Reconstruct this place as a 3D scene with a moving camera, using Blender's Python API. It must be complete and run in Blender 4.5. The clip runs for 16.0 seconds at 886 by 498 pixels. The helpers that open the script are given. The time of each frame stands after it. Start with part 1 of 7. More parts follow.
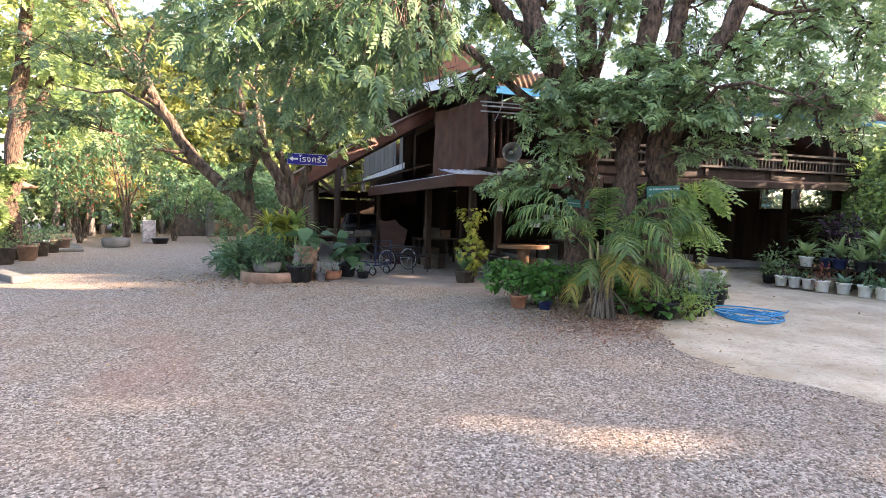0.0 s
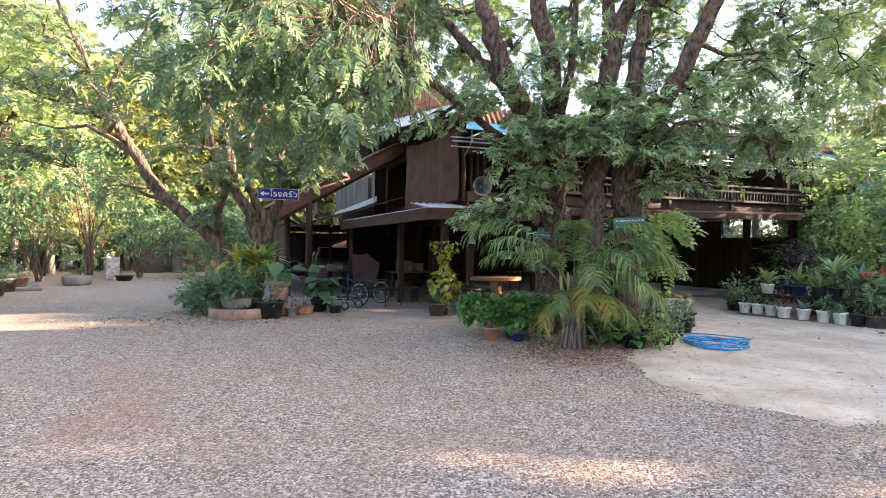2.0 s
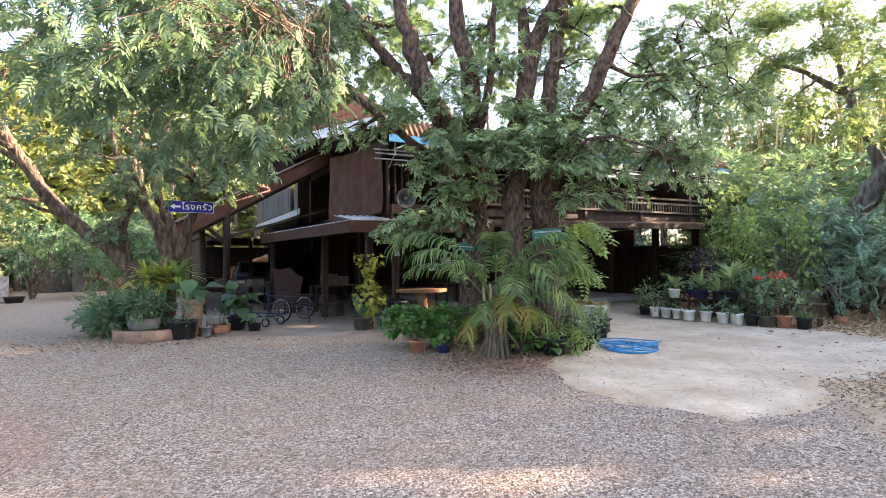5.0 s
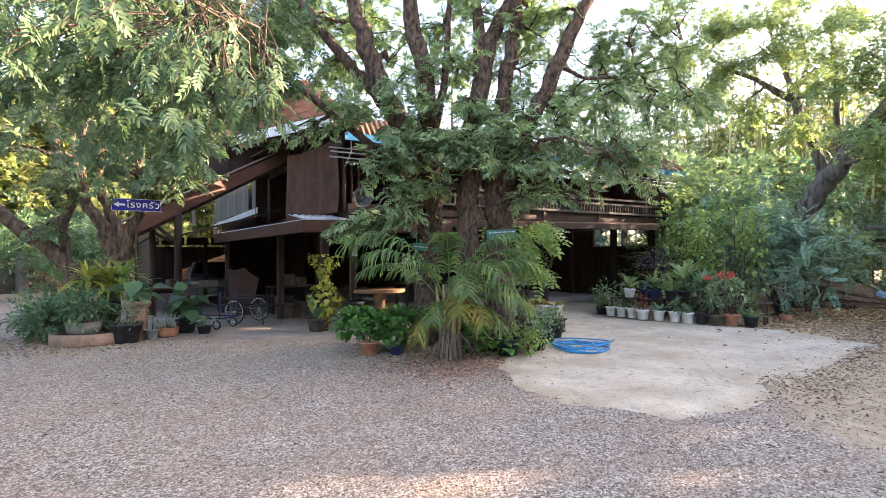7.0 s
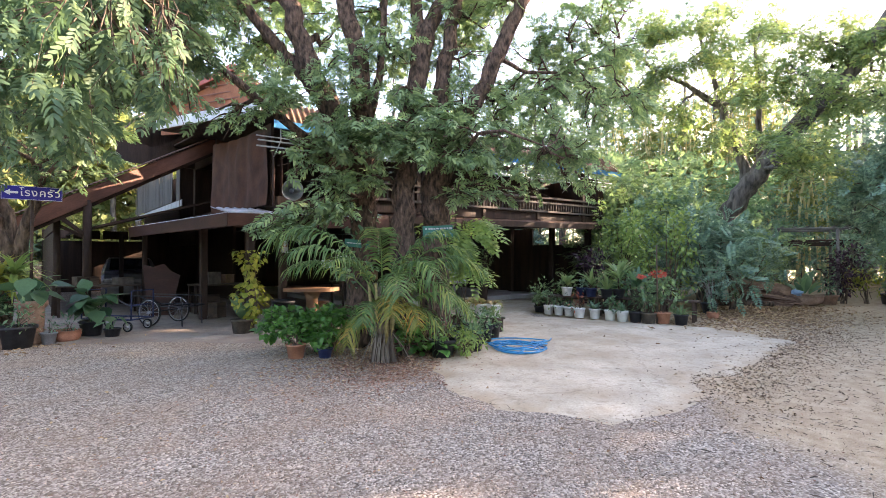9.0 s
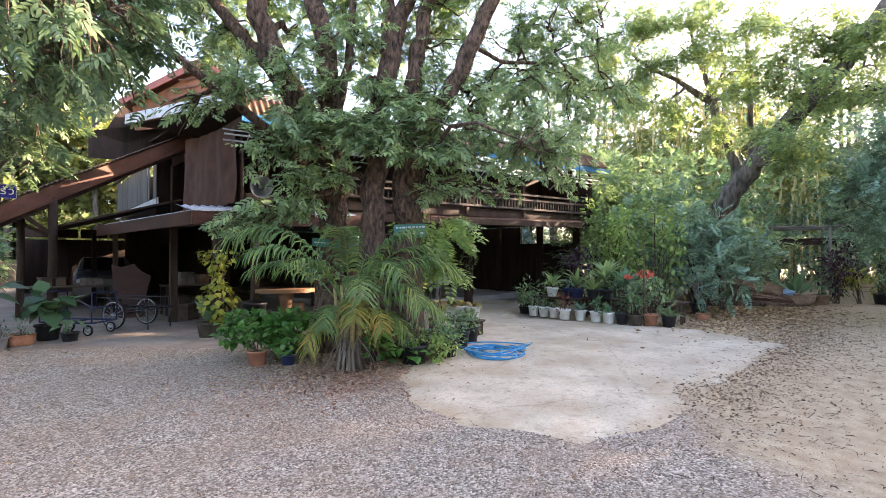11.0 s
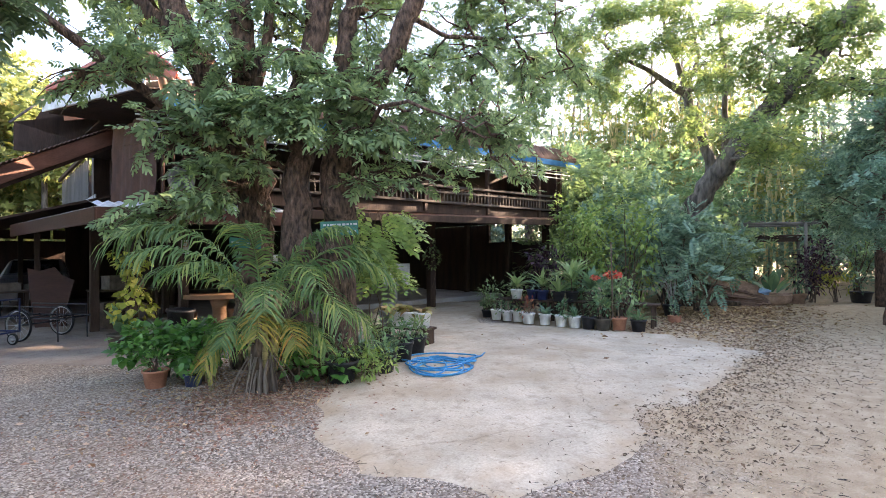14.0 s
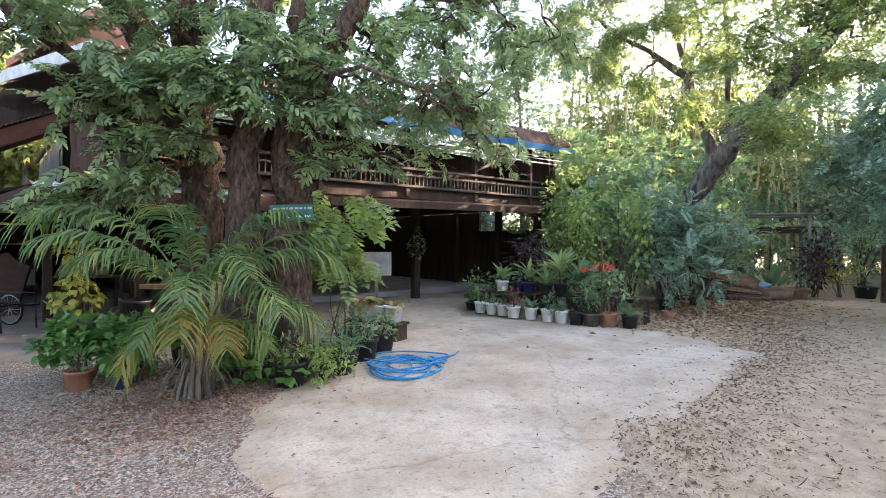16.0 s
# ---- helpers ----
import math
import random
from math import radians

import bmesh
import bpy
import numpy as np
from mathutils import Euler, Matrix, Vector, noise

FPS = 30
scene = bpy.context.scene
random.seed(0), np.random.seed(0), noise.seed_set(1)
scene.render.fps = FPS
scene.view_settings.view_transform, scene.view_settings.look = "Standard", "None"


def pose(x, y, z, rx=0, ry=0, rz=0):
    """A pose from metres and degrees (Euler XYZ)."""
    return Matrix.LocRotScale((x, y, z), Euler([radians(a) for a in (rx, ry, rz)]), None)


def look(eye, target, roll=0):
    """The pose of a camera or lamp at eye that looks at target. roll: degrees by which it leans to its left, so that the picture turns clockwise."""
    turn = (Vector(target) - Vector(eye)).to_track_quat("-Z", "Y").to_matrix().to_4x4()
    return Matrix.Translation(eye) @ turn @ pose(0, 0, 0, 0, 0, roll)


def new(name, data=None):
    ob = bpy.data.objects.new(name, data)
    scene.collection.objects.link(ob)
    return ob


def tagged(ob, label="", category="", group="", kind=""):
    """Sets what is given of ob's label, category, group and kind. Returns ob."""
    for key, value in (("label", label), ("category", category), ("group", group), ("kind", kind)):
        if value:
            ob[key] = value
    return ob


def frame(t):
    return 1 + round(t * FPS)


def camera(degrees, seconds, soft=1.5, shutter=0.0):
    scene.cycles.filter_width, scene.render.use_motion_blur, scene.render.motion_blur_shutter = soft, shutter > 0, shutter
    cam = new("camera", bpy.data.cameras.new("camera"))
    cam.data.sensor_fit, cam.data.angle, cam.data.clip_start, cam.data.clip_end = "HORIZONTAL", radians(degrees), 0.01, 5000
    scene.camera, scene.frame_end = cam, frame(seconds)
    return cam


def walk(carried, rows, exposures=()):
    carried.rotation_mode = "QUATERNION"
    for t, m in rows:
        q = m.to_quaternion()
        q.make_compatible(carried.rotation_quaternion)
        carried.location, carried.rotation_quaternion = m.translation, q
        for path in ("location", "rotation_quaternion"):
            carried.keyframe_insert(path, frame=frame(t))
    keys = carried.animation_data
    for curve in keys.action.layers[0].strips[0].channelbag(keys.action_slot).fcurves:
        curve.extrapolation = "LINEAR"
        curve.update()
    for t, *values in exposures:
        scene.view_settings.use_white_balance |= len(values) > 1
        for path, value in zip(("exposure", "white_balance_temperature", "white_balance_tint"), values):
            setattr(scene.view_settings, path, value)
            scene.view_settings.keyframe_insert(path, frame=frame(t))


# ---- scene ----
cam = camera(80.9, 16.0, 0.8)
PATH = [
    (0, (-0.136, 0.021, 1.461), (0.872, 1.744, 1.332), 1.4),
    (0.5, (-0.132, 0.005, 1.463), (0.894, 1.719, 1.363), 1.2),
    (1, (-0.139, -0.003, 1.465), (0.906, 1.701, 1.396), 1.1),
    (1.5, (-0.147, -0.008, 1.47), (0.918, 1.685, 1.431), 0.9),
    (2, (-0.146, -0.015, 1.475), (0.95, 1.658, 1.472), 0.7),
    (2.5, (-0.13, -0.018, 1.476), (1.006, 1.628, 1.509), 0.6),
    (3, (-0.126, -0.023, 1.476), (1.045, 1.598, 1.525), 0.5),
    (3.5, (-0.14, -0.036, 1.491), (1.077, 1.55, 1.545), 0.3),
    (4, (-0.136, -0.041, 1.498), (1.125, 1.51, 1.548), 0.1),
    (6.5, (0.118, -0.103, 1.509), (1.487, 1.354, 1.546), -0.5),
    (7, (0.166, -0.139, 1.511), (1.569, 1.285, 1.55), -0.3),
    (7.5, (0.223, -0.148, 1.511), (1.675, 1.228, 1.547), -0.0),
    (8, (0.313, -0.099, 1.499), (1.804, 1.234, 1.534), 0.2),
    (8.5, (0.43, -0.011, 1.506), (1.949, 1.289, 1.539), 0.2),
    (9, (0.533, 0.043, 1.504), (2.085, 1.304, 1.534), 0.1),
    (9.2, (0.568, 0.054, 1.494), (2.129, 1.304, 1.53), 0.1),
    (11.5, (1.248, 0.058, 1.543), (2.812, 1.305, 1.563), 0.1),
    (12, (1.4, 0.078, 1.549), (2.964, 1.324, 1.567), 0.1),
    (12.5, (1.611, 0.049, 1.574), (3.176, 1.294, 1.59), -0.0),
    (13, (1.804, 0.055, 1.57), (3.37, 1.299, 1.588), -0.1),
    (13.5, (2.033, 0.134, 1.549), (3.601, 1.375, 1.568), -0.1),
    (14, (2.229, 0.178, 1.564), (3.835, 1.37, 1.582), -0.3),
    (14.5, (2.449, 0.148, 1.563), (4.071, 1.317, 1.578), -0.3),
    (15, (2.658, 0.153, 1.566), (4.28, 1.323, 1.566), 0.0),
    (15.5, (2.84, 0.2, 1.557), (4.448, 1.389, 1.537), 0.4),
    (16, (3.057, 0.284, 1.567), (4.663, 1.476, 1.541), 0.3),
]
walk(cam, [(t, look(eye, target, roll)) for t, eye, target, roll in PATH], [(0, 3.04, 7250, 25), (16, 3.06, 7250, 25)])

# ---- world, sun, exposure ----
SUN_AZ, SUN_EL = radians(-30), radians(20)      # direction towards the sun, from +x
world = bpy.data.worlds.new("sky")
scene.world = world
world.use_nodes = True
wn = world.node_tree.nodes
sky = wn.new("ShaderNodeTexSky")
sky.sky_type = "NISHITA"
sky.sun_disc = False
sky.sun_elevation = SUN_EL
sky.sun_rotation = radians(90) - SUN_AZ
sky.air_density, sky.dust_density = 1.0, 2.4
sky.ozone_density = 1.5
wn["Background"].inputs["Strength"].default_value = 0.15
world.node_tree.links.new(sky.outputs[0], wn["Background"].inputs["Color"])
sun = new("sun", bpy.data.lights.new("sun", "SUN"))
sun.data.energy, sun.data.angle, sun.data.color = 4.5, radians(0.6), (1.0, 0.86, 0.66)
sun_way = Vector((math.cos(SUN_EL) * math.cos(SUN_AZ), math.cos(SUN_EL) * math.sin(SUN_AZ), math.sin(SUN_EL)))
sun.matrix_world = look(sun_way * 60, (0, 0, 0))


# ---- materials ----
def material(name, a, b, rough=0.7, scale=6.0, bump=0.2, fine=60.0, metal=0.0, spec=0.3, c=None, stretch=(1, 1, 1), island=False, leaf=0.0, objrand=0.0):
    """Two colours mixed by coarse noise, a third by stains, fine grain as relief."""
    m = bpy.data.materials.new(name)
    m.use_nodes = True
    n, l = m.node_tree.nodes, m.node_tree.links
    p = n["Principled BSDF"]
    p.inputs["Roughness"].default_value = rough
    p.inputs["Metallic"].default_value = metal
    p.inputs["Specular IOR Level"].default_value = spec
    tc, mp = n.new("ShaderNodeTexCoord"), n.new("ShaderNodeMapping")
    mp.inputs["Scale"].default_value = stretch
    l.new(tc.outputs["Object"], mp.inputs["Vector"])
    n1, n2 = n.new("ShaderNodeTexNoise"), n.new("ShaderNodeTexNoise")
    n1.inputs["Scale"].default_value, n1.inputs["Detail"].default_value = scale, 6
    n2.inputs["Scale"].default_value, n2.inputs["Detail"].default_value = fine, 4
    for k in (n1, n2):
        l.new(mp.outputs[0], k.inputs["Vector"])
    ramp = n.new("ShaderNodeValToRGB")
    ramp.color_ramp.elements[0].position, ramp.color_ramp.elements[1].position = 0.32, 0.68
    ramp.color_ramp.elements[0].color, ramp.color_ramp.elements[1].color = (*a, 1), (*b, 1)
    if c:
        e = ramp.color_ramp.elements.new(0.85)
        e.color = (*c, 1)
    src = n1.outputs["Fac"]
    if island:
        g = n.new("ShaderNodeNewGeometry")
        mixv = n.new("ShaderNodeMath")
        mixv.operation = "MULTIPLY_ADD"
        mixv.inputs[1].default_value, mixv.inputs[2].default_value = 0.7, -0.2
        add = n.new("ShaderNodeMath")
        add.operation = "MULTIPLY_ADD"
        l.new(g.outputs["Random Per Island"], mixv.inputs[0])
        l.new(n1.outputs["Fac"], add.inputs[0])
        add.inputs[1].default_value = 0.7
        l.new(mixv.outputs[0], add.inputs[2])
        src = add.outputs[0]
    if objrand:
        oi = n.new("ShaderNodeObjectInfo")
        ad = n.new("ShaderNodeMath")
        ad.operation = "MULTIPLY_ADD"
        l.new(oi.outputs["Random"], ad.inputs[0])
        ad.inputs[1].default_value = objrand
        l.new(src, ad.inputs[2])
        src = ad.outputs[0]
    l.new(src, ramp.inputs["Fac"])
    grain = n.new("ShaderNodeMix")
    grain.data_type, grain.blend_type = "RGBA", "OVERLAY"
    grain.inputs["Factor"].default_value = 0.35
    l.new(ramp.outputs["Color"], grain.inputs["A"])
    l.new(n2.outputs["Fac"], grain.inputs["B"])
    l.new(grain.outputs["Result"], p.inputs["Base Color"])
    if bump:
        bp = n.new("ShaderNodeBump")
        bp.inputs["Strength"].default_value, bp.inputs["Distance"].default_value = bump, 0.06 if "bark" in name else 0.02
        l.new(n2.outputs["Fac"], bp.inputs["Height"])
        l.new(bp.outputs["Normal"], p.inputs["Normal"])
    if leaf:
        tr, mx = n.new("ShaderNodeBsdfTranslucent"), n.new("ShaderNodeMixShader")
        bright = n.new("ShaderNodeMix")
        bright.data_type, bright.blend_type = "RGBA", "MULTIPLY"
        bright.inputs["Factor"].default_value = 1.0
        bright.inputs["B"].default_value = (1.3, 1.35, 1.12, 1)
        l.new(ramp.outputs["Color"], bright.inputs["A"])
        l.new(bright.outputs["Result"], tr.inputs["Color"])
        mx.inputs["Fac"].default_value = leaf
        l.new(p.outputs[0], mx.inputs[1])
        l.new(tr.outputs[0], mx.inputs[2])
        l.new(mx.outputs[0], n["Material Output"].inputs["Surface"])
    return m


def leafy(name, a, b, c=None, leaf=0.4, rough=0.5):
    return material(name, a, b, rough=rough, scale=0.8, bump=0, fine=30, spec=0.28, c=c, island=True, leaf=leaf)


M_WOOD = material("dark_wood", (0.024, 0.015, 0.011), (0.058, 0.034, 0.023), 0.75, 5, 0.4, 50, stretch=(1, 1, 0.15), objrand=0.25)
M_BEAM = material("red_brown_board", (0.036, 0.015, 0.011), (0.066, 0.026, 0.018), 0.6, 4, 0.3, 40, stretch=(0.3, 1, 1))
M_TARP = material("brown_tarp", (0.055, 0.024, 0.015), (0.105, 0.047, 0.028), 0.85, 2.5, 0.3, 30)
M_PLANK = material("weathered_plank", (0.05, 0.046, 0.044), (0.12, 0.113, 0.106), 0.85, 5, 0.4, 60, stretch=(1, 1, 0.15), objrand=0.35)
M_WHITEWASH = material("whitewashed_board", (0.32, 0.325, 0.33), (0.50, 0.50, 0.50), 0.8, 4, 0.2)
M_ZINC = material("zinc_sheet", (0.42, 0.43, 0.45), (0.66, 0.67, 0.69), 0.45, 3, 0.15, 20, metal=0.35)
M_BLUEZINC = material("pale_blue_sheet", (0.42, 0.46, 0.55), (0.66, 0.70, 0.78), 0.4, 5, 0.1, 20, metal=0.3)
M_OLDROOF = material("weathered_red_roof", (0.13, 0.055, 0.038), (0.24, 0.10, 0.065), 0.7, 2, 0.3, 30)
M_RUST = material("brown_roof_sheet", (0.10, 0.055, 0.038), (0.22, 0.13, 0.09), 0.6, 4, 0.3, 30, metal=0.2, c=(0.32, 0.24, 0.2))
M_ORANGE = material("orange_gable", (0.216, 0.072, 0.032), (0.317, 0.115, 0.054), 0.7, 3, 0.2, 40)
M_REDROOF = material("red_roof", (0.30, 0.06, 0.035), (0.45, 0.11, 0.065), 0.5, 3, 0.2)
M_BLUE = material("blue_gutter", (0.03, 0.16, 0.36), (0.05, 0.26, 0.5), 0.4, 4, 0.05)
M_BLACK = material("black_plastic", (0.014, 0.014, 0.016), (0.035, 0.035, 0.038), 0.5, 8, 0.1)
M_WHITE = material("white_plastic", (0.66, 0.65, 0.62), (0.82, 0.82, 0.80), 0.45, 9, 0.05, c=(0.5, 0.45, 0.38))
M_TERRA = material("terracotta", (0.29, 0.12, 0.07), (0.43, 0.20, 0.12), 0.8, 7, 0.2)
M_CLAY = material("old_clay", (0.20, 0.12, 0.08), (0.36, 0.23, 0.16), 0.85, 5, 0.4, 30, c=(0.15, 0.14, 0.1))
M_DARKCLAY = material("dark_mossy_clay", (0.05, 0.042, 0.034), (0.12, 0.10, 0.075), 0.9, 6, 0.4, 30)
M_SOIL = material("soil", (0.03, 0.02, 0.013), (0.08, 0.05, 0.03), 0.95, 12, 0.5)
M_BARK = material("dark_bark", (0.05, 0.044, 0.04), (0.20, 0.175, 0.155), 0.95, 8, 1.0, 12, stretch=(1, 1, 0.3), c=(0.34, 0.32, 0.29))
M_BARKR = material("reddish_bark", (0.026, 0.018, 0.014), (0.18, 0.115, 0.083), 0.95, 20, 1.0, 42, stretch=(1, 1, 0.4), c=(0.27, 0.20, 0.155))
M_BARKL = material("brown_bark", (0.04, 0.028, 0.02), (0.19, 0.135, 0.095), 0.95, 12, 1.0, 22, stretch=(1, 1, 0.35), c=(0.24, 0.19, 0.14))
M_CONC = material("concrete", (0.261, 0.248, 0.226), (0.383, 0.365, 0.344), 0.9, 1.2, 0.25, 40, c=(0.209, 0.191, 0.174))
M_OLDCONC = material("stained_concrete", (0.10, 0.095, 0.085), (0.22, 0.21, 0.19), 0.9, 1.5, 0.3, 30)
M_METAL = material("dark_steel", (0.02, 0.022, 0.028), (0.06, 0.062, 0.07), 0.45, 8, 0.1, metal=0.6)
M_BLUESTEEL = material("blue_painted_steel", (0.016, 0.024, 0.07), (0.03, 0.042, 0.11), 0.5, 8, 0.1)
M_GREYMETAL = material("galvanised_pipe", (0.36, 0.37, 0.38), (0.52, 0.53, 0.54), 0.4, 8, 0.1, metal=0.5)
M_RUBBER = material("rubber", (0.012, 0.012, 0.012), (0.03, 0.03, 0.03), 0.8, 10, 0.2)
M_HOSE = material("blue_hose", (0.01, 0.17, 0.36), (0.02, 0.27, 0.5), 0.35, 10, 0.05)
M_SIGNBLUE = material("sign_blue", (0.022, 0.022, 0.22), (0.035, 0.03, 0.30), 0.45, 3, 0.03)
M_SIGNGREEN = material("sign_green", (0.02, 0.11, 0.085), (0.035, 0.16, 0.12), 0.6, 4, 0.1)
M_SIGNWHITE = material("sign_white", (0.78, 0.78, 0.78), (0.84, 0.84, 0.84), 0.5, 3, 0.02)
M_BLUEBAG = material("pale_blue_film", (0.22, 0.36, 0.50), (0.36, 0.52, 0.66), 0.35, 6, 0.2)
M_MOTTLED = material("mottled_pale_stone", (0.16, 0.16, 0.16), (0.42, 0.42, 0.43), 0.85, 9, 0.3, 30)
M_HORN = material("grey_horn", (0.16, 0.165, 0.17), (0.26, 0.265, 0.27), 0.5, 5, 0.1)
# indoor furniture tones; the dimness under the house is put into their colour
M_DIMTABLE = material("dim_shed_table_wood", (0.05, 0.035, 0.026), (0.12, 0.085, 0.06), 0.8, 5, 0.3, 40, stretch=(0.2, 1, 1))
M_CARTON = material("dim_shed_carton", (0.10, 0.085, 0.07), (0.20, 0.17, 0.14), 0.9, 6, 0.1)
M_TABLE = material("honey_wood", (0.17, 0.088, 0.046), (0.29, 0.165, 0.09), 0.55, 3, 0.2, 40, stretch=(0.2, 1, 1))
M_STONE = material("gravel_stone", (0.166, 0.131, 0.098), (0.463, 0.386, 0.302), 0.9, 3, 0.1, 60, island=True, c=(0.591, 0.444, 0.322))
M_LITTER = leafy("dry_leaf", (0.192, 0.111, 0.063), (0.407, 0.267, 0.146), (0.520, 0.367, 0.198), 0.1, 0.8)
M_LEAF_MID = leafy("tree_leaf", (0.14, 0.215, 0.11), (0.24, 0.34, 0.16), (0.31, 0.41, 0.18), 0.4)
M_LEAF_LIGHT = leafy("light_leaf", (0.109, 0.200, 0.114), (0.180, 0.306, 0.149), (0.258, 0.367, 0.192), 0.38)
# lighter copy of the red-brown board; sunlight is put into its colour
M_VERGE = material("sunlit_tone_red_board", (0.10, 0.045, 0.03), (0.19, 0.085, 0.055), 0.6, 4, 0.3, 40, stretch=(0.3, 1, 1))
# light leaf darkened for the overhanging tree, with shade put into its colour
M_LEAF_SHADED = leafy("shade_toned_drooping_leaf", (0.07, 0.125, 0.07), (0.11, 0.18, 0.088), (0.155, 0.22, 0.098), 0.36, 0.62)
M_LITTERDARK = leafy("dark_dry_leaf", (0.09, 0.06, 0.038), (0.20, 0.135, 0.085), (0.32, 0.22, 0.13), 0.08, 0.85)
M_LITTERRED = leafy("red_brown_dry_leaf", (0.196, 0.097, 0.065), (0.392, 0.222, 0.151), (0.522, 0.365, 0.248), 0.08, 0.85)
M_LEAF_LIME = leafy("lime_leaf", (0.19, 0.29, 0.09), (0.29, 0.39, 0.12), (0.38, 0.44, 0.15), 0.38)
M_LEAF_YARD = leafy("yard_tree_leaf", (0.085, 0.142, 0.076), (0.145, 0.22, 0.108), (0.21, 0.275, 0.122), 0.36)
M_LEAF_AIRY = leafy("airy_yellow_green_leaf", (0.16, 0.23, 0.10), (0.25, 0.34, 0.13), (0.34, 0.38, 0.14), 0.4)
# yellow-green that carries the sunlit look of far foliage in its colour
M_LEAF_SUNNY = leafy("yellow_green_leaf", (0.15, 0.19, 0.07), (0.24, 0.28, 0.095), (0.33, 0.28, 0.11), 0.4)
M_LEAF_DEEP = leafy("deep_green_leaf", (0.05, 0.115, 0.06), (0.10, 0.19, 0.09), (0.15, 0.24, 0.10), 0.3)
M_LEAF_DARK = leafy("dark_leaf", (0.10, 0.18, 0.12), (0.18, 0.285, 0.165), (0.21, 0.31, 0.165), 0.36)
# own bluish green, lifted paler to stand in for haze and missing light
M_LEAF_BLUE = leafy("bluish_leaf", (0.125, 0.220, 0.161), (0.230, 0.356, 0.254), (0.281, 0.401, 0.261), 0.34)
M_LEAF_YELLOW = leafy("yellow_leaf", (0.24, 0.28, 0.05), (0.46, 0.42, 0.09), (0.24, 0.30, 0.07), 0.38)
# the blue and pallor of distance haze are mixed into this leaf colour
M_LEAF_FAR = leafy("hazed_far_leaf", (0.12, 0.19, 0.16), (0.20, 0.28, 0.205), (0.27, 0.33, 0.23), 0.4)
M_LEAF_PALM = leafy("palm_leaf", (0.085, 0.16, 0.06), (0.165, 0.25, 0.085), (0.27, 0.31, 0.09), 0.38)
M_LEAF_GLOSSY = leafy("glossy_heart_leaf", (0.05, 0.15, 0.035), (0.10, 0.25, 0.055), (0.16, 0.32, 0.08), 0.3, 0.3)
M_LEAF_OLDPALM = leafy("yellowing_palm_leaf", (0.16, 0.19, 0.045), (0.34, 0.27, 0.06), (0.40, 0.19, 0.05), 0.35)
M_LEAF_RED = leafy("red_leaf", (0.22, 0.05, 0.03), (0.40, 0.16, 0.10), (0.30, 0.25, 0.10), 0.35)
M_LEAF_PURPLE = leafy("purple_leaf", (0.028, 0.013, 0.024), (0.062, 0.026, 0.042), None, 0.25)
M_LEAF_PINK = leafy("pale_pink_leaf", (0.26, 0.24, 0.09), (0.46, 0.30, 0.15), (0.50, 0.27, 0.15), 0.35)
M_FLOWER = leafy("red_flower", (0.50, 0.07, 0.05), (0.66, 0.16, 0.11), None, 0.3)
M_FIBRE = material("dead_fibre", (0.09, 0.07, 0.055), (0.26, 0.22, 0.18), 0.95, 20, 0.6, 60, stretch=(1, 1, 0.1), island=True)
M_CANE = material("palm_cane", (0.20, 0.17, 0.07), (0.36, 0.28, 0.12), 0.6, 6, 0.2, 30, stretch=(1, 1, 6), c=(0.16, 0.17, 0.06))
M_BAMBOO = material("bamboo", (0.34, 0.29, 0.12), (0.52, 0.44, 0.20), 0.5, 4, 0.1, island=True)


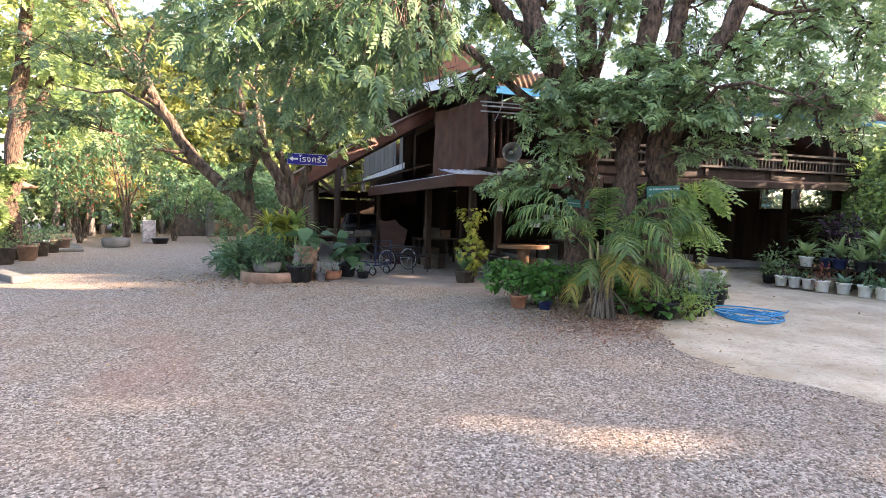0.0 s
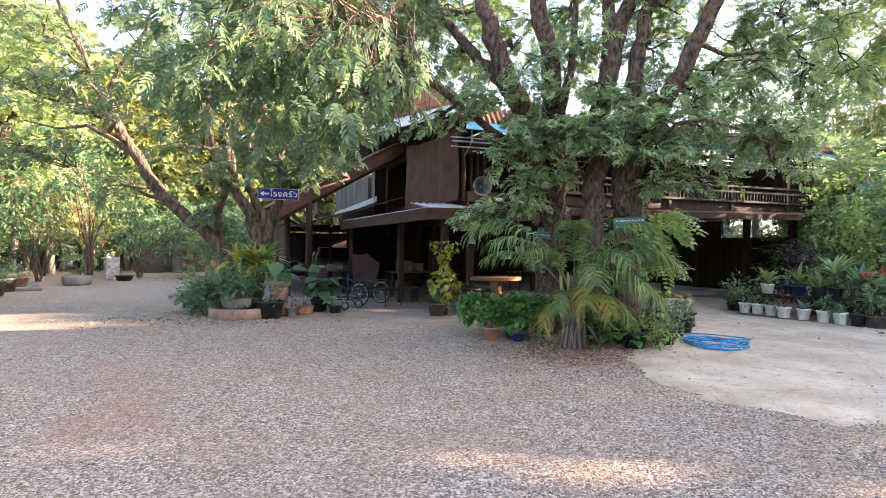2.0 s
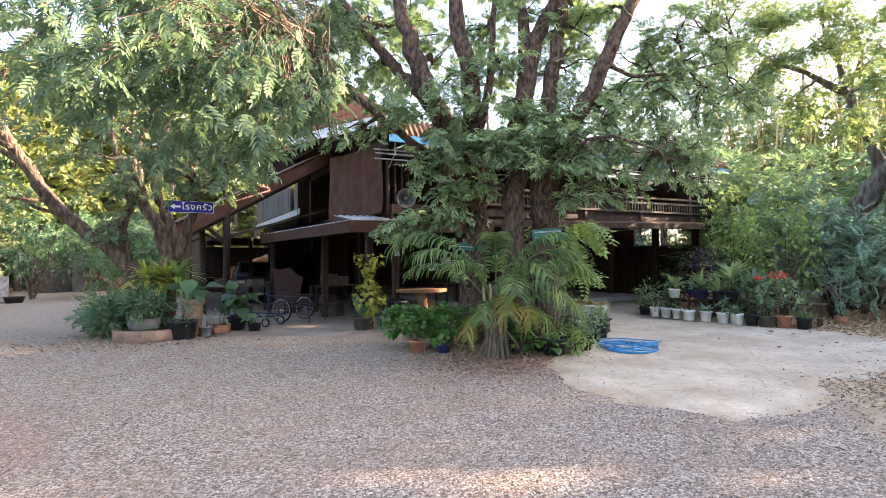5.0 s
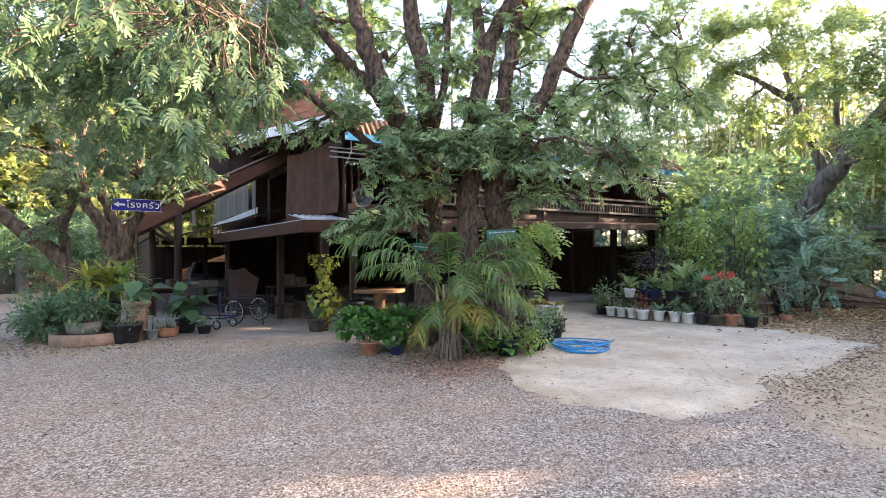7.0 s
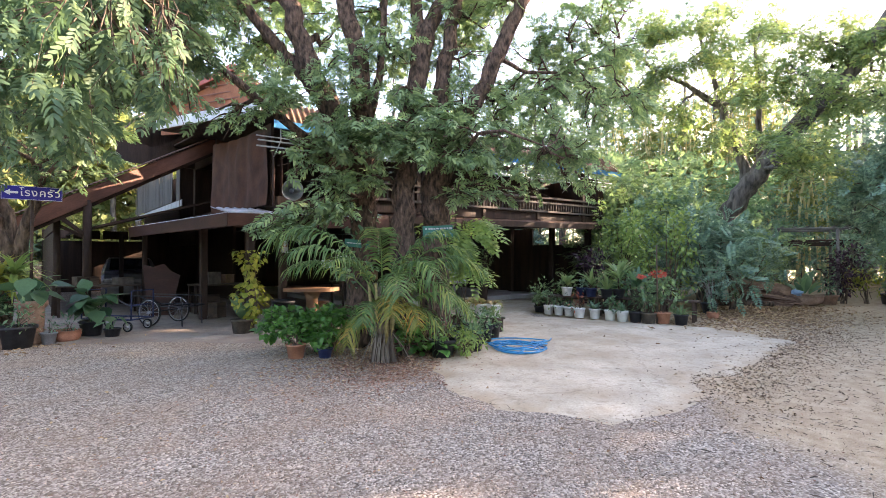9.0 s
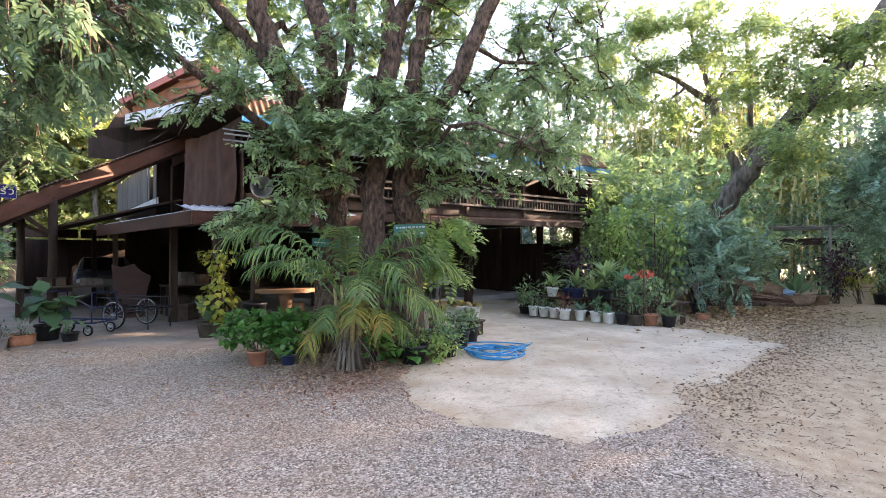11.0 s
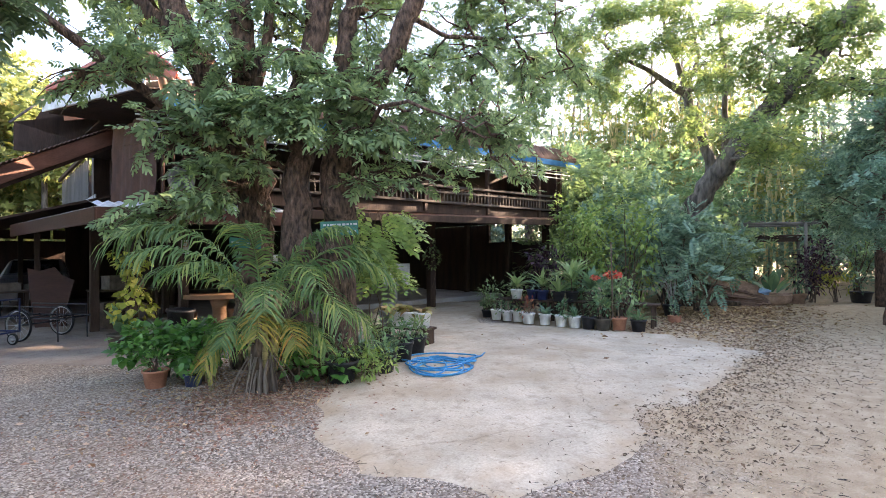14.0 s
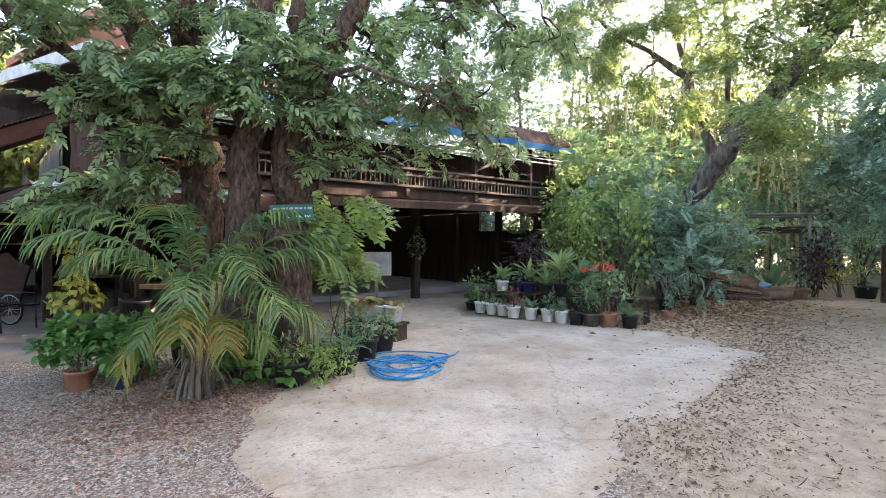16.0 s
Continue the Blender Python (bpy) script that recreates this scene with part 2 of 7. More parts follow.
# ---- mesh tools ----
class Mesh:
    """Collects points and faces of one mesh."""

    def __init__(self):
        self.v, self.f, self.smooth = [], [], True

    def box(self, x, y, z, sx, sy, sz, m=None, bevel=0.0):
        """A box centred at x, y, z; its upright and level edges cut by bevel."""
        hx, hy, hz = sx / 2, sy / 2, sz / 2
        k = len(self.v)
        self.smooth = False
        m = m or Matrix.Identity(4)
        if not bevel:
            pts = [(a * hx, b * hy, c * hz) for c in (-1, 1) for a, b in ((-1, -1), (1, -1), (1, 1), (-1, 1))]
            self.v += [tuple(m @ Vector((x + p[0], y + p[1], z + p[2]))) for p in pts]
            self.f += [(k, k + 3, k + 2, k + 1), (k + 4, k + 5, k + 6, k + 7)] + [(k + i, k + (i + 1) % 4, k + 4 + (i + 1) % 4, k + 4 + i) for i in range(4)]
            return self
        bv = min(bevel, hx * 0.9, hy * 0.9, hz * 0.9)
        rings = []
        for zz, d in ((-hz, bv), (-hz + bv, 0), (hz - bv, 0), (hz, bv)):
            a, b = hx - d, hy - d
            q = bv if not d else bv * 0.6
            rings.append([(-a + q, -b), (a - q, -b), (a, -b + q), (a, b - q), (a - q, b), (-a + q, b), (-a, b - q), (-a, -b + q)])
            self.v += [tuple(m @ Vector((x + px, y + py, z + zz))) for px, py in rings[-1]]
        for r in range(3):
            for i in range(8):
                j = (i + 1) % 8
                self.f.append((k + r * 8 + i, k + r * 8 + j, k + r * 8 + 8 + j, k + r * 8 + 8 + i))
        self.f += [tuple(k + i for i in reversed(range(8))), tuple(k + 24 + i for i in range(8))]
        return self

    def tube(self, pts, radii, seg=8, cap=True, rough=0.0):
        """A round, tapering tube along pts."""
        pts = [Vector(p) for p in pts]
        if not hasattr(radii, "__len__"):
            radii = [radii] * len(pts)
        k0 = len(self.v)
        side = None
        for i, p in enumerate(pts):
            d = (pts[min(i + 1, len(pts) - 1)] - pts[max(i - 1, 0)]).normalized()
            if side is None:
                side = d.cross(Vector((0, 0, 1)) if abs(d.z) < 0.9 else Vector((1, 0, 0))).normalized()
            side = (side - d * side.dot(d)).normalized()
            up = d.cross(side)
            for s in range(seg):
                a = 2 * math.pi * s / seg
                r = radii[i] * (1 + (random.random() - 0.5) * rough)
                self.v.append(tuple(p + side * (math.cos(a) * r) + up * (math.sin(a) * r)))
        for i in range(len(pts) - 1):
            for s in range(seg):
                a, b = k0 + i * seg + s, k0 + i * seg + (s + 1) % seg
                self.f.append((a, b, b + seg, a + seg))
        if cap:
            self.f += [tuple(k0 + s for s in reversed(range(seg))), tuple(k0 + (len(pts) - 1) * seg + s for s in range(seg))]
        return self

    def lathe(self, profile, seg=20, at=(0, 0, 0), loop=False):
        """A turned shape; with loop its profile closes on itself, as in a ring."""
        profile = list(profile) + ([profile[0]] if loop else [])
        k = len(self.v)
        for r, z in profile:
            self.v += [(at[0] + r * math.cos(2 * math.pi * s / seg), at[1] + r * math.sin(2 * math.pi * s / seg), at[2] + z) for s in range(seg)]
        for i in range(len(profile) - 1):
            for s in range(seg):
                a, b = k + i * seg + s, k + i * seg + (s + 1) % seg
                self.f.append((a, b, b + seg, a + seg))
        if not loop:
            self.f += [tuple(k + s for s in reversed(range(seg))), tuple(k + (len(profile) - 1) * seg + s for s in range(seg))]
        return self

    def prism(self, outline, z0, z1):
        """An upright prism over a level outline."""
        k, n = len(self.v), len(outline)
        self.smooth = False
        self.v += [(x, y, z0) for x, y in outline] + [(x, y, z1) for x, y in outline]
        self.f += [tuple(k + i for i in reversed(range(n))), tuple(k + n + i for i in range(n))]
        self.f += [(k + i, k + (i + 1) % n, k + n + (i + 1) % n, k + n + i) for i in range(n)]
        return self

    def slab(self, corners, thick):
        """A slab from four corners, thickened along its normal."""
        c = [Vector(p) for p in corners]
        nrm = (c[1] - c[0]).cross(c[3] - c[0]).normalized() * thick
        k = len(self.v)
        self.smooth = False
        self.v += [tuple(p) for p in c] + [tuple(p + nrm) for p in c]
        self.f += [(k + 3, k + 2, k + 1, k), (k + 4, k + 5, k + 6, k + 7)] + [(k + i, k + (i + 1) % 4, k + 4 + (i + 1) % 4, k + 4 + i) for i in range(4)]
        return self

    def corrugated(self, a, b, down, pitch=0.09, amp=0.018, thick=0.004):
        """Corrugated sheet: ridges run along down, repeated from a to b."""
        a, b, down = Vector(a), Vector(b), Vector(down)
        n = max(4, int((b - a).length / pitch * 4))
        nrm = (b - a).cross(down).normalized()
        if nrm.z < 0:
            nrm = -nrm
        k = len(self.v)
        for i in range(n + 1):
            p = a + (b - a) * (i / n) + nrm * (amp * math.sin(i * math.pi / 2))
            for q in (p, p + down, p - nrm * thick + down, p - nrm * thick):
                self.v.append(tuple(q))
        for i in range(n):
            j = k + i * 4
            for s in range(4):
                t = (s + 1) % 4
                self.f.append((j + s, j + t, j + 4 + t, j + 4 + s))
        self.f += [(k, k + 1, k + 2, k + 3), (k + n * 4 + 3, k + n * 4 + 2, k + n * 4 + 1, k + n * 4)]
        return self

    def data(self, name, mat):
        me = bpy.data.meshes.new(name)
        me.from_pydata(self.v, [], self.f)
        me.materials.append(mat)
        if self.smooth:
            me.polygons.foreach_set("use_smooth", [True] * len(me.polygons))
        me.update()
        return me


def part(name, mesh, mat, parent, label="", at=None):
    ob = new(name, mesh.data(name, mat) if isinstance(mesh, Mesh) else mesh)
    ob.parent = parent
    if at is not None:
        ob.matrix_basis = at
    if label:
        tagged(ob, label)
    return ob


def thing(name, m, label, category, group="", kind=""):
    ob = new(name)
    ob.empty_display_size = 0.1
    ob.matrix_world = m
    return tagged(ob, label, category, group, kind)


def structure(name, mesh, mat, label, m=None):
    ob = new(name, mesh.data(name, mat) if isinstance(mesh, Mesh) else mesh)
    if m is not None:
        ob.matrix_world = m
    return tagged(ob, label, name.split("_")[0], kind="structure")


def unit(a):
    return a / np.maximum(np.linalg.norm(a, axis=-1, keepdims=True), 1e-6)


def scatter(name, template, P, D, S, mat, smooth=False, twist=0.5, rng=np.random):
    """One mesh of many copies of a template (points, faces of one size), at P, pointing along D, of size S."""
    tv, tf = template
    n, k = len(P), len(tv)
    D = unit(D)
    up = np.array([0, 0, 1.0]) + rng.normal(0, twist, (n, 3))
    X = unit(np.cross(D, up))
    Z = np.cross(X, D)
    V = P[:, None] + S[:, None, None] * (tv[None, :, 0:1] * X[:, None] + tv[None, :, 1:2] * D[:, None] + tv[None, :, 2:3] * Z[:, None])
    F = (tf[None] + (np.arange(n) * k)[:, None, None]).reshape(-1)
    me = bpy.data.meshes.new(name)
    w = tf.shape[1]
    me.vertices.add(n * k)
    me.vertices.foreach_set("co", V.reshape(-1))
    me.loops.add(len(F))
    me.loops.foreach_set("vertex_index", F.astype(np.int32))
    me.polygons.add(len(F) // w)
    me.polygons.foreach_set("loop_start", np.arange(0, len(F), w, dtype=np.int32))
    if smooth:
        me.polygons.foreach_set("use_smooth", np.ones(len(F) // w, dtype=bool))
    me.materials.append(mat)
    me.update(calc_edges=True)
    return me


def leaflet(x, y, dx, dy, length, width, droop=0.15):
    """A small leaf blade of four points, from (x, y) along (dx, dy)."""
    h = math.hypot(dx, dy)
    dx, dy = dx / h, dy / h
    return [(x, y, 0), (x + dx * length * 0.5 - dy * width / 2, y + dy * length * 0.5 + dx * width / 2, 0.02 * length),
            (x + dx * length, y + dy * length, -droop * length), (x + dx * length * 0.5 + dy * width / 2, y + dy * length * 0.5 - dx * width / 2, -0.06 * length)]


def sprig(pairs=7, length=1.0, leaf=0.3, width=0.13, droop=0.35, tip=True):
    """A feathered leaf: pairs of leaflets along a drooping stalk."""
    v, f = [], []
    for i in range(pairs):
        t = (i + 0.7) / pairs
        y, z = t * length, -droop * t * t * length
        size = leaf * (0.75 + 0.5 * math.sin(math.pi * min(1, t * 0.95)))
        for s in (-1, 1):
            k = len(v)
            v += [(a, b, c + z) for a, b, c in leaflet(0, y, s, 0.45, size, width)]
            f.append((k, k + 1, k + 2, k + 3))
    if tip:
        k = len(v)
        v += [(a, b, c - droop * length) for a, b, c in leaflet(0, length, 0, 1, leaf, width)]
        f.append((k, k + 1, k + 2, k + 3))
    return np.array(v), np.array(f)


def blade(length=1.0, width=0.3, bend=0.5, segs=4, fold=0.08, stalk=0.0, peak=0.4):
    """A broad leaf: two rows of faces either side of its midrib, bent downwards."""
    v, f = [], []
    for i in range(segs + 1):
        t = i / segs
        w = width / 2 * (math.sin(math.pi * min(1, (t + 0.02) ** (math.log(0.5) / math.log(peak)))) if 0 < i < segs else 0.04)
        ang = bend * t
        y = stalk + length * (math.sin(ang) / bend if bend else t)
        z = -length * ((1 - math.cos(ang)) / bend if bend else 0)
        v += [(-w, y, z + fold * w), (0, y, z), (w, y, z + fold * w)]
    for i in range(segs):
        a = i * 3
        f += [(a, a + 1, a + 4, a + 3), (a + 1, a + 2, a + 5, a + 4)]
    return np.array(v), np.array(f)


def feather(pairs=4, finger=0.6, width=0.15, droop=0.35, sag=0.5, forward=0.75):
    """A twice-feathered leaf: pairs of long soft fingers along a drooping stalk, each bent over at its middle."""
    v, f = [], []
    for i in range(pairs):
        t = (i + 0.6) / pairs
        for s in (-1, 1, 0) if i == pairs - 1 else (-1, 1):
            L = finger * (0.7 + 0.45 * math.sin(math.pi * t * 0.9)) * (0.95 + 0.1 * ((i + s) % 2))
            d = Vector((s, forward + 0.5 * t, 0)).normalized()
            w = Vector((d.y, -d.x, 0)) * width / 2
            q = Vector((0, t + (0.1 if s == 0 else 0), -droop * t * t))
            m1 = q + d * L * 0.45 + Vector((0, 0, 0.04 - 0.15 * sag)) * L
            m2 = q + d * L * 0.93 + Vector((0, 0, -0.75 * sag * L))
            k = len(v)
            v += [tuple(q - w * 0.35), tuple(q + w * 0.35), tuple(m1 + w), tuple(m1 - w), tuple(m2 + w * 0.45), tuple(m2 - w * 0.45)]
            f += [(k, k + 1, k + 2, k + 3), (k + 3, k + 2, k + 4, k + 5)]
    return np.array(v), np.array(f)


SPRIG = feather(4, 0.5, 0.19, 0.3, 0.35)
SPRIG_NEAR = feather(5, 0.46, 0.15, 0.4, 0.45)
SPRIG_FAR = sprig(3, 1.0, 0.6, 0.3, 0.3)
SPRIG_BIG = sprig(6, 1.0, 0.31, 0.17, 0.35)
TUFT = (np.array(sum([leaflet(0, 0, math.cos(a), math.sin(a) + 0.3, 1.0, 0.42) for a in (0.2, 1.0, 1.8, 2.7, 4.4)], [])), np.arange(20).reshape(5, 4))


def branch(mesh, a, b, r0, r1, sag=0.0, steps=5, wobble=0.06, seg=6):
    a, b = Vector(a), Vector(b)
    L = (b - a).length
    pts = []
    for i in range(steps + 1):
        t = i / steps
        p = a.lerp(b, t)
        p.z += sag * L * math.sin(math.pi * t)
        if 0 < i < steps:
            p += Vector((random.gauss(0, 1), random.gauss(0, 1), random.gauss(0, 1))) * wobble * L / steps
        pts.append(p)
    mesh.tube(pts, [r0 + (r1 - r0) * i / steps for i in range(steps + 1)], seg, cap=False)
    return pts


def tree(name, label, limbs, clusters, template, size, mat, bark, seed, twigs=5, droop=0.35, seg=10, group="", thin=1.0):
    """A tree: limbs are (points, radii); clusters are (x, y, z, rx, rz, leaves) round which twigs spread and bear leaves."""
    random.seed(seed)
    rng = np.random.RandomState(seed)
    base = limbs[0][0][0]
    ob = thing(name, pose(base[0], base[1], 0), label, "tree", group)
    inv = Vector((base[0], base[1], 0))
    wood = Mesh()
    nodes = []
    for pts, radii in limbs:
        fine, rr = [], []
        for i in range(len(pts) - 1):
            for s in range(4):
                t = s / 4
                q = Vector(pts[i]).lerp(Vector(pts[i + 1]), t) - inv
                q += Vector((random.gauss(0, 1), random.gauss(0, 1), random.gauss(0, 0.4))) * radii[i] * 0.16
                fine.append(q)
                rr.append(radii[i] + (radii[i + 1] - radii[i]) * t)
        fine.append(Vector(pts[-1]) - inv)
        rr.append(radii[-1])
        wood.tube(fine, rr, seg, rough=0.16)
        nodes += [(p, r) for p, r in zip(fine, rr)][len(fine) // 3:]
    P, D = [], []
    sizes = []
    for x, y, z, rx, rz, n, *scale in clusters:
        c = Vector((x, y, z)) - inv
        near = min(nodes, key=lambda q: (q[0] - c).length + max(0, q[0].z - c.z) * 0.5)
        hub = near[0].lerp(c, 0.75)
        if (near[0] - c).length > 0.5:
            spine = branch(wood, near[0], hub, min(near[1] * 0.6, 0.07) * thin, 0.02 * thin, 0.06, 6, 0.25)
        else:
            spine = [near[0], hub]
        for k in range(twigs):
            w = Vector(rng.normal(0, 1, 3)).normalized() * rng.uniform(0.6, 1.0)
            end = c + Vector((w.x * rx, w.y * rx, w.z * rz))
            start = spine[rng.randint(len(spine) // 2, len(spine))]
            tw = branch(wood, start, end, 0.016 * thin, 0.004 * thin, 0.08, 4, 0.2, 4)
            m = n // twigs
            t = rng.uniform(0.2, 1.02, m) * 4
            i0 = np.clip(t.astype(int), 0, 3)
            T = np.array([tuple(q) for q in tw])
            base_p = T[i0] + (T[i0 + 1] - T[i0]) * (t - i0)[:, None]
            spread = rng.normal(0, 1, (m, 3)) * np.array([rx, rx, rz]) * 0.16
            P.append(base_p + spread)
            d = rng.normal(0, 1, (m, 3)) * np.array([1, 1, 0.35]) + np.array(tuple((end - start).normalized())) * 0.6
            d[:, 2] -= droop
            D.append(d)
            sizes.append(np.full(m, scale[0] if scale else 1.0))
    P, D = np.concatenate(P), np.concatenate(D)
    S = np.concatenate(sizes) * size * rng.uniform(0.65, 1.25, len(P))
    part("trunk", wood, bark, ob)
    part("crown", scatter("crown", template, P, D, S, mat, rng=rng), mat, ob)
    return ob


def blob_clusters(rng, n, lo, hi, rx, rz, leaves):
    """Clusters of leaves spread at random between two corners."""
    return [(*rng.uniform(lo, hi), rx * rng.uniform(0.7, 1.2), rz * rng.uniform(0.7, 1.2), leaves) for i in range(n)]


# ---- ground ----
def ground_material():
    m = bpy.data.materials.new("gravel_ground")
    m.use_nodes = True
    n, l = m.node_tree.nodes, m.node_tree.links
    p = n["Principled BSDF"]
    p.inputs["Roughness"].default_value, p.inputs["Specular IOR Level"].default_value = 0.95, 0.15
    g = n.new("ShaderNodeNewGeometry")

    def noise_at(scale, detail=4):
        k = n.new("ShaderNodeTexNoise")
        k.inputs["Scale"].default_value, k.inputs["Detail"].default_value = scale, detail
        l.new(g.outputs["Position"], k.inputs["Vector"])
        return k.outputs["Fac"]

    def ramp(src, *stops):
        r = n.new("ShaderNodeValToRGB")
        while len(r.color_ramp.elements) < len(stops):
            r.color_ramp.elements.new(0.5)
        for e, (pos, col) in zip(r.color_ramp.elements, stops):
            e.position, e.color = pos, (*col, 1)
        l.new(src, r.inputs["Fac"])
        return r.outputs["Color"]

    def mix(f, a, b, mode="MIX"):
        k = n.new("ShaderNodeMix")
        k.data_type, k.blend_type = "RGBA", mode
        if isinstance(f, float):
            k.inputs["Factor"].default_value = f
        else:
            l.new(f, k.inputs["Factor"])
        l.new(a, k.inputs["A"])
        l.new(b, k.inputs["B"])
        return k.outputs["Result"]

    def math_(op, a, b):
        k = n.new("ShaderNodeMath")
        k.operation = op
        for i, s in enumerate((a, b)):
            if isinstance(s, (int, float)):
                k.inputs[i].default_value = s
            else:
                l.new(s, k.inputs[i])
        return k.outputs[0]

    vor = n.new("ShaderNodeTexVoronoi")
    vor.inputs["Scale"].default_value = 60
    l.new(g.outputs["Position"], vor.inputs["Vector"])
    sep = n.new("ShaderNodeSeparateColor")
    l.new(vor.outputs["Color"], sep.inputs[0])
    stone = ramp(sep.outputs[0], (0.0, (0.075, 0.060, 0.048)), (0.35, (0.214, 0.183, 0.148)), (0.72, (0.386, 0.336, 0.279)), (1.0, (0.665, 0.572, 0.467)))
    dust = ramp(noise_at(9), (0.3, (0.226, 0.149, 0.098)), (0.7, (0.353, 0.246, 0.169)))
    gravel = mix(math_("MULTIPLY", ramp(noise_at(1.4, 8), (0.36, (0.25, 0.25, 0.25)), (0.64, (1, 1, 1))), 0.5), stone, dust)
    red = ramp(noise_at(14), (0.3, (0.268, 0.146, 0.105)), (0.7, (0.377, 0.220, 0.165)))
    xyz = n.new("ShaderNodeSeparateXYZ")
    l.new(g.outputs["Position"], xyz.inputs[0])
    # trodden reddish earth where the drive bends
    dx = math_("MULTIPLY", math_("SUBTRACT", xyz.outputs[0], 0.0), 0.55)
    dy = math_("MULTIPLY", math_("SUBTRACT", xyz.outputs[1], 6.0), 0.22)
    far = math_("SQRT", math_("ADD", math_("MULTIPLY", dx, dx), math_("MULTIPLY", dy, dy)), 0)
    patch = math_("ADD", far, math_("MULTIPLY", noise_at(1.1, 8), 1.3))
    col = mix(ramp(patch, (0.7, (0.42, 0.42, 0.42)), (1.15, (0, 0, 0))), gravel, red)
    # pale sandy earth on the open side of the yard
    s = math_("ADD", math_("SUBTRACT", math_("MULTIPLY", xyz.outputs[0], 0.6), math_("MULTIPLY", xyz.outputs[1], 0.8)), -3.2)
    s = math_("ADD", s, math_("MULTIPLY", noise_at(0.9, 8), 2.2))
    sand = ramp(noise_at(5, 8), (0.3, (0.346, 0.246, 0.153)), (0.5, (0.429, 0.318, 0.200)), (0.62, (0.487, 0.376, 0.247)), (0.8, (0.390, 0.278, 0.168)))
    col = mix(ramp(math_("MULTIPLY", s, 0.5), (0.25, (0, 0, 0)), (0.6, (0.9, 0.9, 0.9))), col, sand)
    l.new(col, p.inputs["Base Color"])
    b1 = n.new("ShaderNodeBump")
    b1.inputs["Strength"].default_value, b1.inputs["Distance"].default_value = 0.7, 0.02
    l.new(vor.outputs["Distance"], b1.inputs["Height"])
    b1.invert = True
    l.new(b1.outputs["Normal"], p.inputs["Normal"])
    return m


M_GROUND = ground_material()
g = Mesh()
g.v = [(-900, -900, 0), (900, -900, 0), (900, 900, 0), (-900, 900, 0)]
g.f = [(0, 1, 2, 3)]
structure("ground", g, M_GROUND, "grey gravel yard with reddish dust and sandy earth")


def worn_material(name, a, b, dirt):
    """Concrete whose rim is worn and covered by blown earth; the rim is stored as a point attribute."""
    m = material(name, a, b, 0.9, 1.3, 0.2, 45)
    n, l = m.node_tree.nodes, m.node_tree.links
    p = n["Principled BSDF"]
    old = p.inputs["Base Color"].links[0].from_socket
    at = n.new("ShaderNodeAttribute")
    at.attribute_name = "rim"
    ns = n.new("ShaderNodeTexNoise")
    ns.inputs["Scale"].default_value, ns.inputs["Detail"].default_value = 3.0, 9
    tc = n.new("ShaderNodeTexCoord")
    l.new(tc.outputs["Object"], ns.inputs["Vector"])
    ad = n.new("ShaderNodeMath")
    ad.operation = "ADD"
    l.new(at.outputs["Fac"], ad.inputs[0])
    l.new(ns.outputs["Fac"], ad.inputs[1])
    r = n.new("ShaderNodeValToRGB")
    r.color_ramp.elements[0].position, r.color_ramp.elements[1].position = 0.62, 0.95
    half = n.new("ShaderNodeMath")
    half.operation = "MULTIPLY"
    half.inputs[1].default_value = 0.72
    l.new(ad.outputs[0], half.inputs[0])
    l.new(half.outputs[0], r.inputs["Fac"])
    mx = n.new("ShaderNodeMix")
    mx.data_type = "RGBA"
    l.new(r.outputs["Color"], mx.inputs["Factor"])
    l.new(old, mx.inputs["A"])
    mx.inputs["B"].default_value = (*dirt, 1)

    def layer(under, kind, scale, lo, hi, colour, amount):
        """Stains or cracks over the colour so far."""
        k = n.new("ShaderNodeTexNoise" if kind == "stain" else "ShaderNodeTexVoronoi")
        k.inputs["Scale"].default_value = scale
        if kind == "stain":
            k.inputs["Detail"].default_value = 10
            k.inputs["Roughness"].default_value = 0.68
            l.new(tc.outputs["Object"], k.inputs["Vector"])
            out = k.outputs["Fac"]
        else:
            k.feature = "DISTANCE_TO_EDGE"
            wv = n.new("ShaderNodeMix")
            wv.data_type, wv.blend_type = "RGBA", "ADD"
            wv.inputs["Factor"].default_value = 0.35
            l.new(tc.outputs["Object"], wv.inputs["A"])
            l.new(ns.outputs["Color"], wv.inputs["B"])
            l.new(wv.outputs["Result"], k.inputs["Vector"])
            out = k.outputs["Distance"]
        mr = n.new("ShaderNodeMapRange")
        mr.inputs["From Min"].default_value, mr.inputs["From Max"].default_value = lo, hi
        mr.inputs["To Max"].default_value = amount
        if kind != "stain":
            mr.inputs["To Min"].default_value, mr.inputs["To Max"].default_value = amount, 0.0
        l.new(out, mr.inputs["Value"])
        q = n.new("ShaderNodeMix")
        q.data_type = "RGBA"
        l.new(mr.outputs["Result"], q.inputs["Factor"])
        l.new(under, q.inputs["A"])
        q.inputs["B"].default_value = (*colour, 1)
        return q.outputs["Result"]

    col = layer(mx.outputs["Result"], "stain", 0.7, 0.46, 0.66, dirt, 0.7)
    col = layer(col, "stain", 4.5, 0.52, 0.7, tuple(v * 0.6 for v in dirt), 0.6)
    col = layer(col, "stain", 22, 0.56, 0.70, tuple(v * 0.42 for v in dirt), 0.7)
    col = layer(col, "crack", 0.23, 0.0, 0.004, tuple(v * 0.5 for v in dirt), 0.4)
    l.new(col, p.inputs["Base Color"])
    return m


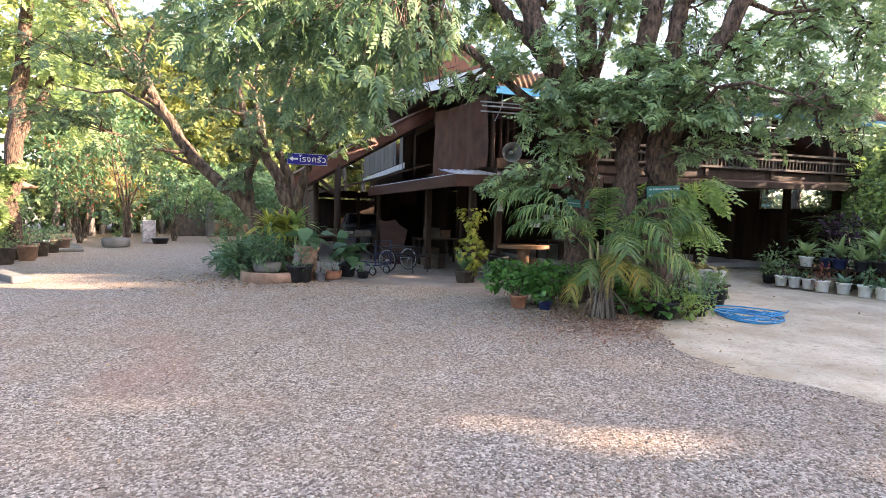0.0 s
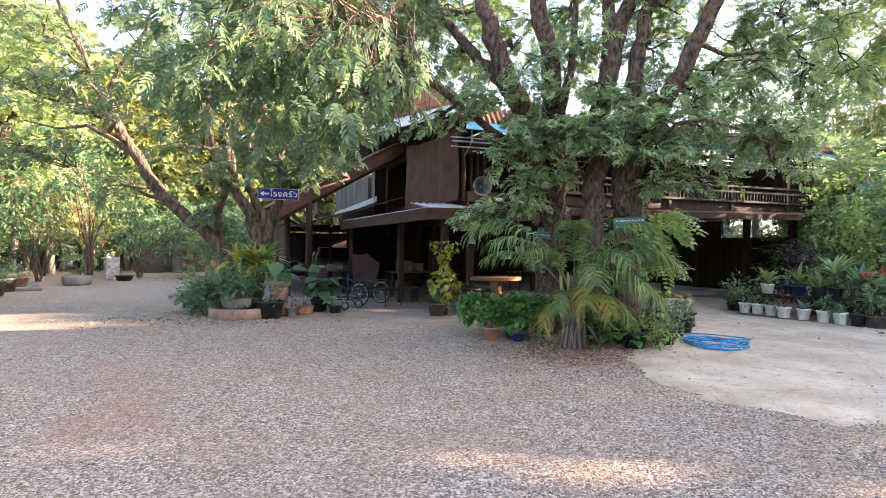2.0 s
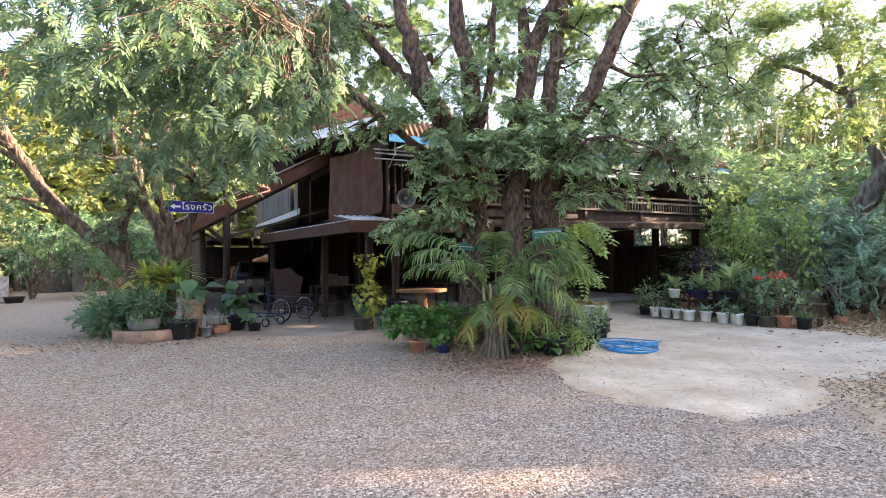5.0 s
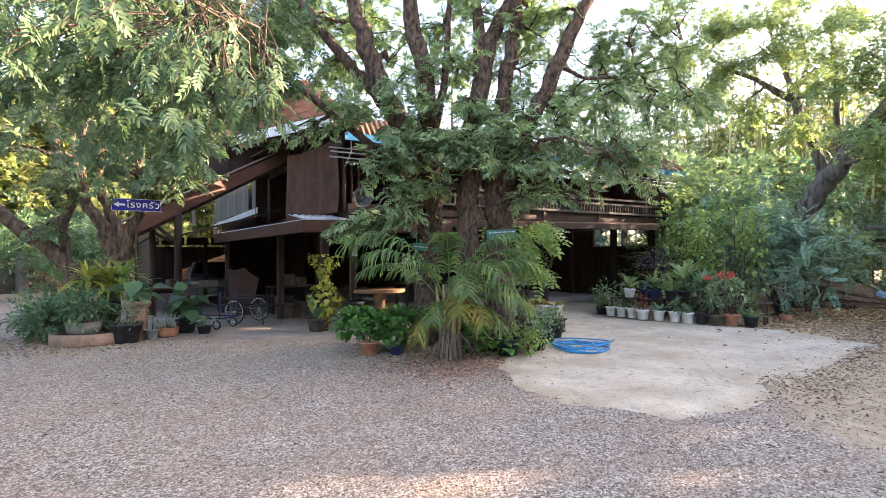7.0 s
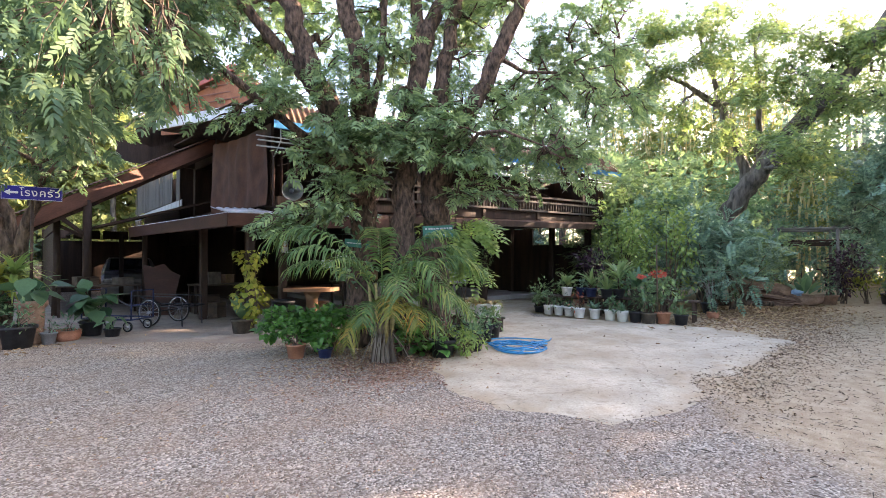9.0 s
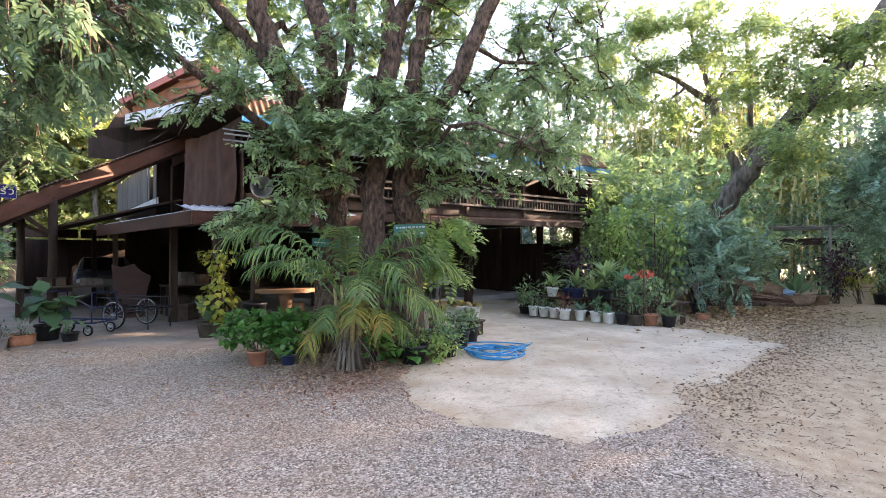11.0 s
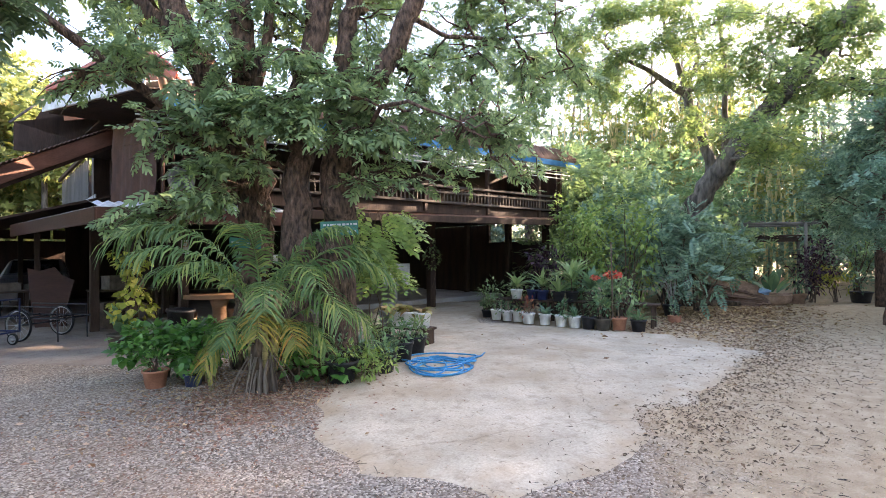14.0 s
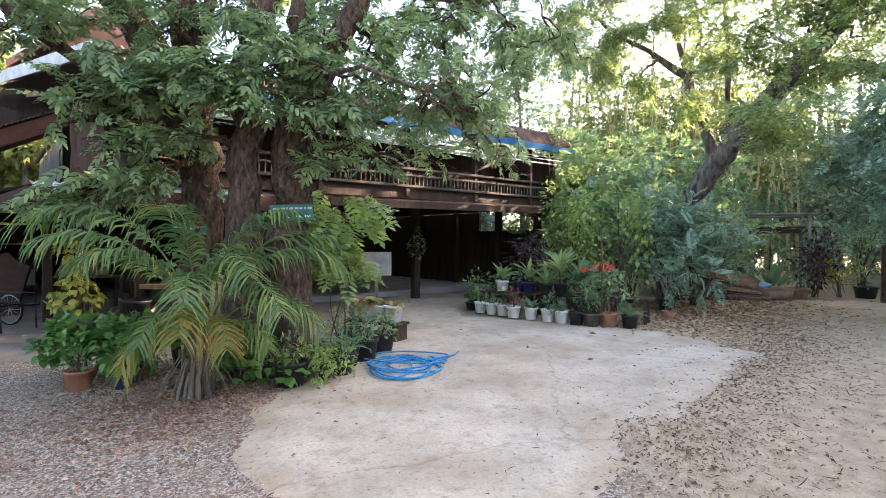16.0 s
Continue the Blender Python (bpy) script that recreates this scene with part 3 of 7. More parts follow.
def slab_patch(name, label, outline, mat, z, seed, wobble=0.12, rim=0.9, cell=0.12):
    """A cast slab as a fine grid within an uneven outline; its rim dips into the ground."""
    a = np.array(outline)
    xs, ys = np.arange(a[:, 0].min() - 0.3, a[:, 0].max() + 0.3, cell), np.arange(a[:, 1].min() - 0.3, a[:, 1].max() + 0.3, cell)
    X, Y = np.meshgrid(xs, ys, indexing="ij")
    P = np.stack([X.ravel(), Y.ravel()], 1)
    W = np.array([(noise.noise(Vector((x * 1.3, y * 1.3, seed))), noise.noise(Vector((x * 1.3, y * 1.3, seed + 7)))) for x, y in P]) * wobble * 2.2
    Q = P + W
    dist = np.full(len(P), 1e9)
    ins = np.zeros(len(P), dtype=bool)
    for p, q in zip(a, np.roll(a, -1, 0)):
        d = q - p
        t = np.clip(((Q - p) @ d) / (d @ d), 0, 1)
        dist = np.minimum(dist, np.linalg.norm(Q - (p + t[:, None] * d), axis=1))
        ins ^= ((p[1] > Q[:, 1]) != (q[1] > Q[:, 1])) & (Q[:, 0] < d[0] * (Q[:, 1] - p[1]) / (d[1] + 1e-9) + p[0])
    sd = np.where(ins, dist, -dist)
    H = np.clip(z * (sd + 0.12) / 0.3, -0.02, z)
    m = Mesh()
    m.v = [(x, y, h) for (x, y), h in zip(P, H)]
    ny = len(ys)
    for i in range(len(xs) - 1):
        for j in range(ny - 1):
            k = (i * ny + j, (i + 1) * ny + j, (i + 1) * ny + j + 1, i * ny + j + 1)
            if max(sd[c] for c in k) > -0.16:
                m.f.append(k)
    me = m.data(name, mat)
    me.attributes.new("rim", "FLOAT", "POINT").data.foreach_set("value", np.clip(1.0 - (sd + 0.1) / 0.85, 0, 1) * rim)
    return structure(name, me, mat, label)


M_SLAB = worn_material("pale_concrete", (0.380, 0.325, 0.243), (0.529, 0.455, 0.347), (0.364, 0.270, 0.171))
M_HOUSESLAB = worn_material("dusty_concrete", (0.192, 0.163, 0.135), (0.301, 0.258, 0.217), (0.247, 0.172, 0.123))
slab_patch("pavement_1", "pale worn concrete pad with dusty broken rim", [(5.7, 4.45), (4.9, 2.9), (5.2, 2.0), (6.3, 1.45), (7.6, 1.75), (9.0, 1.25), (11.6, 1.25), (12.7, 2.6), (12.6, 4.0), (12.1, 6.6), (16.2, 8.6), (15.8, 10.6), (11.5, 9.6), (9.3, 6.4), (7.6, 5.2)], M_SLAB, 0.03, 3, 0.12, 0.6)
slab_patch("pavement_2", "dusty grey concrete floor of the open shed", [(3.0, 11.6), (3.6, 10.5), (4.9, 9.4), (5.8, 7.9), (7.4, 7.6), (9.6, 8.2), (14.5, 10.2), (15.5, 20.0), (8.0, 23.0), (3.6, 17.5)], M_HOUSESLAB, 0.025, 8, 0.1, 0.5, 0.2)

# ---- house ----
B = pose(5.5, 9.1, 0, 0, 0, -12)
house = thing("house", B, "two-storey dark timber house with open ground floor and balcony", "house")


def board(name, a, b, w, h, mat, label="", bevel=0.008):
    """A straight timber from a to b (its middle line), w across and h high."""
    a, b = Vector(a), Vector(b)
    d = b - a
    m = Matrix.Translation((a + b) / 2) @ d.to_track_quat("X", "Z").to_matrix().to_4x4()
    return part(name, Mesh().box(0, 0, 0, d.length, w, h, bevel=bevel), mat, house, label, m)


# posts of the open ground floor
for u, v, h, w in ((0.48, 0.42, 2.28, 0.15), (0.33, 3.2, 2.3, 0.16), (1.5, 1.3, 2.45, 0.15), (4.3, 0.9, 2.5, 0.16), (8.34, 2.1, 2.6, 0.2), (11.7, 2.1, 2.6, 0.18), (11.9, 4.3, 2.6, 0.16),
                   (5.0, 4.2, 2.6, 0.16), (8.4, 5.6, 2.6, 0.16), (2.2, 5.6, 2.6, 0.16), (12.0, 0.8, 2.6, 0.18), (11.9, 6.6, 2.6, 0.18), (3.0, 8.2, 2.6, 0.16), (-0.4, 6.2, 2.2, 0.12), (-0.6, 9.0, 2.2, 0.12)):
    part("post", Mesh().box(0, 0, h / 2, w, w, h, bevel=0.015), M_WOOD, house, at=pose(u, v, 0, random.uniform(-0.4, 0.4), random.uniform(-0.4, 0.4), random.uniform(-4, 4)))
part("post", Mesh().tube([(0, 0, 0), (0.01, 0.01, 1.5), (0, 0, 2.9)], [0.11, 0.1, 0.1], 10), M_WOOD, house, at=pose(-1.75, 5.8, 0))
part("post", Mesh().tube([(0, 0, 0), (0.02, 0.01, 1.3), (0, 0, 2.55)], [0.09, 0.085, 0.08], 10), M_WOOD, house, at=pose(-2.35, 6.2, 0))
board("brace", (-2.3, 5.9, 2.25), (-1.75, 5.85, 1.95), 0.06, 0.08, M_WOOD)
board("brace", (-1.75, 5.8, 2.0), (-2.5, 5.55, 2.6), 0.07, 0.09, M_WOOD)

# skirt roof round the ground floor
sk = Mesh().corrugated((3.2, -0.05, 2.37), (-0.05, -0.05, 2.30), (0.0, 1.3, 0.2), 0.16, 0.02)
part("roof_sheet", sk, M_BLUEZINC, house, "pale blue corrugated roof sheet over the corner")
part("roof_sheet", Mesh().corrugated((12.3, -0.05, 2.58), (3.2, -0.05, 2.37), (0.0, 1.2, 0.2), 0.1, 0.02), M_RUST, house)
part("roof_sheet", Mesh().corrugated((-0.06, 0.0, 2.31), (-0.85, 5.2, 2.24), (1.3, 0.0, 0.05), 0.12, 0.018), M_ZINC, house)
board("fascia", (-0.08, -0.07, 2.18), (3.4, -0.07, 2.24), 0.035, 0.25, M_BEAM, "red-brown painted fascia board")
board("fascia", (3.4, -0.07, 2.34), (12.3, -0.07, 2.48), 0.04, 0.16, M_WOOD)
board("fascia", (-0.09, -0.09, 2.18), (-0.92, 5.15, 2.10), 0.035, 0.25, M_BEAM, "red-brown painted fascia board")
for k in range(9):
    v = 0.3 + k * 0.58
    board("rafter", (-0.1 - v * 0.15, v, 2.22), (1.0, v, 2.28), 0.05, 0.08, M_WOOD)
for k in range(16):
    u = 0.6 + k * 0.82
    board("rafter", (u, 0.0, 2.22 + u * 0.02), (u, 1.2, 2.4 + u * 0.02), 0.05, 0.08, M_WOOD)

# upper floor deck and balcony
part("deck", Mesh().box(6.7, 7.2, 2.68, 11.2, 12.4, 0.12), M_WOOD, house)
board("edge_beam", (1.0, 0.42, 2.62), (12.25, 0.42, 2.72), 0.09, 0.22, M_WOOD)
board("edge_beam", (1.02, 0.4, 2.62), (1.02, 9.0, 2.62), 0.09, 0.2, M_WOOD)
M_RAIL = material("weathered_rail", (0.045, 0.036, 0.03), (0.095, 0.08, 0.067), 0.8, 5, 0.3, 40, stretch=(0.2, 1, 1))
board("top_rail", (2.4, 0.3, 3.2), (12.2, 0.3, 3.3), 0.07, 0.06, M_RAIL)
board("top_rail", (2.4, 0.3, 3.05), (12.2, 0.3, 3.15), 0.05, 0.05, M_RAIL)
board("bottom_rail", (2.4, 0.3, 2.82), (12.2, 0.3, 2.88), 0.06, 0.06, M_RAIL)
bal = Mesh().box(0, 0, 0, 0.028, 0.024, 0.32).data("baluster", M_RAIL)
for k in range(79):
    u = 2.5 + k * 0.122
    part("baluster", bal, M_RAIL, house, at=pose(u, 0.3, 2.97 + (u - 2.4) * 0.007, 0, random.uniform(-2, 2), random.uniform(-20, 20)))
for u in (2.3, 4.5, 6.7, 8.9, 11.1, 12.15):
    part("balcony_post", Mesh().box(0, 0, 0.75, 0.11, 0.11, 1.6, bevel=0.01), M_WOOD, house, at=pose(u, 0.36, 2.66))

# brown tarpaulin on the side of the upper floor, with upright boards at its edge
tp = Mesh()
nu, nv = 26, 16
for i in range(nu + 1):
    for j in range(nv + 1):
        v, z = 0.55 + 3.85 * i / nu, 2.55 + (1.5 + 0.35 * i / nu) * j / nv
        bulge = 0.1 * noise.noise(Vector((v * 1.6, z * 0.8, 3))) + 0.035 * noise.noise(Vector((v * 4, z * 1.6 + v, 8))) + 0.03 * math.sin(v * 7) * (1 - j / nv) ** 2
        tp.v.append((0.84 + bulge, v, z))
for i in range(nu):
    for j in range(nv):
        a = i * (nv + 1) + j
        tp.f.append((a, a + nv + 1, a + nv + 2, a + 1))
part("wall", Mesh().box(1.02, 4.6, 2.45, 0.05, 8.4, 0.4), M_WOOD, house)
part("tarpaulin", tp, M_TARP, house, "brown tarpaulin hung over the upper wall")
part("wall", Mesh().box(0.98, 2.5, 3.4, 0.06, 3.8, 1.7), M_WOOD, house)
for k in range(4):
    board("upright_board", (0.95 + k * 0.16, 0.45, 2.55), (0.95 + k * 0.16, 0.45, 3.6 + 0.1 * (k % 2)), 0.1, 0.03, M_BEAM)
board("lintel", (0.9, 0.4, 3.62), (2.4, 0.36, 3.66), 0.08, 0.1, M_BEAM)
part("wall", Mesh().box(6.6, 2.6, 3.45, 11.2, 0.08, 1.6), M_WOOD, house)
# two dark screens put where the upper floor is only an unlit void
part("wall", Mesh().box(3.2, 6.5, 3.8, 0.08, 7.0, 2.4), M_WOOD, house)
part("wall", Mesh().box(2.4, 9.55, 3.9, 2.5, 0.08, 2.7), M_WOOD, house)
# walls added to shut out daylight at the shed side and balcony end
part("wall", Mesh().box(-2.3, 12.0, 1.08, 0.1, 10.0, 2.16), M_WOOD, house)
part("wall", Mesh().box(-2.3, 12.0, 2.36, 0.1, 10.0, 0.28), M_WOOD, house)
part("wall", Mesh().box(12.2, 4.6, 3.4, 0.08, 8.2, 1.6), M_WOOD, house)

# plank wall with a whitewashed foot, further back on the same side
for k in range(42):
    v = 9.7 + k * 0.212
    top = 4.75 + random.uniform(-0.08, 0.08)
    if k in (3, 4, 5):
        continue
    part("plank", Mesh().box(0, 0, 0, 0.025, 0.2, top - 3.45), M_PLANK, house, at=pose(1.2 + random.uniform(-0.01, 0.01), v, (top + 3.45) / 2))
board("skirting", (1.17, 9.3, 3.32), (1.17, 18.6, 3.26), 0.03, 0.22, M_WHITEWASH, "whitewashed board")
board("plate", (1.1, 9.3, 4.85), (1.1, 18.6, 4.85), 0.1, 0.14, M_WOOD)
part("wall", Mesh().box(1.6, 14, 3.2, 0.08, 9.6, 2.6), M_WOOD, house)

# side gable wall above the lean-to, with its own small roof
part("wall", Mesh().slab([(-0.75, 9.3, 4.5), (2.6, 9.3, 4.5), (2.6, 9.3, 6.3), (0.1, 9.3, 6.2), (-0.75, 9.3, 5.3)], 0.08), M_WOOD, house, "dark brown boarded gable wall")
board("bargeboard", (-0.85, 9.22, 5.24), (0.15, 9.22, 6.3), 0.03, 0.06, M_PLANK)

# lean-to roof with a broad red-brown verge board
e0, e1 = Vector((-3.1, 5.25, 2.2)), Vector((2.1, 7.1, 5.25))
board("verge_board", e0, e1, 0.05, 0.36, M_VERGE, "broad red-brown verge board")
board("verge_beam", e0 + Vector((0, 0.12, -0.12)), e1 + Vector((0, 0.12, -0.12)), 0.12, 0.3, M_WOOD)
part("roof_sheet", Mesh().corrugated(e0 + Vector((-0.05, -0.12, 0.24)), e1 + Vector((0, -0.12, 0.24)), (-0.3, 2.3, 0.0), 0.12, 0.02), M_RUST, house)
part("roof_sheet", Mesh().slab([(-1.6, 5.3, 2.2), (1.2, 5.3, 3.05), (1.2, 17, 3.2), (-1.6, 17, 2.35)], 0.05), M_WOOD, house)
part("roof_sheet", Mesh().slab([(0.9, 5.4, 5.0), (3.6, 4.9, 5.0), (3.6, 9.6, 5.2), (0.9, 9.6, 5.2)], 0.05), M_WOOD, house)
part("wall", Mesh().box(1.6, 8.4, 4.9, 0.08, 3.4, 0.9), M_WOOD, house)

# zinc canopy above the tarpaulin
part("roof_sheet", Mesh().corrugated((0.70, 0.45, 4.50), (-0.38, 4.85, 4.80), (1.0, 0.25, 0.34), 0.09, 0.014), M_ZINC, house, "pale zinc canopy sheet")
board("canopy_edge", (0.68, 0.45, 4.52), (-0.40, 4.85, 4.82), 0.03, 0.24, M_ZINC)
part("soffit", Mesh().slab([(0.75, 0.5, 4.40), (2.4, 0.9, 4.55), (2.4, 5.2, 4.75), (-0.3, 4.9, 4.70)], 0.03), M_WOOD, house)

# upper eaves: blue gutter, pipes and brown ribbed sheet
gt = Mesh()
prof = [(0, 0.16), (0, 0), (0.14, -0.02), (0.18, 0.12), (0.165, 0.12), (0.13, 0.0), (0.012, 0.015), (0.012, 0.16)]
for u in (0.75, 12.4):
    gt.v += [(u, -0.08 - a, 3.98 + (u - 0.75) * 0.016 + b) for a, b in prof]
gt.f = [(i, (i + 1) % 8, 8 + (i + 1) % 8, 8 + i) for i in range(8)]
gt.smooth = False
part("gutter", gt, M_BLUE, house, "bright blue eaves gutter")
for z, v, r in ((3.62, 0.0, 0.016), (3.72, -0.06, 0.016), (3.82, 0.03, 0.014)):
    part("pipe", Mesh().tube([(0.45, v, z), (12.1, v, z + 0.2)], r, 8), M_GREYMETAL, house)
for u in (0.9, 4, 7, 10, 13):
    part("bracket", Mesh().tube([(u, 0.3, 3.5), (u, -0.05, 3.75), (u, -0.05, 4.0)], 0.012, 6), M_GREYMETAL, house)
part("roof_sheet", Mesh().corrugated((12.5, -0.12, 4.32), (0.8, -0.12, 4.12), (0.0, 0.32, 0.44), 0.13, 0.03), M_RUST, house, "brown ribbed roof sheet along the eaves")
part("roof_sheet", Mesh().slab([(12.5, 0.15, 4.5), (0.9, 0.15, 4.35), (0.9, 2.8, 4.8), (12.5, 2.8, 4.95)], -0.03), M_WOOD, house)

# main roof: orange gable with red verges
part("roof_slope", Mesh().corrugated((14.0, 1.5, 4.9), (6.0, 1.5, 4.9), (-0.3, 2.75, 0.75), 0.2, 0.025), M_OLDROOF, house)
peak, foot, heel, run = Vector((1.28, 4.24, 6.5)), Vector((1.74, 2.7, 5.45)), Vector((-0.12, 8.0, 6.0)), Vector((3.0, 6.5, 0.0))
part("roof_slope", Mesh().corrugated(peak, peak + run, foot - peak, 0.2, 0.025), M_REDROOF, house)
part("roof_slope", Mesh().corrugated(peak, peak + run, heel - peak, 0.2, 0.025), M_OLDROOF, house)
gb = Mesh()
gb.v = [(1.86, 2.6, 4.7), (0.25, 7.8, 5.2), (0.2, 7.9, 5.9), (1.36, 4.3, 6.38), (1.82, 2.78, 5.36)]
gb.v += [(x + 0.06, y, z) for x, y, z in gb.v]
gb.f = [(4, 3, 2, 1, 0), (5, 6, 7, 8, 9)] + [(i, (i + 1) % 5, 5 + (i + 1) % 5, 5 + i) for i in range(5)]
gb.smooth = False
part("gable", gb, M_ORANGE, house, "orange timber gable")
for k in range(5):
    t0, z0 = 0.12 * k, 5.3 + 0.2 * k
    board("gable_batten", (1.74 - 0.36 * t0, 2.95 + 2.2 * t0, z0), (0.12 + 1.6 * t0, 7.7 - 4.8 * t0, z0 + 0.1), 0.02, 0.035, M_OLDROOF)
board("verge", foot, peak + Vector((0, 0, 0.02)), 0.03, 0.2, M_REDROOF, "red painted verge board")
board("verge", heel, peak + Vector((0, -0.03, 0.02)), 0.03, 0.2, M_REDROOF, "red painted verge board")

# ground floor: platform, back and side walls
part("platform", Mesh().box(8.4, 8.2, 0.08, 7.6, 10.2, 0.16, bevel=0.02), M_CONC, house)
part("platform_edge", Mesh().box(8.4, 3.0, 0.085, 7.7, 0.25, 0.17, bevel=0.02), M_CONC, house)
# walls added round the interior so that it stays dark
part("wall", Mesh().box(5.4, 13.3, 1.3, 9.2, 0.1, 2.6), M_WOOD, house)
part("wall", Mesh().box(12.0, 13.3, 1.3, 1.0, 0.1, 2.6), M_WOOD, house)
part("wall", Mesh().box(10.8, 13.3, 0.8, 1.6, 0.1, 1.6), M_WOOD, house)
part("wall", Mesh().box(12.5, 8.5, 1.3, 0.1, 9.6, 2.6), M_WOOD, house)
part("wall", Mesh().box(12.5, 2.4, 0.98, 0.1, 2.6, 1.96), M_WOOD, house)
part("wall", Mesh().box(0.2, 17.0, 1.075, 5.2, 0.1, 2.15), M_WOOD, house)
for k in range(5):
    board("wall_plank", (-2.4 + 1.05 * k, 17.0, 2.42), (-1.45 + 1.05 * k, 17.0, 2.42), 0.04, 0.36, M_WOOD)
part("wall", Mesh().box(2.6, 12.1, 1.4, 0.1, 7.6, 2.8), M_WOOD, house)


# ---- trees ----
BIG_FRONT = [(5.41, 6.15, 3.51), (5.69, 5.69, 3.45), (5.96, 5.23, 3.44), (6.3, 4.86, 3.43), (6.76, 4.65, 3.35), (5.24, 6.35, 3.12), (5.53, 6.02, 3.08), (5.74, 5.49, 3.1), (6.14, 5.05, 3.1), (6.64, 4.79, 3.0), (5.25, 6.21, 2.76), (5.81, 5.26, 3.21), (5.06, 6.88, 1.98), (5.33, 6.59, 2.05), (5.59, 6.29, 2.14), (5.65, 5.89, 3.3), (6.59, 4.98, 3.76), (7.09, 4.58, 3.04), (5.94, 5.88, 2.72)]
BIG_TIPS = [(4.78, 6.42, 2.81), (5.16, 6.16, 2.49), (4.89, 6.29, 3.06), (7.1, 4.59, 2.64), (7.71, 4.5, 2.51), (8.9, 4.52, 2.77), (9.24, 4.13, 2.82), (6.75, 4.68, 2.48), (9.76, 4.01, 2.7), (7.38, 4.56, 2.89), (8.28, 4.46, 2.99), (9.01, 4.24, 3.11), (4.41, 7.57, 3.47), (4.71, 7.24, 3.56), (4.91, 7.05, 1.89)]
BIG_FINE = [(6.4, 8.0, 6.1), (6.6, 7.5, 5.4), (7.1, 6.9, 5.7), (7.2, 6.5, 4.9), (6.1, 8.4, 5.3), (6.1, 9.1, 5.1), (6.2, 8.5, 6.0), (8.0, 5.5, 5.1), (8.4, 5.1, 4.4), (8.6, 4.8, 5.1), (8.0, 5.5, 5.6), (7.5, 6.1, 5.1), (6.5, 7.9, 4.8), (7.0, 6.8, 4.7), (8.1, 5.3, 6.0), (5.9, 9.7, 5.7)]
RIGHT_FINE = [(16.7, 5.4, 8.4), (17.5, 4.5, 8.8), (18.5, 3.4, 9.0), (19.3, 2.5, 8.4), (19.8, 1.9, 9.1), (20.8, 0.8, 8.6), (20.9, 0.7, 7.4), (20.2, 1.5, 7.9), (17.7, 5.0, 7.6), (19.2, 2.7, 7.2), (21.2, 0.5, 6.4), (19.8, 2.0, 6.5), (19.2, 4.1, 8.3), (21.6, -0.1, 8.5), (22.2, -0.7, 7.2), (18.0, 5.5, 6.3), (20.4, 1.4, 5.3)]
BIG_MID = [(5.5, 8.2, 5.1), (5.3, 7.2, 4.2), (5.6, 6.4, 4.4), (6.3, 5.8, 4.8), (6.1, 5.3, 4.1), (7.2, 5.1, 4.7), (5.9, 7.4, 5.5), (6.4, 6.5, 5.6), (5.8, 5.8, 3.8), (5.1, 6.5, 3.7), (7.0, 5.0, 3.9), (7.8, 4.4, 4.0), (8.3, 4.1, 4.4), (8.8, 3.9, 4.9), (9.0, 3.6, 4.3), (8.3, 4.1, 3.7), (8.4, 3.7, 3.4), (7.8, 4.4, 3.3), (9.1, 3.5, 3.7), (8.8, 4.1, 5.5), (9.3, 3.8, 5.9), (9.7, 3.5, 5.3), (9.8, 3.4, 4.2), (8.3, 4.4, 5.2), (7.4, 4.5, 3.6), (8.4, 3.4, 3.0), (7.7, 3.9, 3.1)]
BIG_TOP = [(5.4, 9.9, 6.5), (5.8, 9.4, 6.1), (5.8, 8.7, 6.2), (5.1, 10.2, 6.0), (5.8, 7.2, 6.3), (6.4, 6.5, 6.4), (7.0, 5.8, 5.8), (7.4, 5.4, 6.3), (7.7, 4.7, 5.7), (7.4, 5.0, 5.4), (5.3, 9.1, 7.1), (5.5, 7.5, 6.8), (6.8, 6.0, 7.0), (8.0, 4.6, 6.7), (8.7, 3.9, 6.6), (9.8, 3.4, 6.4), (7.2, 5.6, 7.4), (6.0, 6.9, 7.4)]
LEFT_BACK = [(-0.5, 12.0, 4.1), (-1.3, 13.0, 3.3), (0.0, 13.5, 2.8), (0.8, 12.5, 3.7), (1.8, 12.9, 3.0), (1.2, 11.9, 4.4), (2.5, 12.2, 3.7), (0.4, 12.0, 5.0), (2.7, 11.2, 4.6), (3.6, 10.9, 3.7), (3.0, 10.6, 5.0), (-0.7, 12.0, 5.0), (-1.6, 11.9, 4.3), (-1.9, 12.9, 3.4), (3.8, 10.3, 4.4), (4.2, 9.6, 5.0), (3.5, 9.3, 5.2), (1.9, 10.8, 5.2), (3.0, 11.6, 3.1), (2.0, 13.3, 2.3), (-1.4, 12.0, 5.5), (-0.1, 11.0, 5.8), (1.4, 9.9, 5.8), (2.7, 8.6, 5.5)]
LEFT_NEAR = [(0.2, 4.8, 3.0), (0.7, 5.6, 3.2), (1.1, 5.4, 3.3), (1.2, 4.7, 2.8), (0.9, 5.1, 2.8), (1.1, 5.0, 2.5), (1.6, 4.4, 2.4), (-0.0, 4.6, 2.8), (0.5, 5.1, 2.6), (1.6, 5.2, 3.4), (0.3, 4.9, 3.4), (1.1, 5.6, 3.9), (1.4, 4.4, 2.5)]
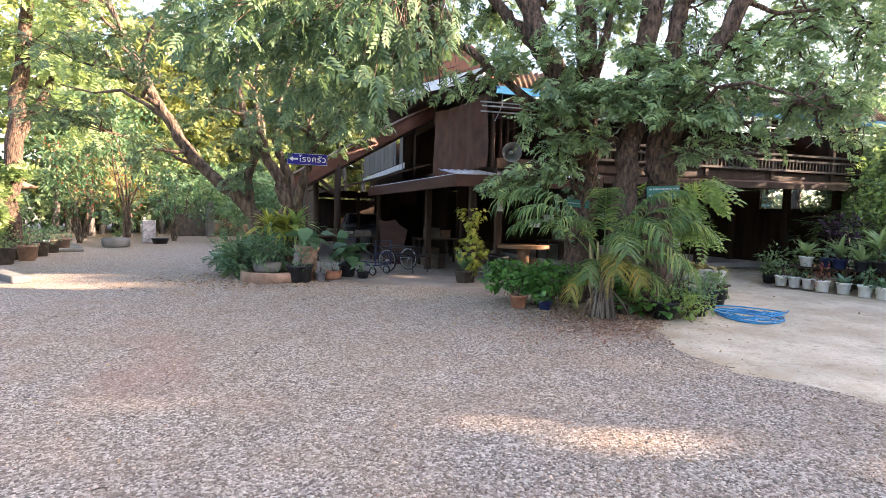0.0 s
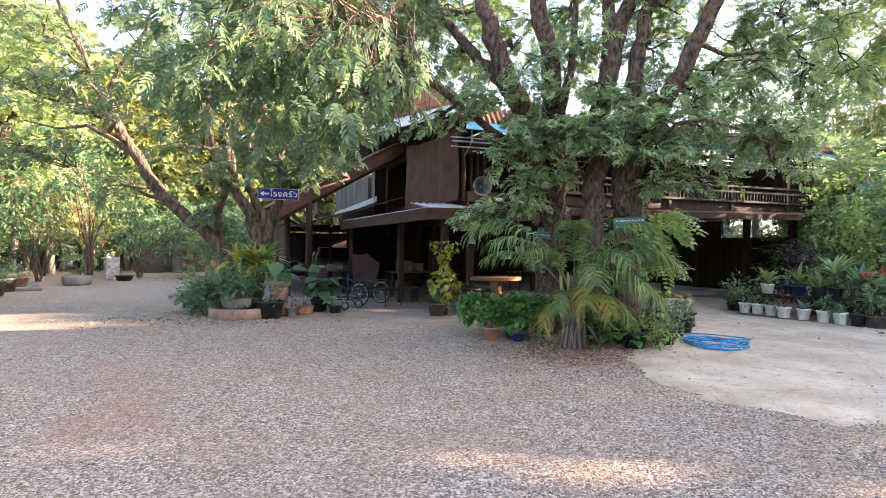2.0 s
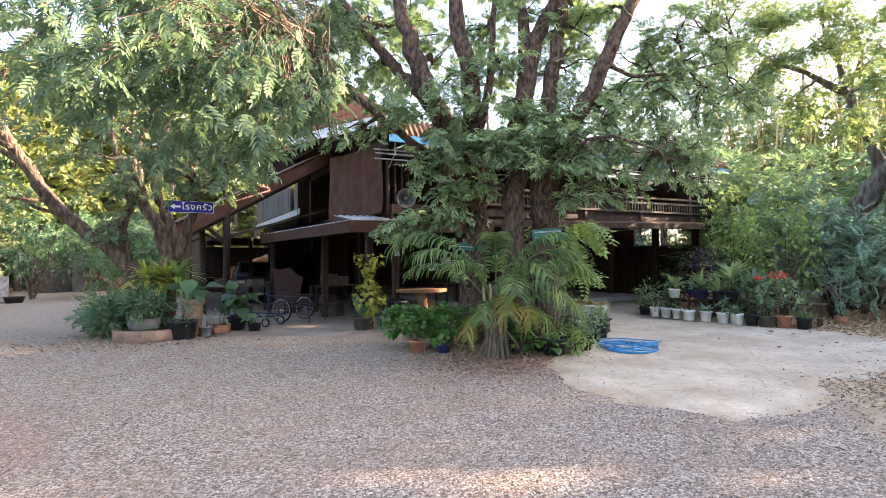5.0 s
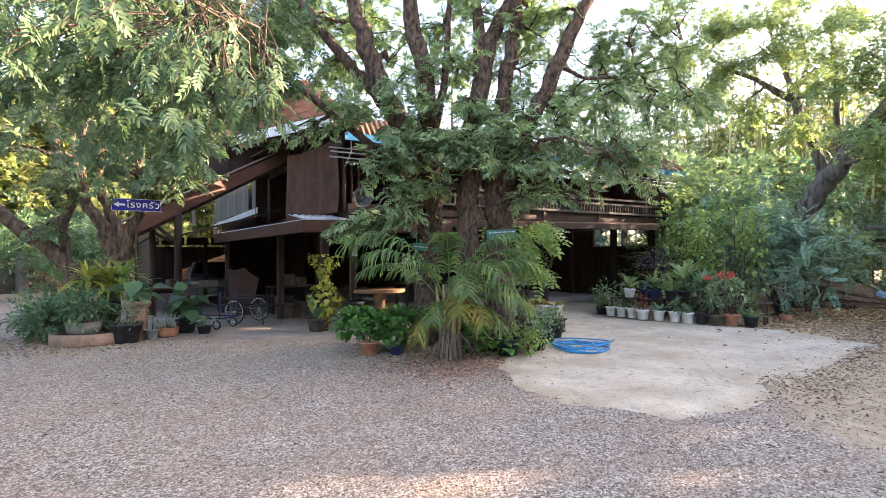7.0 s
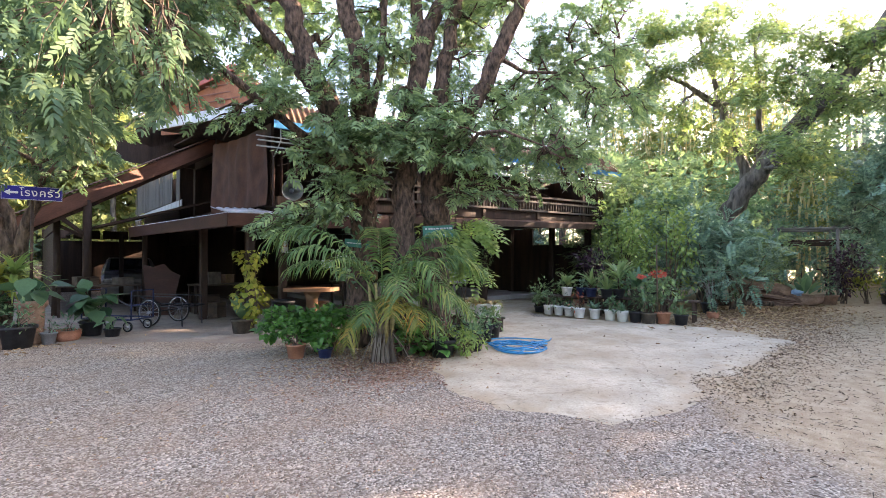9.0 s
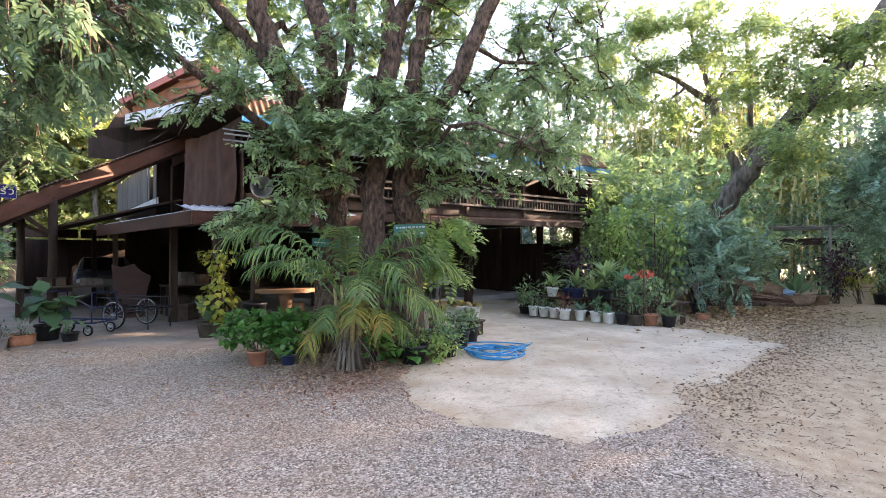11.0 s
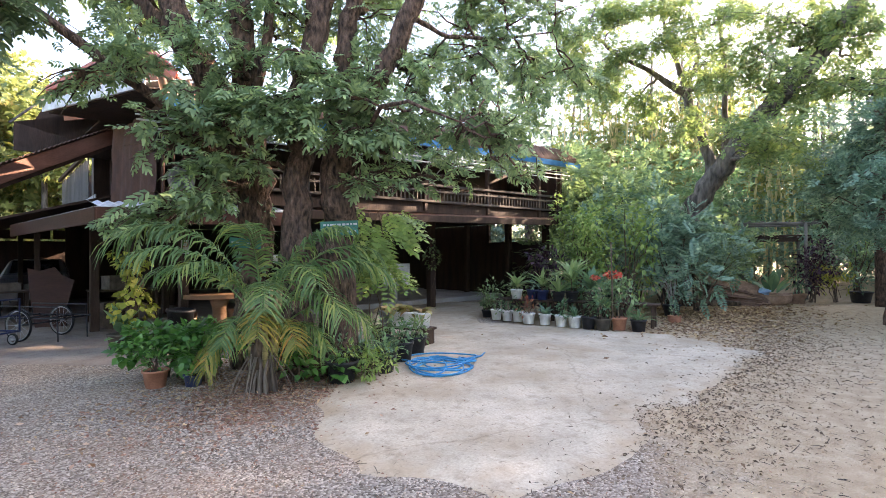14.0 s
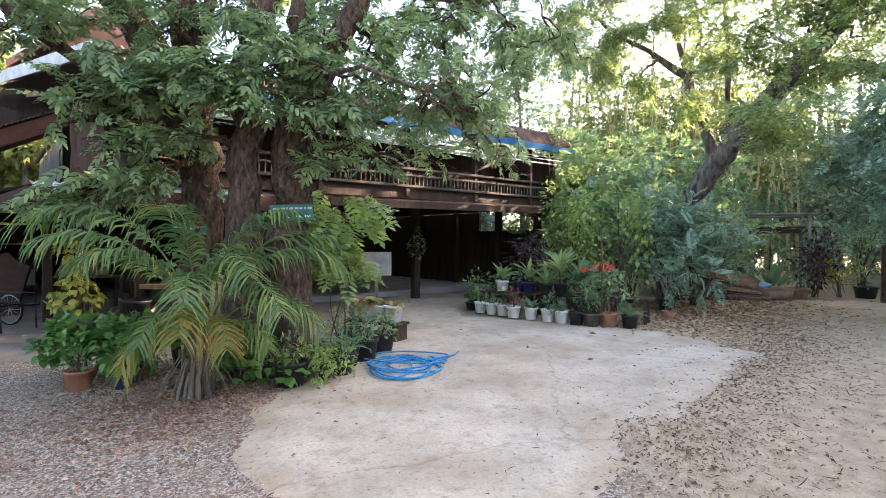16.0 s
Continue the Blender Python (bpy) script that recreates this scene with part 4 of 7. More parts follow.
RIGHT_LEAVES = [(16.3, 5.9, 7.7), (17.7, 5.0, 7.1), (18.0, 4.0, 7.8), (18.3, 2.6, 6.6), (16.4, 1.7, 4.7), (16.4, 1.4, 3.9), (16.4, 0.8, 4.4), (19.1, 3.5, 5.4), (18.7, 5.0, 6.2), (18.3, 2.0, 7.4), (19.4, 0.7, 7.8), (17.4, 1.2, 5.9), (18.4, 0.2, 5.6), (17.4, 6.0, 6.6), (16.1, 6.4, 7.3), (17.4, 0.3, 4.0), (18.4, -0.7, 6.8), (17.4, -0.8, 5.4), (18.1, 3.5, 8.5), (17.6, 5.3, 8.7), (18.4, 1.5, 7.9), (18.4, -0.2, 7.5)]
EDGE_LEAVES = [(20.4, 0.5, 3.4), (19.4, -0.3, 3.7), (17.4, -0.8, 3.8), (20.4, 0.1, 2.6), (18.4, -0.7, 2.8), (16.9, -1.0, 2.1), (20.4, -0.5, 2.2), (15.4, -1.2, 2.8), (15.3, -1.6, 3.2), (16.9, -1.0, 4.1), (16.4, -1.5, 4.5), (15.3, -1.9, 2.2)]
RIGHT_TRUNK = [(20.7, 3.8, 2.89), (20.69, 3.12, 3.85), (20.64, 2.5, 4.74), (20.46, 1.73, 5.66), (20.27, 0.96, 6.51), (20.03, 0.27, 7.21), (19.73, -0.35, 7.87), (19.26, -1.06, 8.71)]
RIGHT_FORK = [(21.0, 3.04, 3.7), (20.58, 3.26, 4.76), (20.36, 3.54, 5.75), (20.16, 3.79, 6.6), (19.26, 4.66, 7.31), (18.48, 5.38, 7.69), (17.91, 5.8, 8.14), (17.1, 6.55, 8.4)]
RIGHT_STEM = [(20.82, 2.77, 4.37), (20.8, 2.78, 5.63), (20.78, 2.78, 7.43), (20.64, 2.94, 9.22)]
RIGHT_TWIG = [(20.16, 3.79, 6.6), (20.1, 3.87, 7.11), (19.71, 4.21, 8.24), (19.45, 4.38, 9.54)]
RIGHT_TWIG2 = [(20.16, 3.79, 6.75), (20.4, 3.46, 7.83), (20.27, 3.61, 8.91)]
LEFT_FILL = [(1.6, 7.8, 4.3), (2.0, 7.7, 4.1), (1.9, 8.8, 3.7), (2.5, 7.6, 4.4), (2.5, 8.1, 4.0), (3.2, 7.9, 4.8), (3.4, 8.4, 4.2), (4.0, 8.1, 5.1), (4.5, 7.8, 5.2), (4.9, 7.6, 5.6), (2.3, 9.2, 3.5), (1.9, 9.8, 3.1), (3.4, 9.9, 3.7), (3.3, 7.3, 4.9), (4.4, 8.1, 4.5), (2.1, 7.2, 4.5), (1.6, 7.3, 4.7), (3.1, 7.4, 5.4)]
LEFT_SPRAY = [(3.5, 7.6, 4.0), (3.7, 7.3, 3.8), (3.9, 7.0, 4.2), (3.5, 7.3, 3.4), (3.2, 7.8, 3.6), (3.0, 8.1, 3.3), (4.1, 7.3, 4.0), (2.9, 8.3, 3.0), (3.3, 7.7, 4.3), (3.1, 7.8, 3.9), (3.5, 6.8, 3.3)]
LEFT_TOP = [(3.3, 8.4, 4.4), (3.9, 8.7, 4.9), (4.5, 9.1, 5.0), (3.5, 8.8, 3.9), (3.3, 9.4, 3.4), (4.9, 8.9, 5.4), (4.0, 9.2, 4.4), (3.0, 7.9, 4.4), (4.0, 8.7, 5.4), (3.5, 9.8, 3.0)]
rng0 = np.random.RandomState(4)
tree("shade_tree", "large dark-barked shade tree with several trunks and feathery leaves",
     [([(6.54, 5.75, -0.05), (6.54, 5.75, 0.5), (6.5, 5.72, 2.0), (6.49, 5.68, 2.87), (6.54, 5.65, 3.79), (6.71, 5.54, 4.52), (6.82, 5.47, 5.16), (7.14, 5.26, 5.9), (7.36, 5.12, 6.9)], [0.32, 0.23, 0.19, 0.17, 0.16, 0.15, 0.13, 0.1, 0.04]),
      ([(6.98, 5.45, -0.05), (6.98, 5.45, 0.4), (6.97, 5.44, 2.0), (6.92, 5.4, 2.51), (6.95, 5.38, 3.24), (7.0, 5.35, 3.98), (6.98, 5.24, 4.67), (7.11, 5.16, 5.39), (7.19, 5.11, 6.48)], [0.32, 0.25, 0.23, 0.215, 0.17, 0.137, 0.12, 0.105, 0.045]),
      ([(6.5, 6.75, -0.05), (6.48, 6.72, 0.5), (6.5, 6.6, 1.9), (6.45, 6.52, 2.58), (6.3, 6.65, 3.37), (5.89, 6.79, 3.93), (5.54, 6.9, 4.58), (5.38, 7.01, 5.26), (5.21, 7.13, 5.93), (5.01, 7.26, 6.99)], [0.3, 0.24, 0.22, 0.22, 0.215, 0.2, 0.175, 0.15, 0.11, 0.048]),
      ([(6.49, 6.52, 2.5), (6.3, 6.42, 3.43), (6.15, 6.27, 3.95), (6.01, 6.24, 4.67), (5.84, 6.35, 5.51), (5.74, 6.42, 6.73)], [0.17, 0.175, 0.17, 0.155, 0.13, 0.065]),
      ([(5.75, 6.85, 4.18), (5.42, 7.35, 4.78), (5.1, 7.79, 5.46), (4.86, 8.19, 6.11), (4.42, 8.72, 6.89)], [0.117, 0.1, 0.087, 0.063, 0.032]),
      ([(6.23, 6.25, 3.5), (6.29, 6.05, 4.4), (6.36, 6.01, 5.24), (6.4, 5.99, 6.17)], [0.085, 0.065, 0.056, 0.037]),
      ([(6.71, 5.54, 4.6), (6.75, 5.64, 5.39), (6.77, 5.74, 6.37)], [0.125, 0.105, 0.056]),
      ([(6.94, 5.38, 2.6), (7.0, 5.13, 3.23), (7.15, 4.79, 3.9), (7.27, 4.49, 4.55), (7.42, 4.16, 5.27), (7.55, 3.84, 5.97), (7.68, 3.53, 6.79)], [0.15, 0.14, 0.132, 0.122, 0.105, 0.079, 0.035]),
      ([(6.42, 6.7, 2.77), (5.61, 6.98, 3.4), (4.94, 7.12, 3.81), (4.42, 7.25, 4.16), (3.91, 7.5, 4.58), (3.37, 7.79, 5.01), (2.94, 8.11, 5.54)], [0.085, 0.07, 0.062, 0.055, 0.045, 0.03, 0.018]),
      ([(7.3, 4.45, 4.6), (7.9, 4.3, 4.5), (8.6, 3.9, 4.6), (9.5, 3.5, 4.9)], [0.04, 0.03, 0.022, 0.01]),
      ([(6.9, 5.0, 2.9), (6.7, 4.4, 3.3), (6.6, 3.9, 3.25), (6.9, 3.4, 3.0)], [0.035, 0.028, 0.02, 0.01])],
     [(x, y, z, 0.42, 0.22, 48, 0.85) for x, y, z in BIG_FRONT] + [(x, y, z, 0.2, 0.3, 18, 0.75) for x, y, z in BIG_TIPS] + [(x, y, z, 0.66, 0.46, 96, 0.66) for x, y, z in BIG_MID] + [(x, y, z, 1.0, 0.6, 150, 0.66) for x, y, z in BIG_TOP] + [(x, y, z, 0.75, 0.5, 100, 0.55) for x, y, z in BIG_FINE] + blob_clusters(rng0, 3, (5, 5, 7.6), (9, 8, 9.0), 1.2, 0.8, 80),
     SPRIG, 0.245, M_LEAF_MID, M_BARKR, 11, twigs=6, droop=0.2)

tree("yard_tree", "spreading multi-trunked tree with feathery light green leaves beside the drive",
     [([(2.15, 12.9, -0.05), (2.39, 13.21, 0.75), (2.26, 13.25, 1.36), (1.94, 13.4, 1.76), (1.42, 13.69, 2.22), (0.89, 13.97, 2.81), (0.55, 14.15, 3.47), (0.2, 14.33, 4.06), (-0.08, 14.47, 4.77), (-0.48, 14.69, 5.68), (-0.92, 14.95, 6.71), (-1.37, 15.21, 7.86)], [0.222, 0.183, 0.167, 0.151, 0.141, 0.140, 0.130, 0.114, 0.094, 0.069, 0.044, 0.024]),
      ([(0.5, 14.48, 3.58), (0.04, 14.78, 3.98), (-0.49, 15.12, 4.31), (-1.07, 15.47, 4.23), (-1.77, 15.91, 4.42)], [0.061, 0.051, 0.041, 0.025, 0.016]),
      ([(-0.08, 14.89, 4.87), (0.1, 14.81, 5.69), (0.68, 14.49, 6.66), (0.92, 14.39, 7.77)], [0.061, 0.051, 0.036, 0.020]),
      ([(1.2, 14.01, 2.5), (0.68, 14.34, 2.69), (0.27, 14.6, 2.96), (-0.14, 14.85, 3.02)], [0.061, 0.041, 0.030, 0.020]),
      ([(2.25, 13.31, 1.29), (2.17, 13.4, 2.18), (2.33, 13.33, 2.87), (2.2, 13.43, 3.41), (1.96, 13.61, 4.37), (1.94, 13.67, 5.32), (2.03, 13.66, 6.42), (1.85, 13.82, 7.79)], [0.112, 0.101, 0.091, 0.081, 0.071, 0.051, 0.036, 0.020]),
      ([(2.33, 13.32, 2.73), (2.51, 13.35, 3.3), (2.47, 13.52, 4.01), (2.67, 13.56, 5.01), (2.64, 13.75, 6.31)], [0.071, 0.061, 0.047, 0.036, 0.021]),
      ([(2.7, 12.45, -0.05), (3.01, 12.84, 0.97), (2.97, 12.79, 1.58), (2.8, 12.83, 2.19), (2.49, 12.94, 2.78), (2.31, 12.99, 3.5), (2.24, 12.97, 4.28), (2.33, 12.87, 5.45)], [0.222, 0.203, 0.181, 0.140, 0.110, 0.074, 0.049, 0.030]),
      ([(3.07, 12.82, 1.52), (3.01, 12.88, 2.2), (2.87, 12.99, 2.74), (2.72, 13.11, 3.29), (2.78, 13.1, 3.97), (3.13, 12.92, 4.94), (3.37, 12.83, 6.18)], [0.142, 0.121, 0.101, 0.081, 0.061, 0.041, 0.025]),
      ([(3.13, 12.78, 1.38), (3.25, 12.5, 2.19), (3.36, 12.22, 2.72), (3.25, 12.08, 3.48), (3.42, 11.78, 4.35), (3.84, 11.32, 5.19)], [0.132, 0.100, 0.078, 0.058, 0.043, 0.024]),
      ([(2.9, 12.0, 5.2), (2.0, 9.5, 5.9), (1.6, 7.0, 5.2), (1.8, 5.2, 4.4)], [0.030, 0.022, 0.016, 0.010]),
      ([(1.6, 7.0, 5.2), (2.0, 5.6, 4.6), (2.2, 4.4, 3.6)], [0.012, 0.012, 0.006])],
     [(x, y, z, 0.9, 0.5, 84, 0.8) for x, y, z in LEFT_BACK] + [(x, y, z, 0.7, 0.45, 90, 0.85) for x, y, z in LEFT_FILL] + [(x, y, z, 0.65, 0.45, 70, 0.85) for x, y, z in LEFT_TOP] + [(x, y, z, 0.36, 0.26, 40, 0.9) for x, y, z in LEFT_SPRAY] + blob_clusters(rng0, 6, (-3, 10, 6), (4, 15, 8), 1.3, 0.8, 90),
     SPRIG, 0.23, M_LEAF_YARD, M_BARKL, 12, twigs=6)
tree("overhanging_branch_tree", "overhanging branches with drooping bright green feathery leaves",
     [([(-3.6, 7.6, -0.05), (-3.5, 7.6, 2.0), (-2.9, 7.2, 4.2), (-1.2, 6.4, 5.2), (0.6, 5.6, 5.3), (2.0, 5.2, 5.2)], [0.2, 0.15, 0.09, 0.05, 0.025, 0.01]),
      ([(0.6, 5.6, 5.3), (1.8, 4.9, 4.9), (2.2, 4.2, 3.9)], [0.015, 0.011, 0.006])],
     [(x, y, z, 0.44, 0.3, 56) for x, y, z in LEFT_NEAR] + [(2.2, 4.1, 3.0, 0.16, 0.26, 12), (2.22, 4.0, 2.65, 0.1, 0.22, 10), (2.0, 4.4, 3.3, 0.3, 0.25, 18)],
     SPRIG_NEAR, 0.17, M_LEAF_SHADED, M_BARKL, 13, twigs=5, droop=0.45, thin=0.35)
tree("leaning_tree", "tall leaning dark tree with sparse light green leaves",
     [([(19.9, 4.2, -0.05)] + RIGHT_TRUNK, [0.36, 0.34, 0.31, 0.3, 0.29, 0.28, 0.27, 0.25, 0.2]), (RIGHT_FORK, [0.2, 0.16, 0.15, 0.14, 0.08, 0.065, 0.05, 0.02]),
      (RIGHT_STEM, [0.12, 0.1, 0.07, 0.04]), (RIGHT_TWIG, [0.1, 0.09, 0.06, 0.03]), (RIGHT_TWIG2, [0.07, 0.05, 0.03])],
     [(x, y, z, 1.0, 0.65, 150, 0.6) for x, y, z in RIGHT_LEAVES] + [(x, y, z, 1.15, 0.75, 190, 0.5) for x, y, z in RIGHT_FINE],
     SPRIG_FAR, 0.34, M_LEAF_AIRY, M_BARK, 14, twigs=5)
tree("edge_tree", "slim brown-trunked tree with dense bluish green foliage",
     [([(16.72, -0.9, -0.05), (16.7, -0.92, 0.8), (16.75, -0.95, 2.2), (16.6, -0.9, 4.2), (16.5, -1.0, 6.5)], [0.17, 0.13, 0.12, 0.1, 0.05])],
     [(x, y, z, 1.05, 0.62, 260, 0.5) for x, y, z in EDGE_LEAVES],
     SPRIG_FAR, 0.34, M_LEAF_BLUE, M_BARKR, 15, twigs=5)
tree("roadside_tree", "tall tree with reddish trunk and yellow-green leaves by the drive",
     [([(-3.1, 17.9, -0.05), (-3.1, 17.9, 1.0), (-3.0, 17.8, 3.1), (-2.7, 17.6, 5.5), (-2.5, 17.5, 8.5)], [0.28, 0.22, 0.2, 0.16, 0.08]),
      ([(-3.0, 17.8, 3.0), (-2.3, 18.2, 4.6), (-1.5, 18.4, 7.5)], [0.12, 0.1, 0.05])],
     blob_clusters(rng0, 14, (-5, 16, 3.6), (-1.0, 20, 9), 1.3, 0.9, 120) + blob_clusters(rng0, 6, (-4.6, 16.5, 0.8), (-3.0, 18.5, 2.4), 0.7, 0.5, 230), SPRIG_FAR, 0.27, M_LEAF_AIRY, M_BARKR, 16, twigs=5)


# ---- distance: woods all round, bamboo ----
def woods(name, label, az0, az1, r0, r1, h0, h1, n, leaves, size, mat, seed, centre=(5, 5)):
    """Far trees as one mass of leaf tufts with stems, on a belt round the yard."""
    rng = np.random.RandomState(seed)
    P, D, stems = [], [], Mesh()
    for k in range(n):
        a, r = radians(rng.uniform(az0, az1)), rng.uniform(r0, r1)
        x, y, h = centre[0] + r * math.cos(a), centre[1] + r * math.sin(a), rng.uniform(h0, h1)
        stems.tube([(x, y, -0.1), (x + rng.uniform(-0.4, 0.4), y, h * 0.5), (x + rng.uniform(-0.8, 0.8), y, h * 0.9)], [0.2, 0.14, 0.05], 6, cap=False)
        for b in range(9):
            c = np.array([x, y, 0]) + np.array([rng.normal(0, 1.6), rng.normal(0, 1.6), h * rng.uniform(0.12, 1.0)])
            m = leaves // 9
            q = unit(rng.normal(0, 1, (m, 3)))
            P.append(c + q * rng.uniform(0.5, 1.0, (m, 1)) * np.array([1.6, 1.6, 1.1]))
            D.append(q + rng.normal(0, 0.6, (m, 3)) + np.array([0, 0, -0.3]))
    P, D = np.concatenate(P), np.concatenate(D)
    P[:, 2] = np.maximum(P[:, 2], 0.1)
    ob = thing(name, pose(0, 0, 0), label, "trees", kind="stuff")
    part("branchwork", stems, M_BARK, ob)
    part("foliage", scatter("foliage", TUFT, P, D, size * rng.uniform(0.6, 1.3, len(P)), mat, rng=rng), mat, ob)
    return ob


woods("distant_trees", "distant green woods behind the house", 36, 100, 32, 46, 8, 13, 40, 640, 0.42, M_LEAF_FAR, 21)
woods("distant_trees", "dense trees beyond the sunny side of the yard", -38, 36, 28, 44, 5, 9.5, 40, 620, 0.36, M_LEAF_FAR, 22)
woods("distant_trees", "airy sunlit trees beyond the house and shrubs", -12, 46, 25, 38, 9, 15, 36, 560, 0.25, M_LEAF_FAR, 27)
woods("distant_trees", "tall dense trees behind the shed", 66, 104, 29, 36, 10, 14, 26, 640, 0.4, M_LEAF_SUNNY, 28)
# a darker leaf colour stands in for the shade on these trees
woods("distant_trees", "trees and shrubs beyond the drive", 94, 142, 27, 42, 5.0, 9, 30, 560, 0.36, M_LEAF_YARD, 23)
# unseen belt added as surroundings, kept low to let skylight in
woods("distant_trees", "unseen trees added on the open side of the yard", -150, -62, 32, 46, 5, 8, 30, 420, 0.5, M_LEAF_DARK, 24)
# two unseen belts added to block the low sun
woods("distant_trees", "dense unseen trees added to shade the yard from the sun", -66, -27, 19, 32, 8.5, 12.5, 52, 420, 0.5, M_LEAF_DARK, 26)
woods("distant_trees", "unseen trees farther off, added to block the sun", -34, -17, 35, 47, 11, 15, 17, 420, 0.55, M_LEAF_DARK, 29)
# another unseen belt, added behind the viewpoint and likewise kept low
woods("distant_trees", "unseen trees added behind the yard", 140, 210, 30, 44, 5, 8, 20, 420, 0.5, M_LEAF_DARK, 25)

bamboo = thing("bamboo_clump", pose(29.5, 6.5, 0), "tall yellow bamboo clump in sun behind the yard", "bamboo")
random.seed(31)
tipsP, tipsD = [], []
rngb = np.random.RandomState(31)
for k in range(110):
    x, y = random.gauss(0, 1.2), random.gauss(0, 3.2)
    lx, ly, h = random.gauss(0, 0.9), random.gauss(0, 0.9), random.uniform(6.5, 11)
    pts = [(x + lx * t * t, y + ly * t * t, h * t) for t in (0, 0.3, 0.6, 0.85, 1)]
    part("culm", Mesh().tube(pts, [0.05, 0.048, 0.04, 0.025, 0.01], 6, cap=False), M_BAMBOO, bamboo)
    for q in range(26):
        t = random.uniform(0.35, 1.0)
        tipsP.append((x + lx * t * t + random.gauss(0, 0.5), y + ly * t * t + random.gauss(0, 0.5), h * t + random.gauss(0, 0.3)))
        tipsD.append((random.gauss(0, 1), random.gauss(0, 1), -0.7))
part("foliage", scatter("foliage", TUFT, np.array(tipsP), np.array(tipsD), rngb.uniform(0.2, 0.36, len(tipsP)), M_LEAF_SUNNY, rng=rngb), M_LEAF_SUNNY, bamboo)


# ---- shrubs ----
def shrub(name, label, at, r, h, n, size, template, mat, seed, low=0.12, stems=5, group="", category="shrub"):
    random.seed(seed)
    rng = np.random.RandomState(seed)
    ob = thing(name, pose(*at), label, category, group)
    wood = Mesh()
    ends = []
    for k in range(stems):
        a, q = random.uniform(0, 6.28), random.uniform(0.15, 0.9)
        e = Vector((math.cos(a) * r * q, math.sin(a) * r * q, h * random.uniform(0.55, 0.98)))
        branch(wood, (random.uniform(-0.08, 0.08), random.uniform(-0.08, 0.08), 0.0), e, 0.012 + h * 0.008, 0.005, 0.05, 5, 0.12, 5)
        ends.append(e)
    for k in range(stems * 2):
        e = random.choice(ends)
        b = Vector((random.uniform(-r, r), random.uniform(-r, r), h * random.uniform(0.3, 1.0)))
        branch(wood, e * random.uniform(0.3, 0.8), b, 0.008, 0.003, 0.04, 3, 0.15, 4)
        ends.append(b)
    n = int(n * 0.8)
    hubs = np.array([tuple(e) for e in ends])
    q = unit(rng.normal(0, 1, (n, 3)))
    P = hubs[rng.randint(0, len(hubs), n)] + q * rng.uniform(0.3, 1, (n, 1)) * np.array([r, r, h * 0.5]) * 0.42
    P[:, 2] = np.clip(P[:, 2], low, None)
    D = q + np.array([0, 0, 0.1]) + rng.normal(0, 0.4, (n, 3))
    part("branchwork", wood, M_BARKL, ob)
    part("foliage", scatter("foliage", template, P, D, size * rng.uniform(0.6, 1.25, n), mat, rng=rng, twist=0.35), mat, ob)
    return ob


LEAF = blade(1.0, 0.42, 0.5, 2)
LEAF4 = blade(1.0, 0.5, 0.9, 4)
STRAP = blade(1.0, 0.11, 1.1, 5, 0.25, peak=0.35)
ROUND = blade(1.0, 0.85, 0.7, 4, 0.1, peak=0.42)
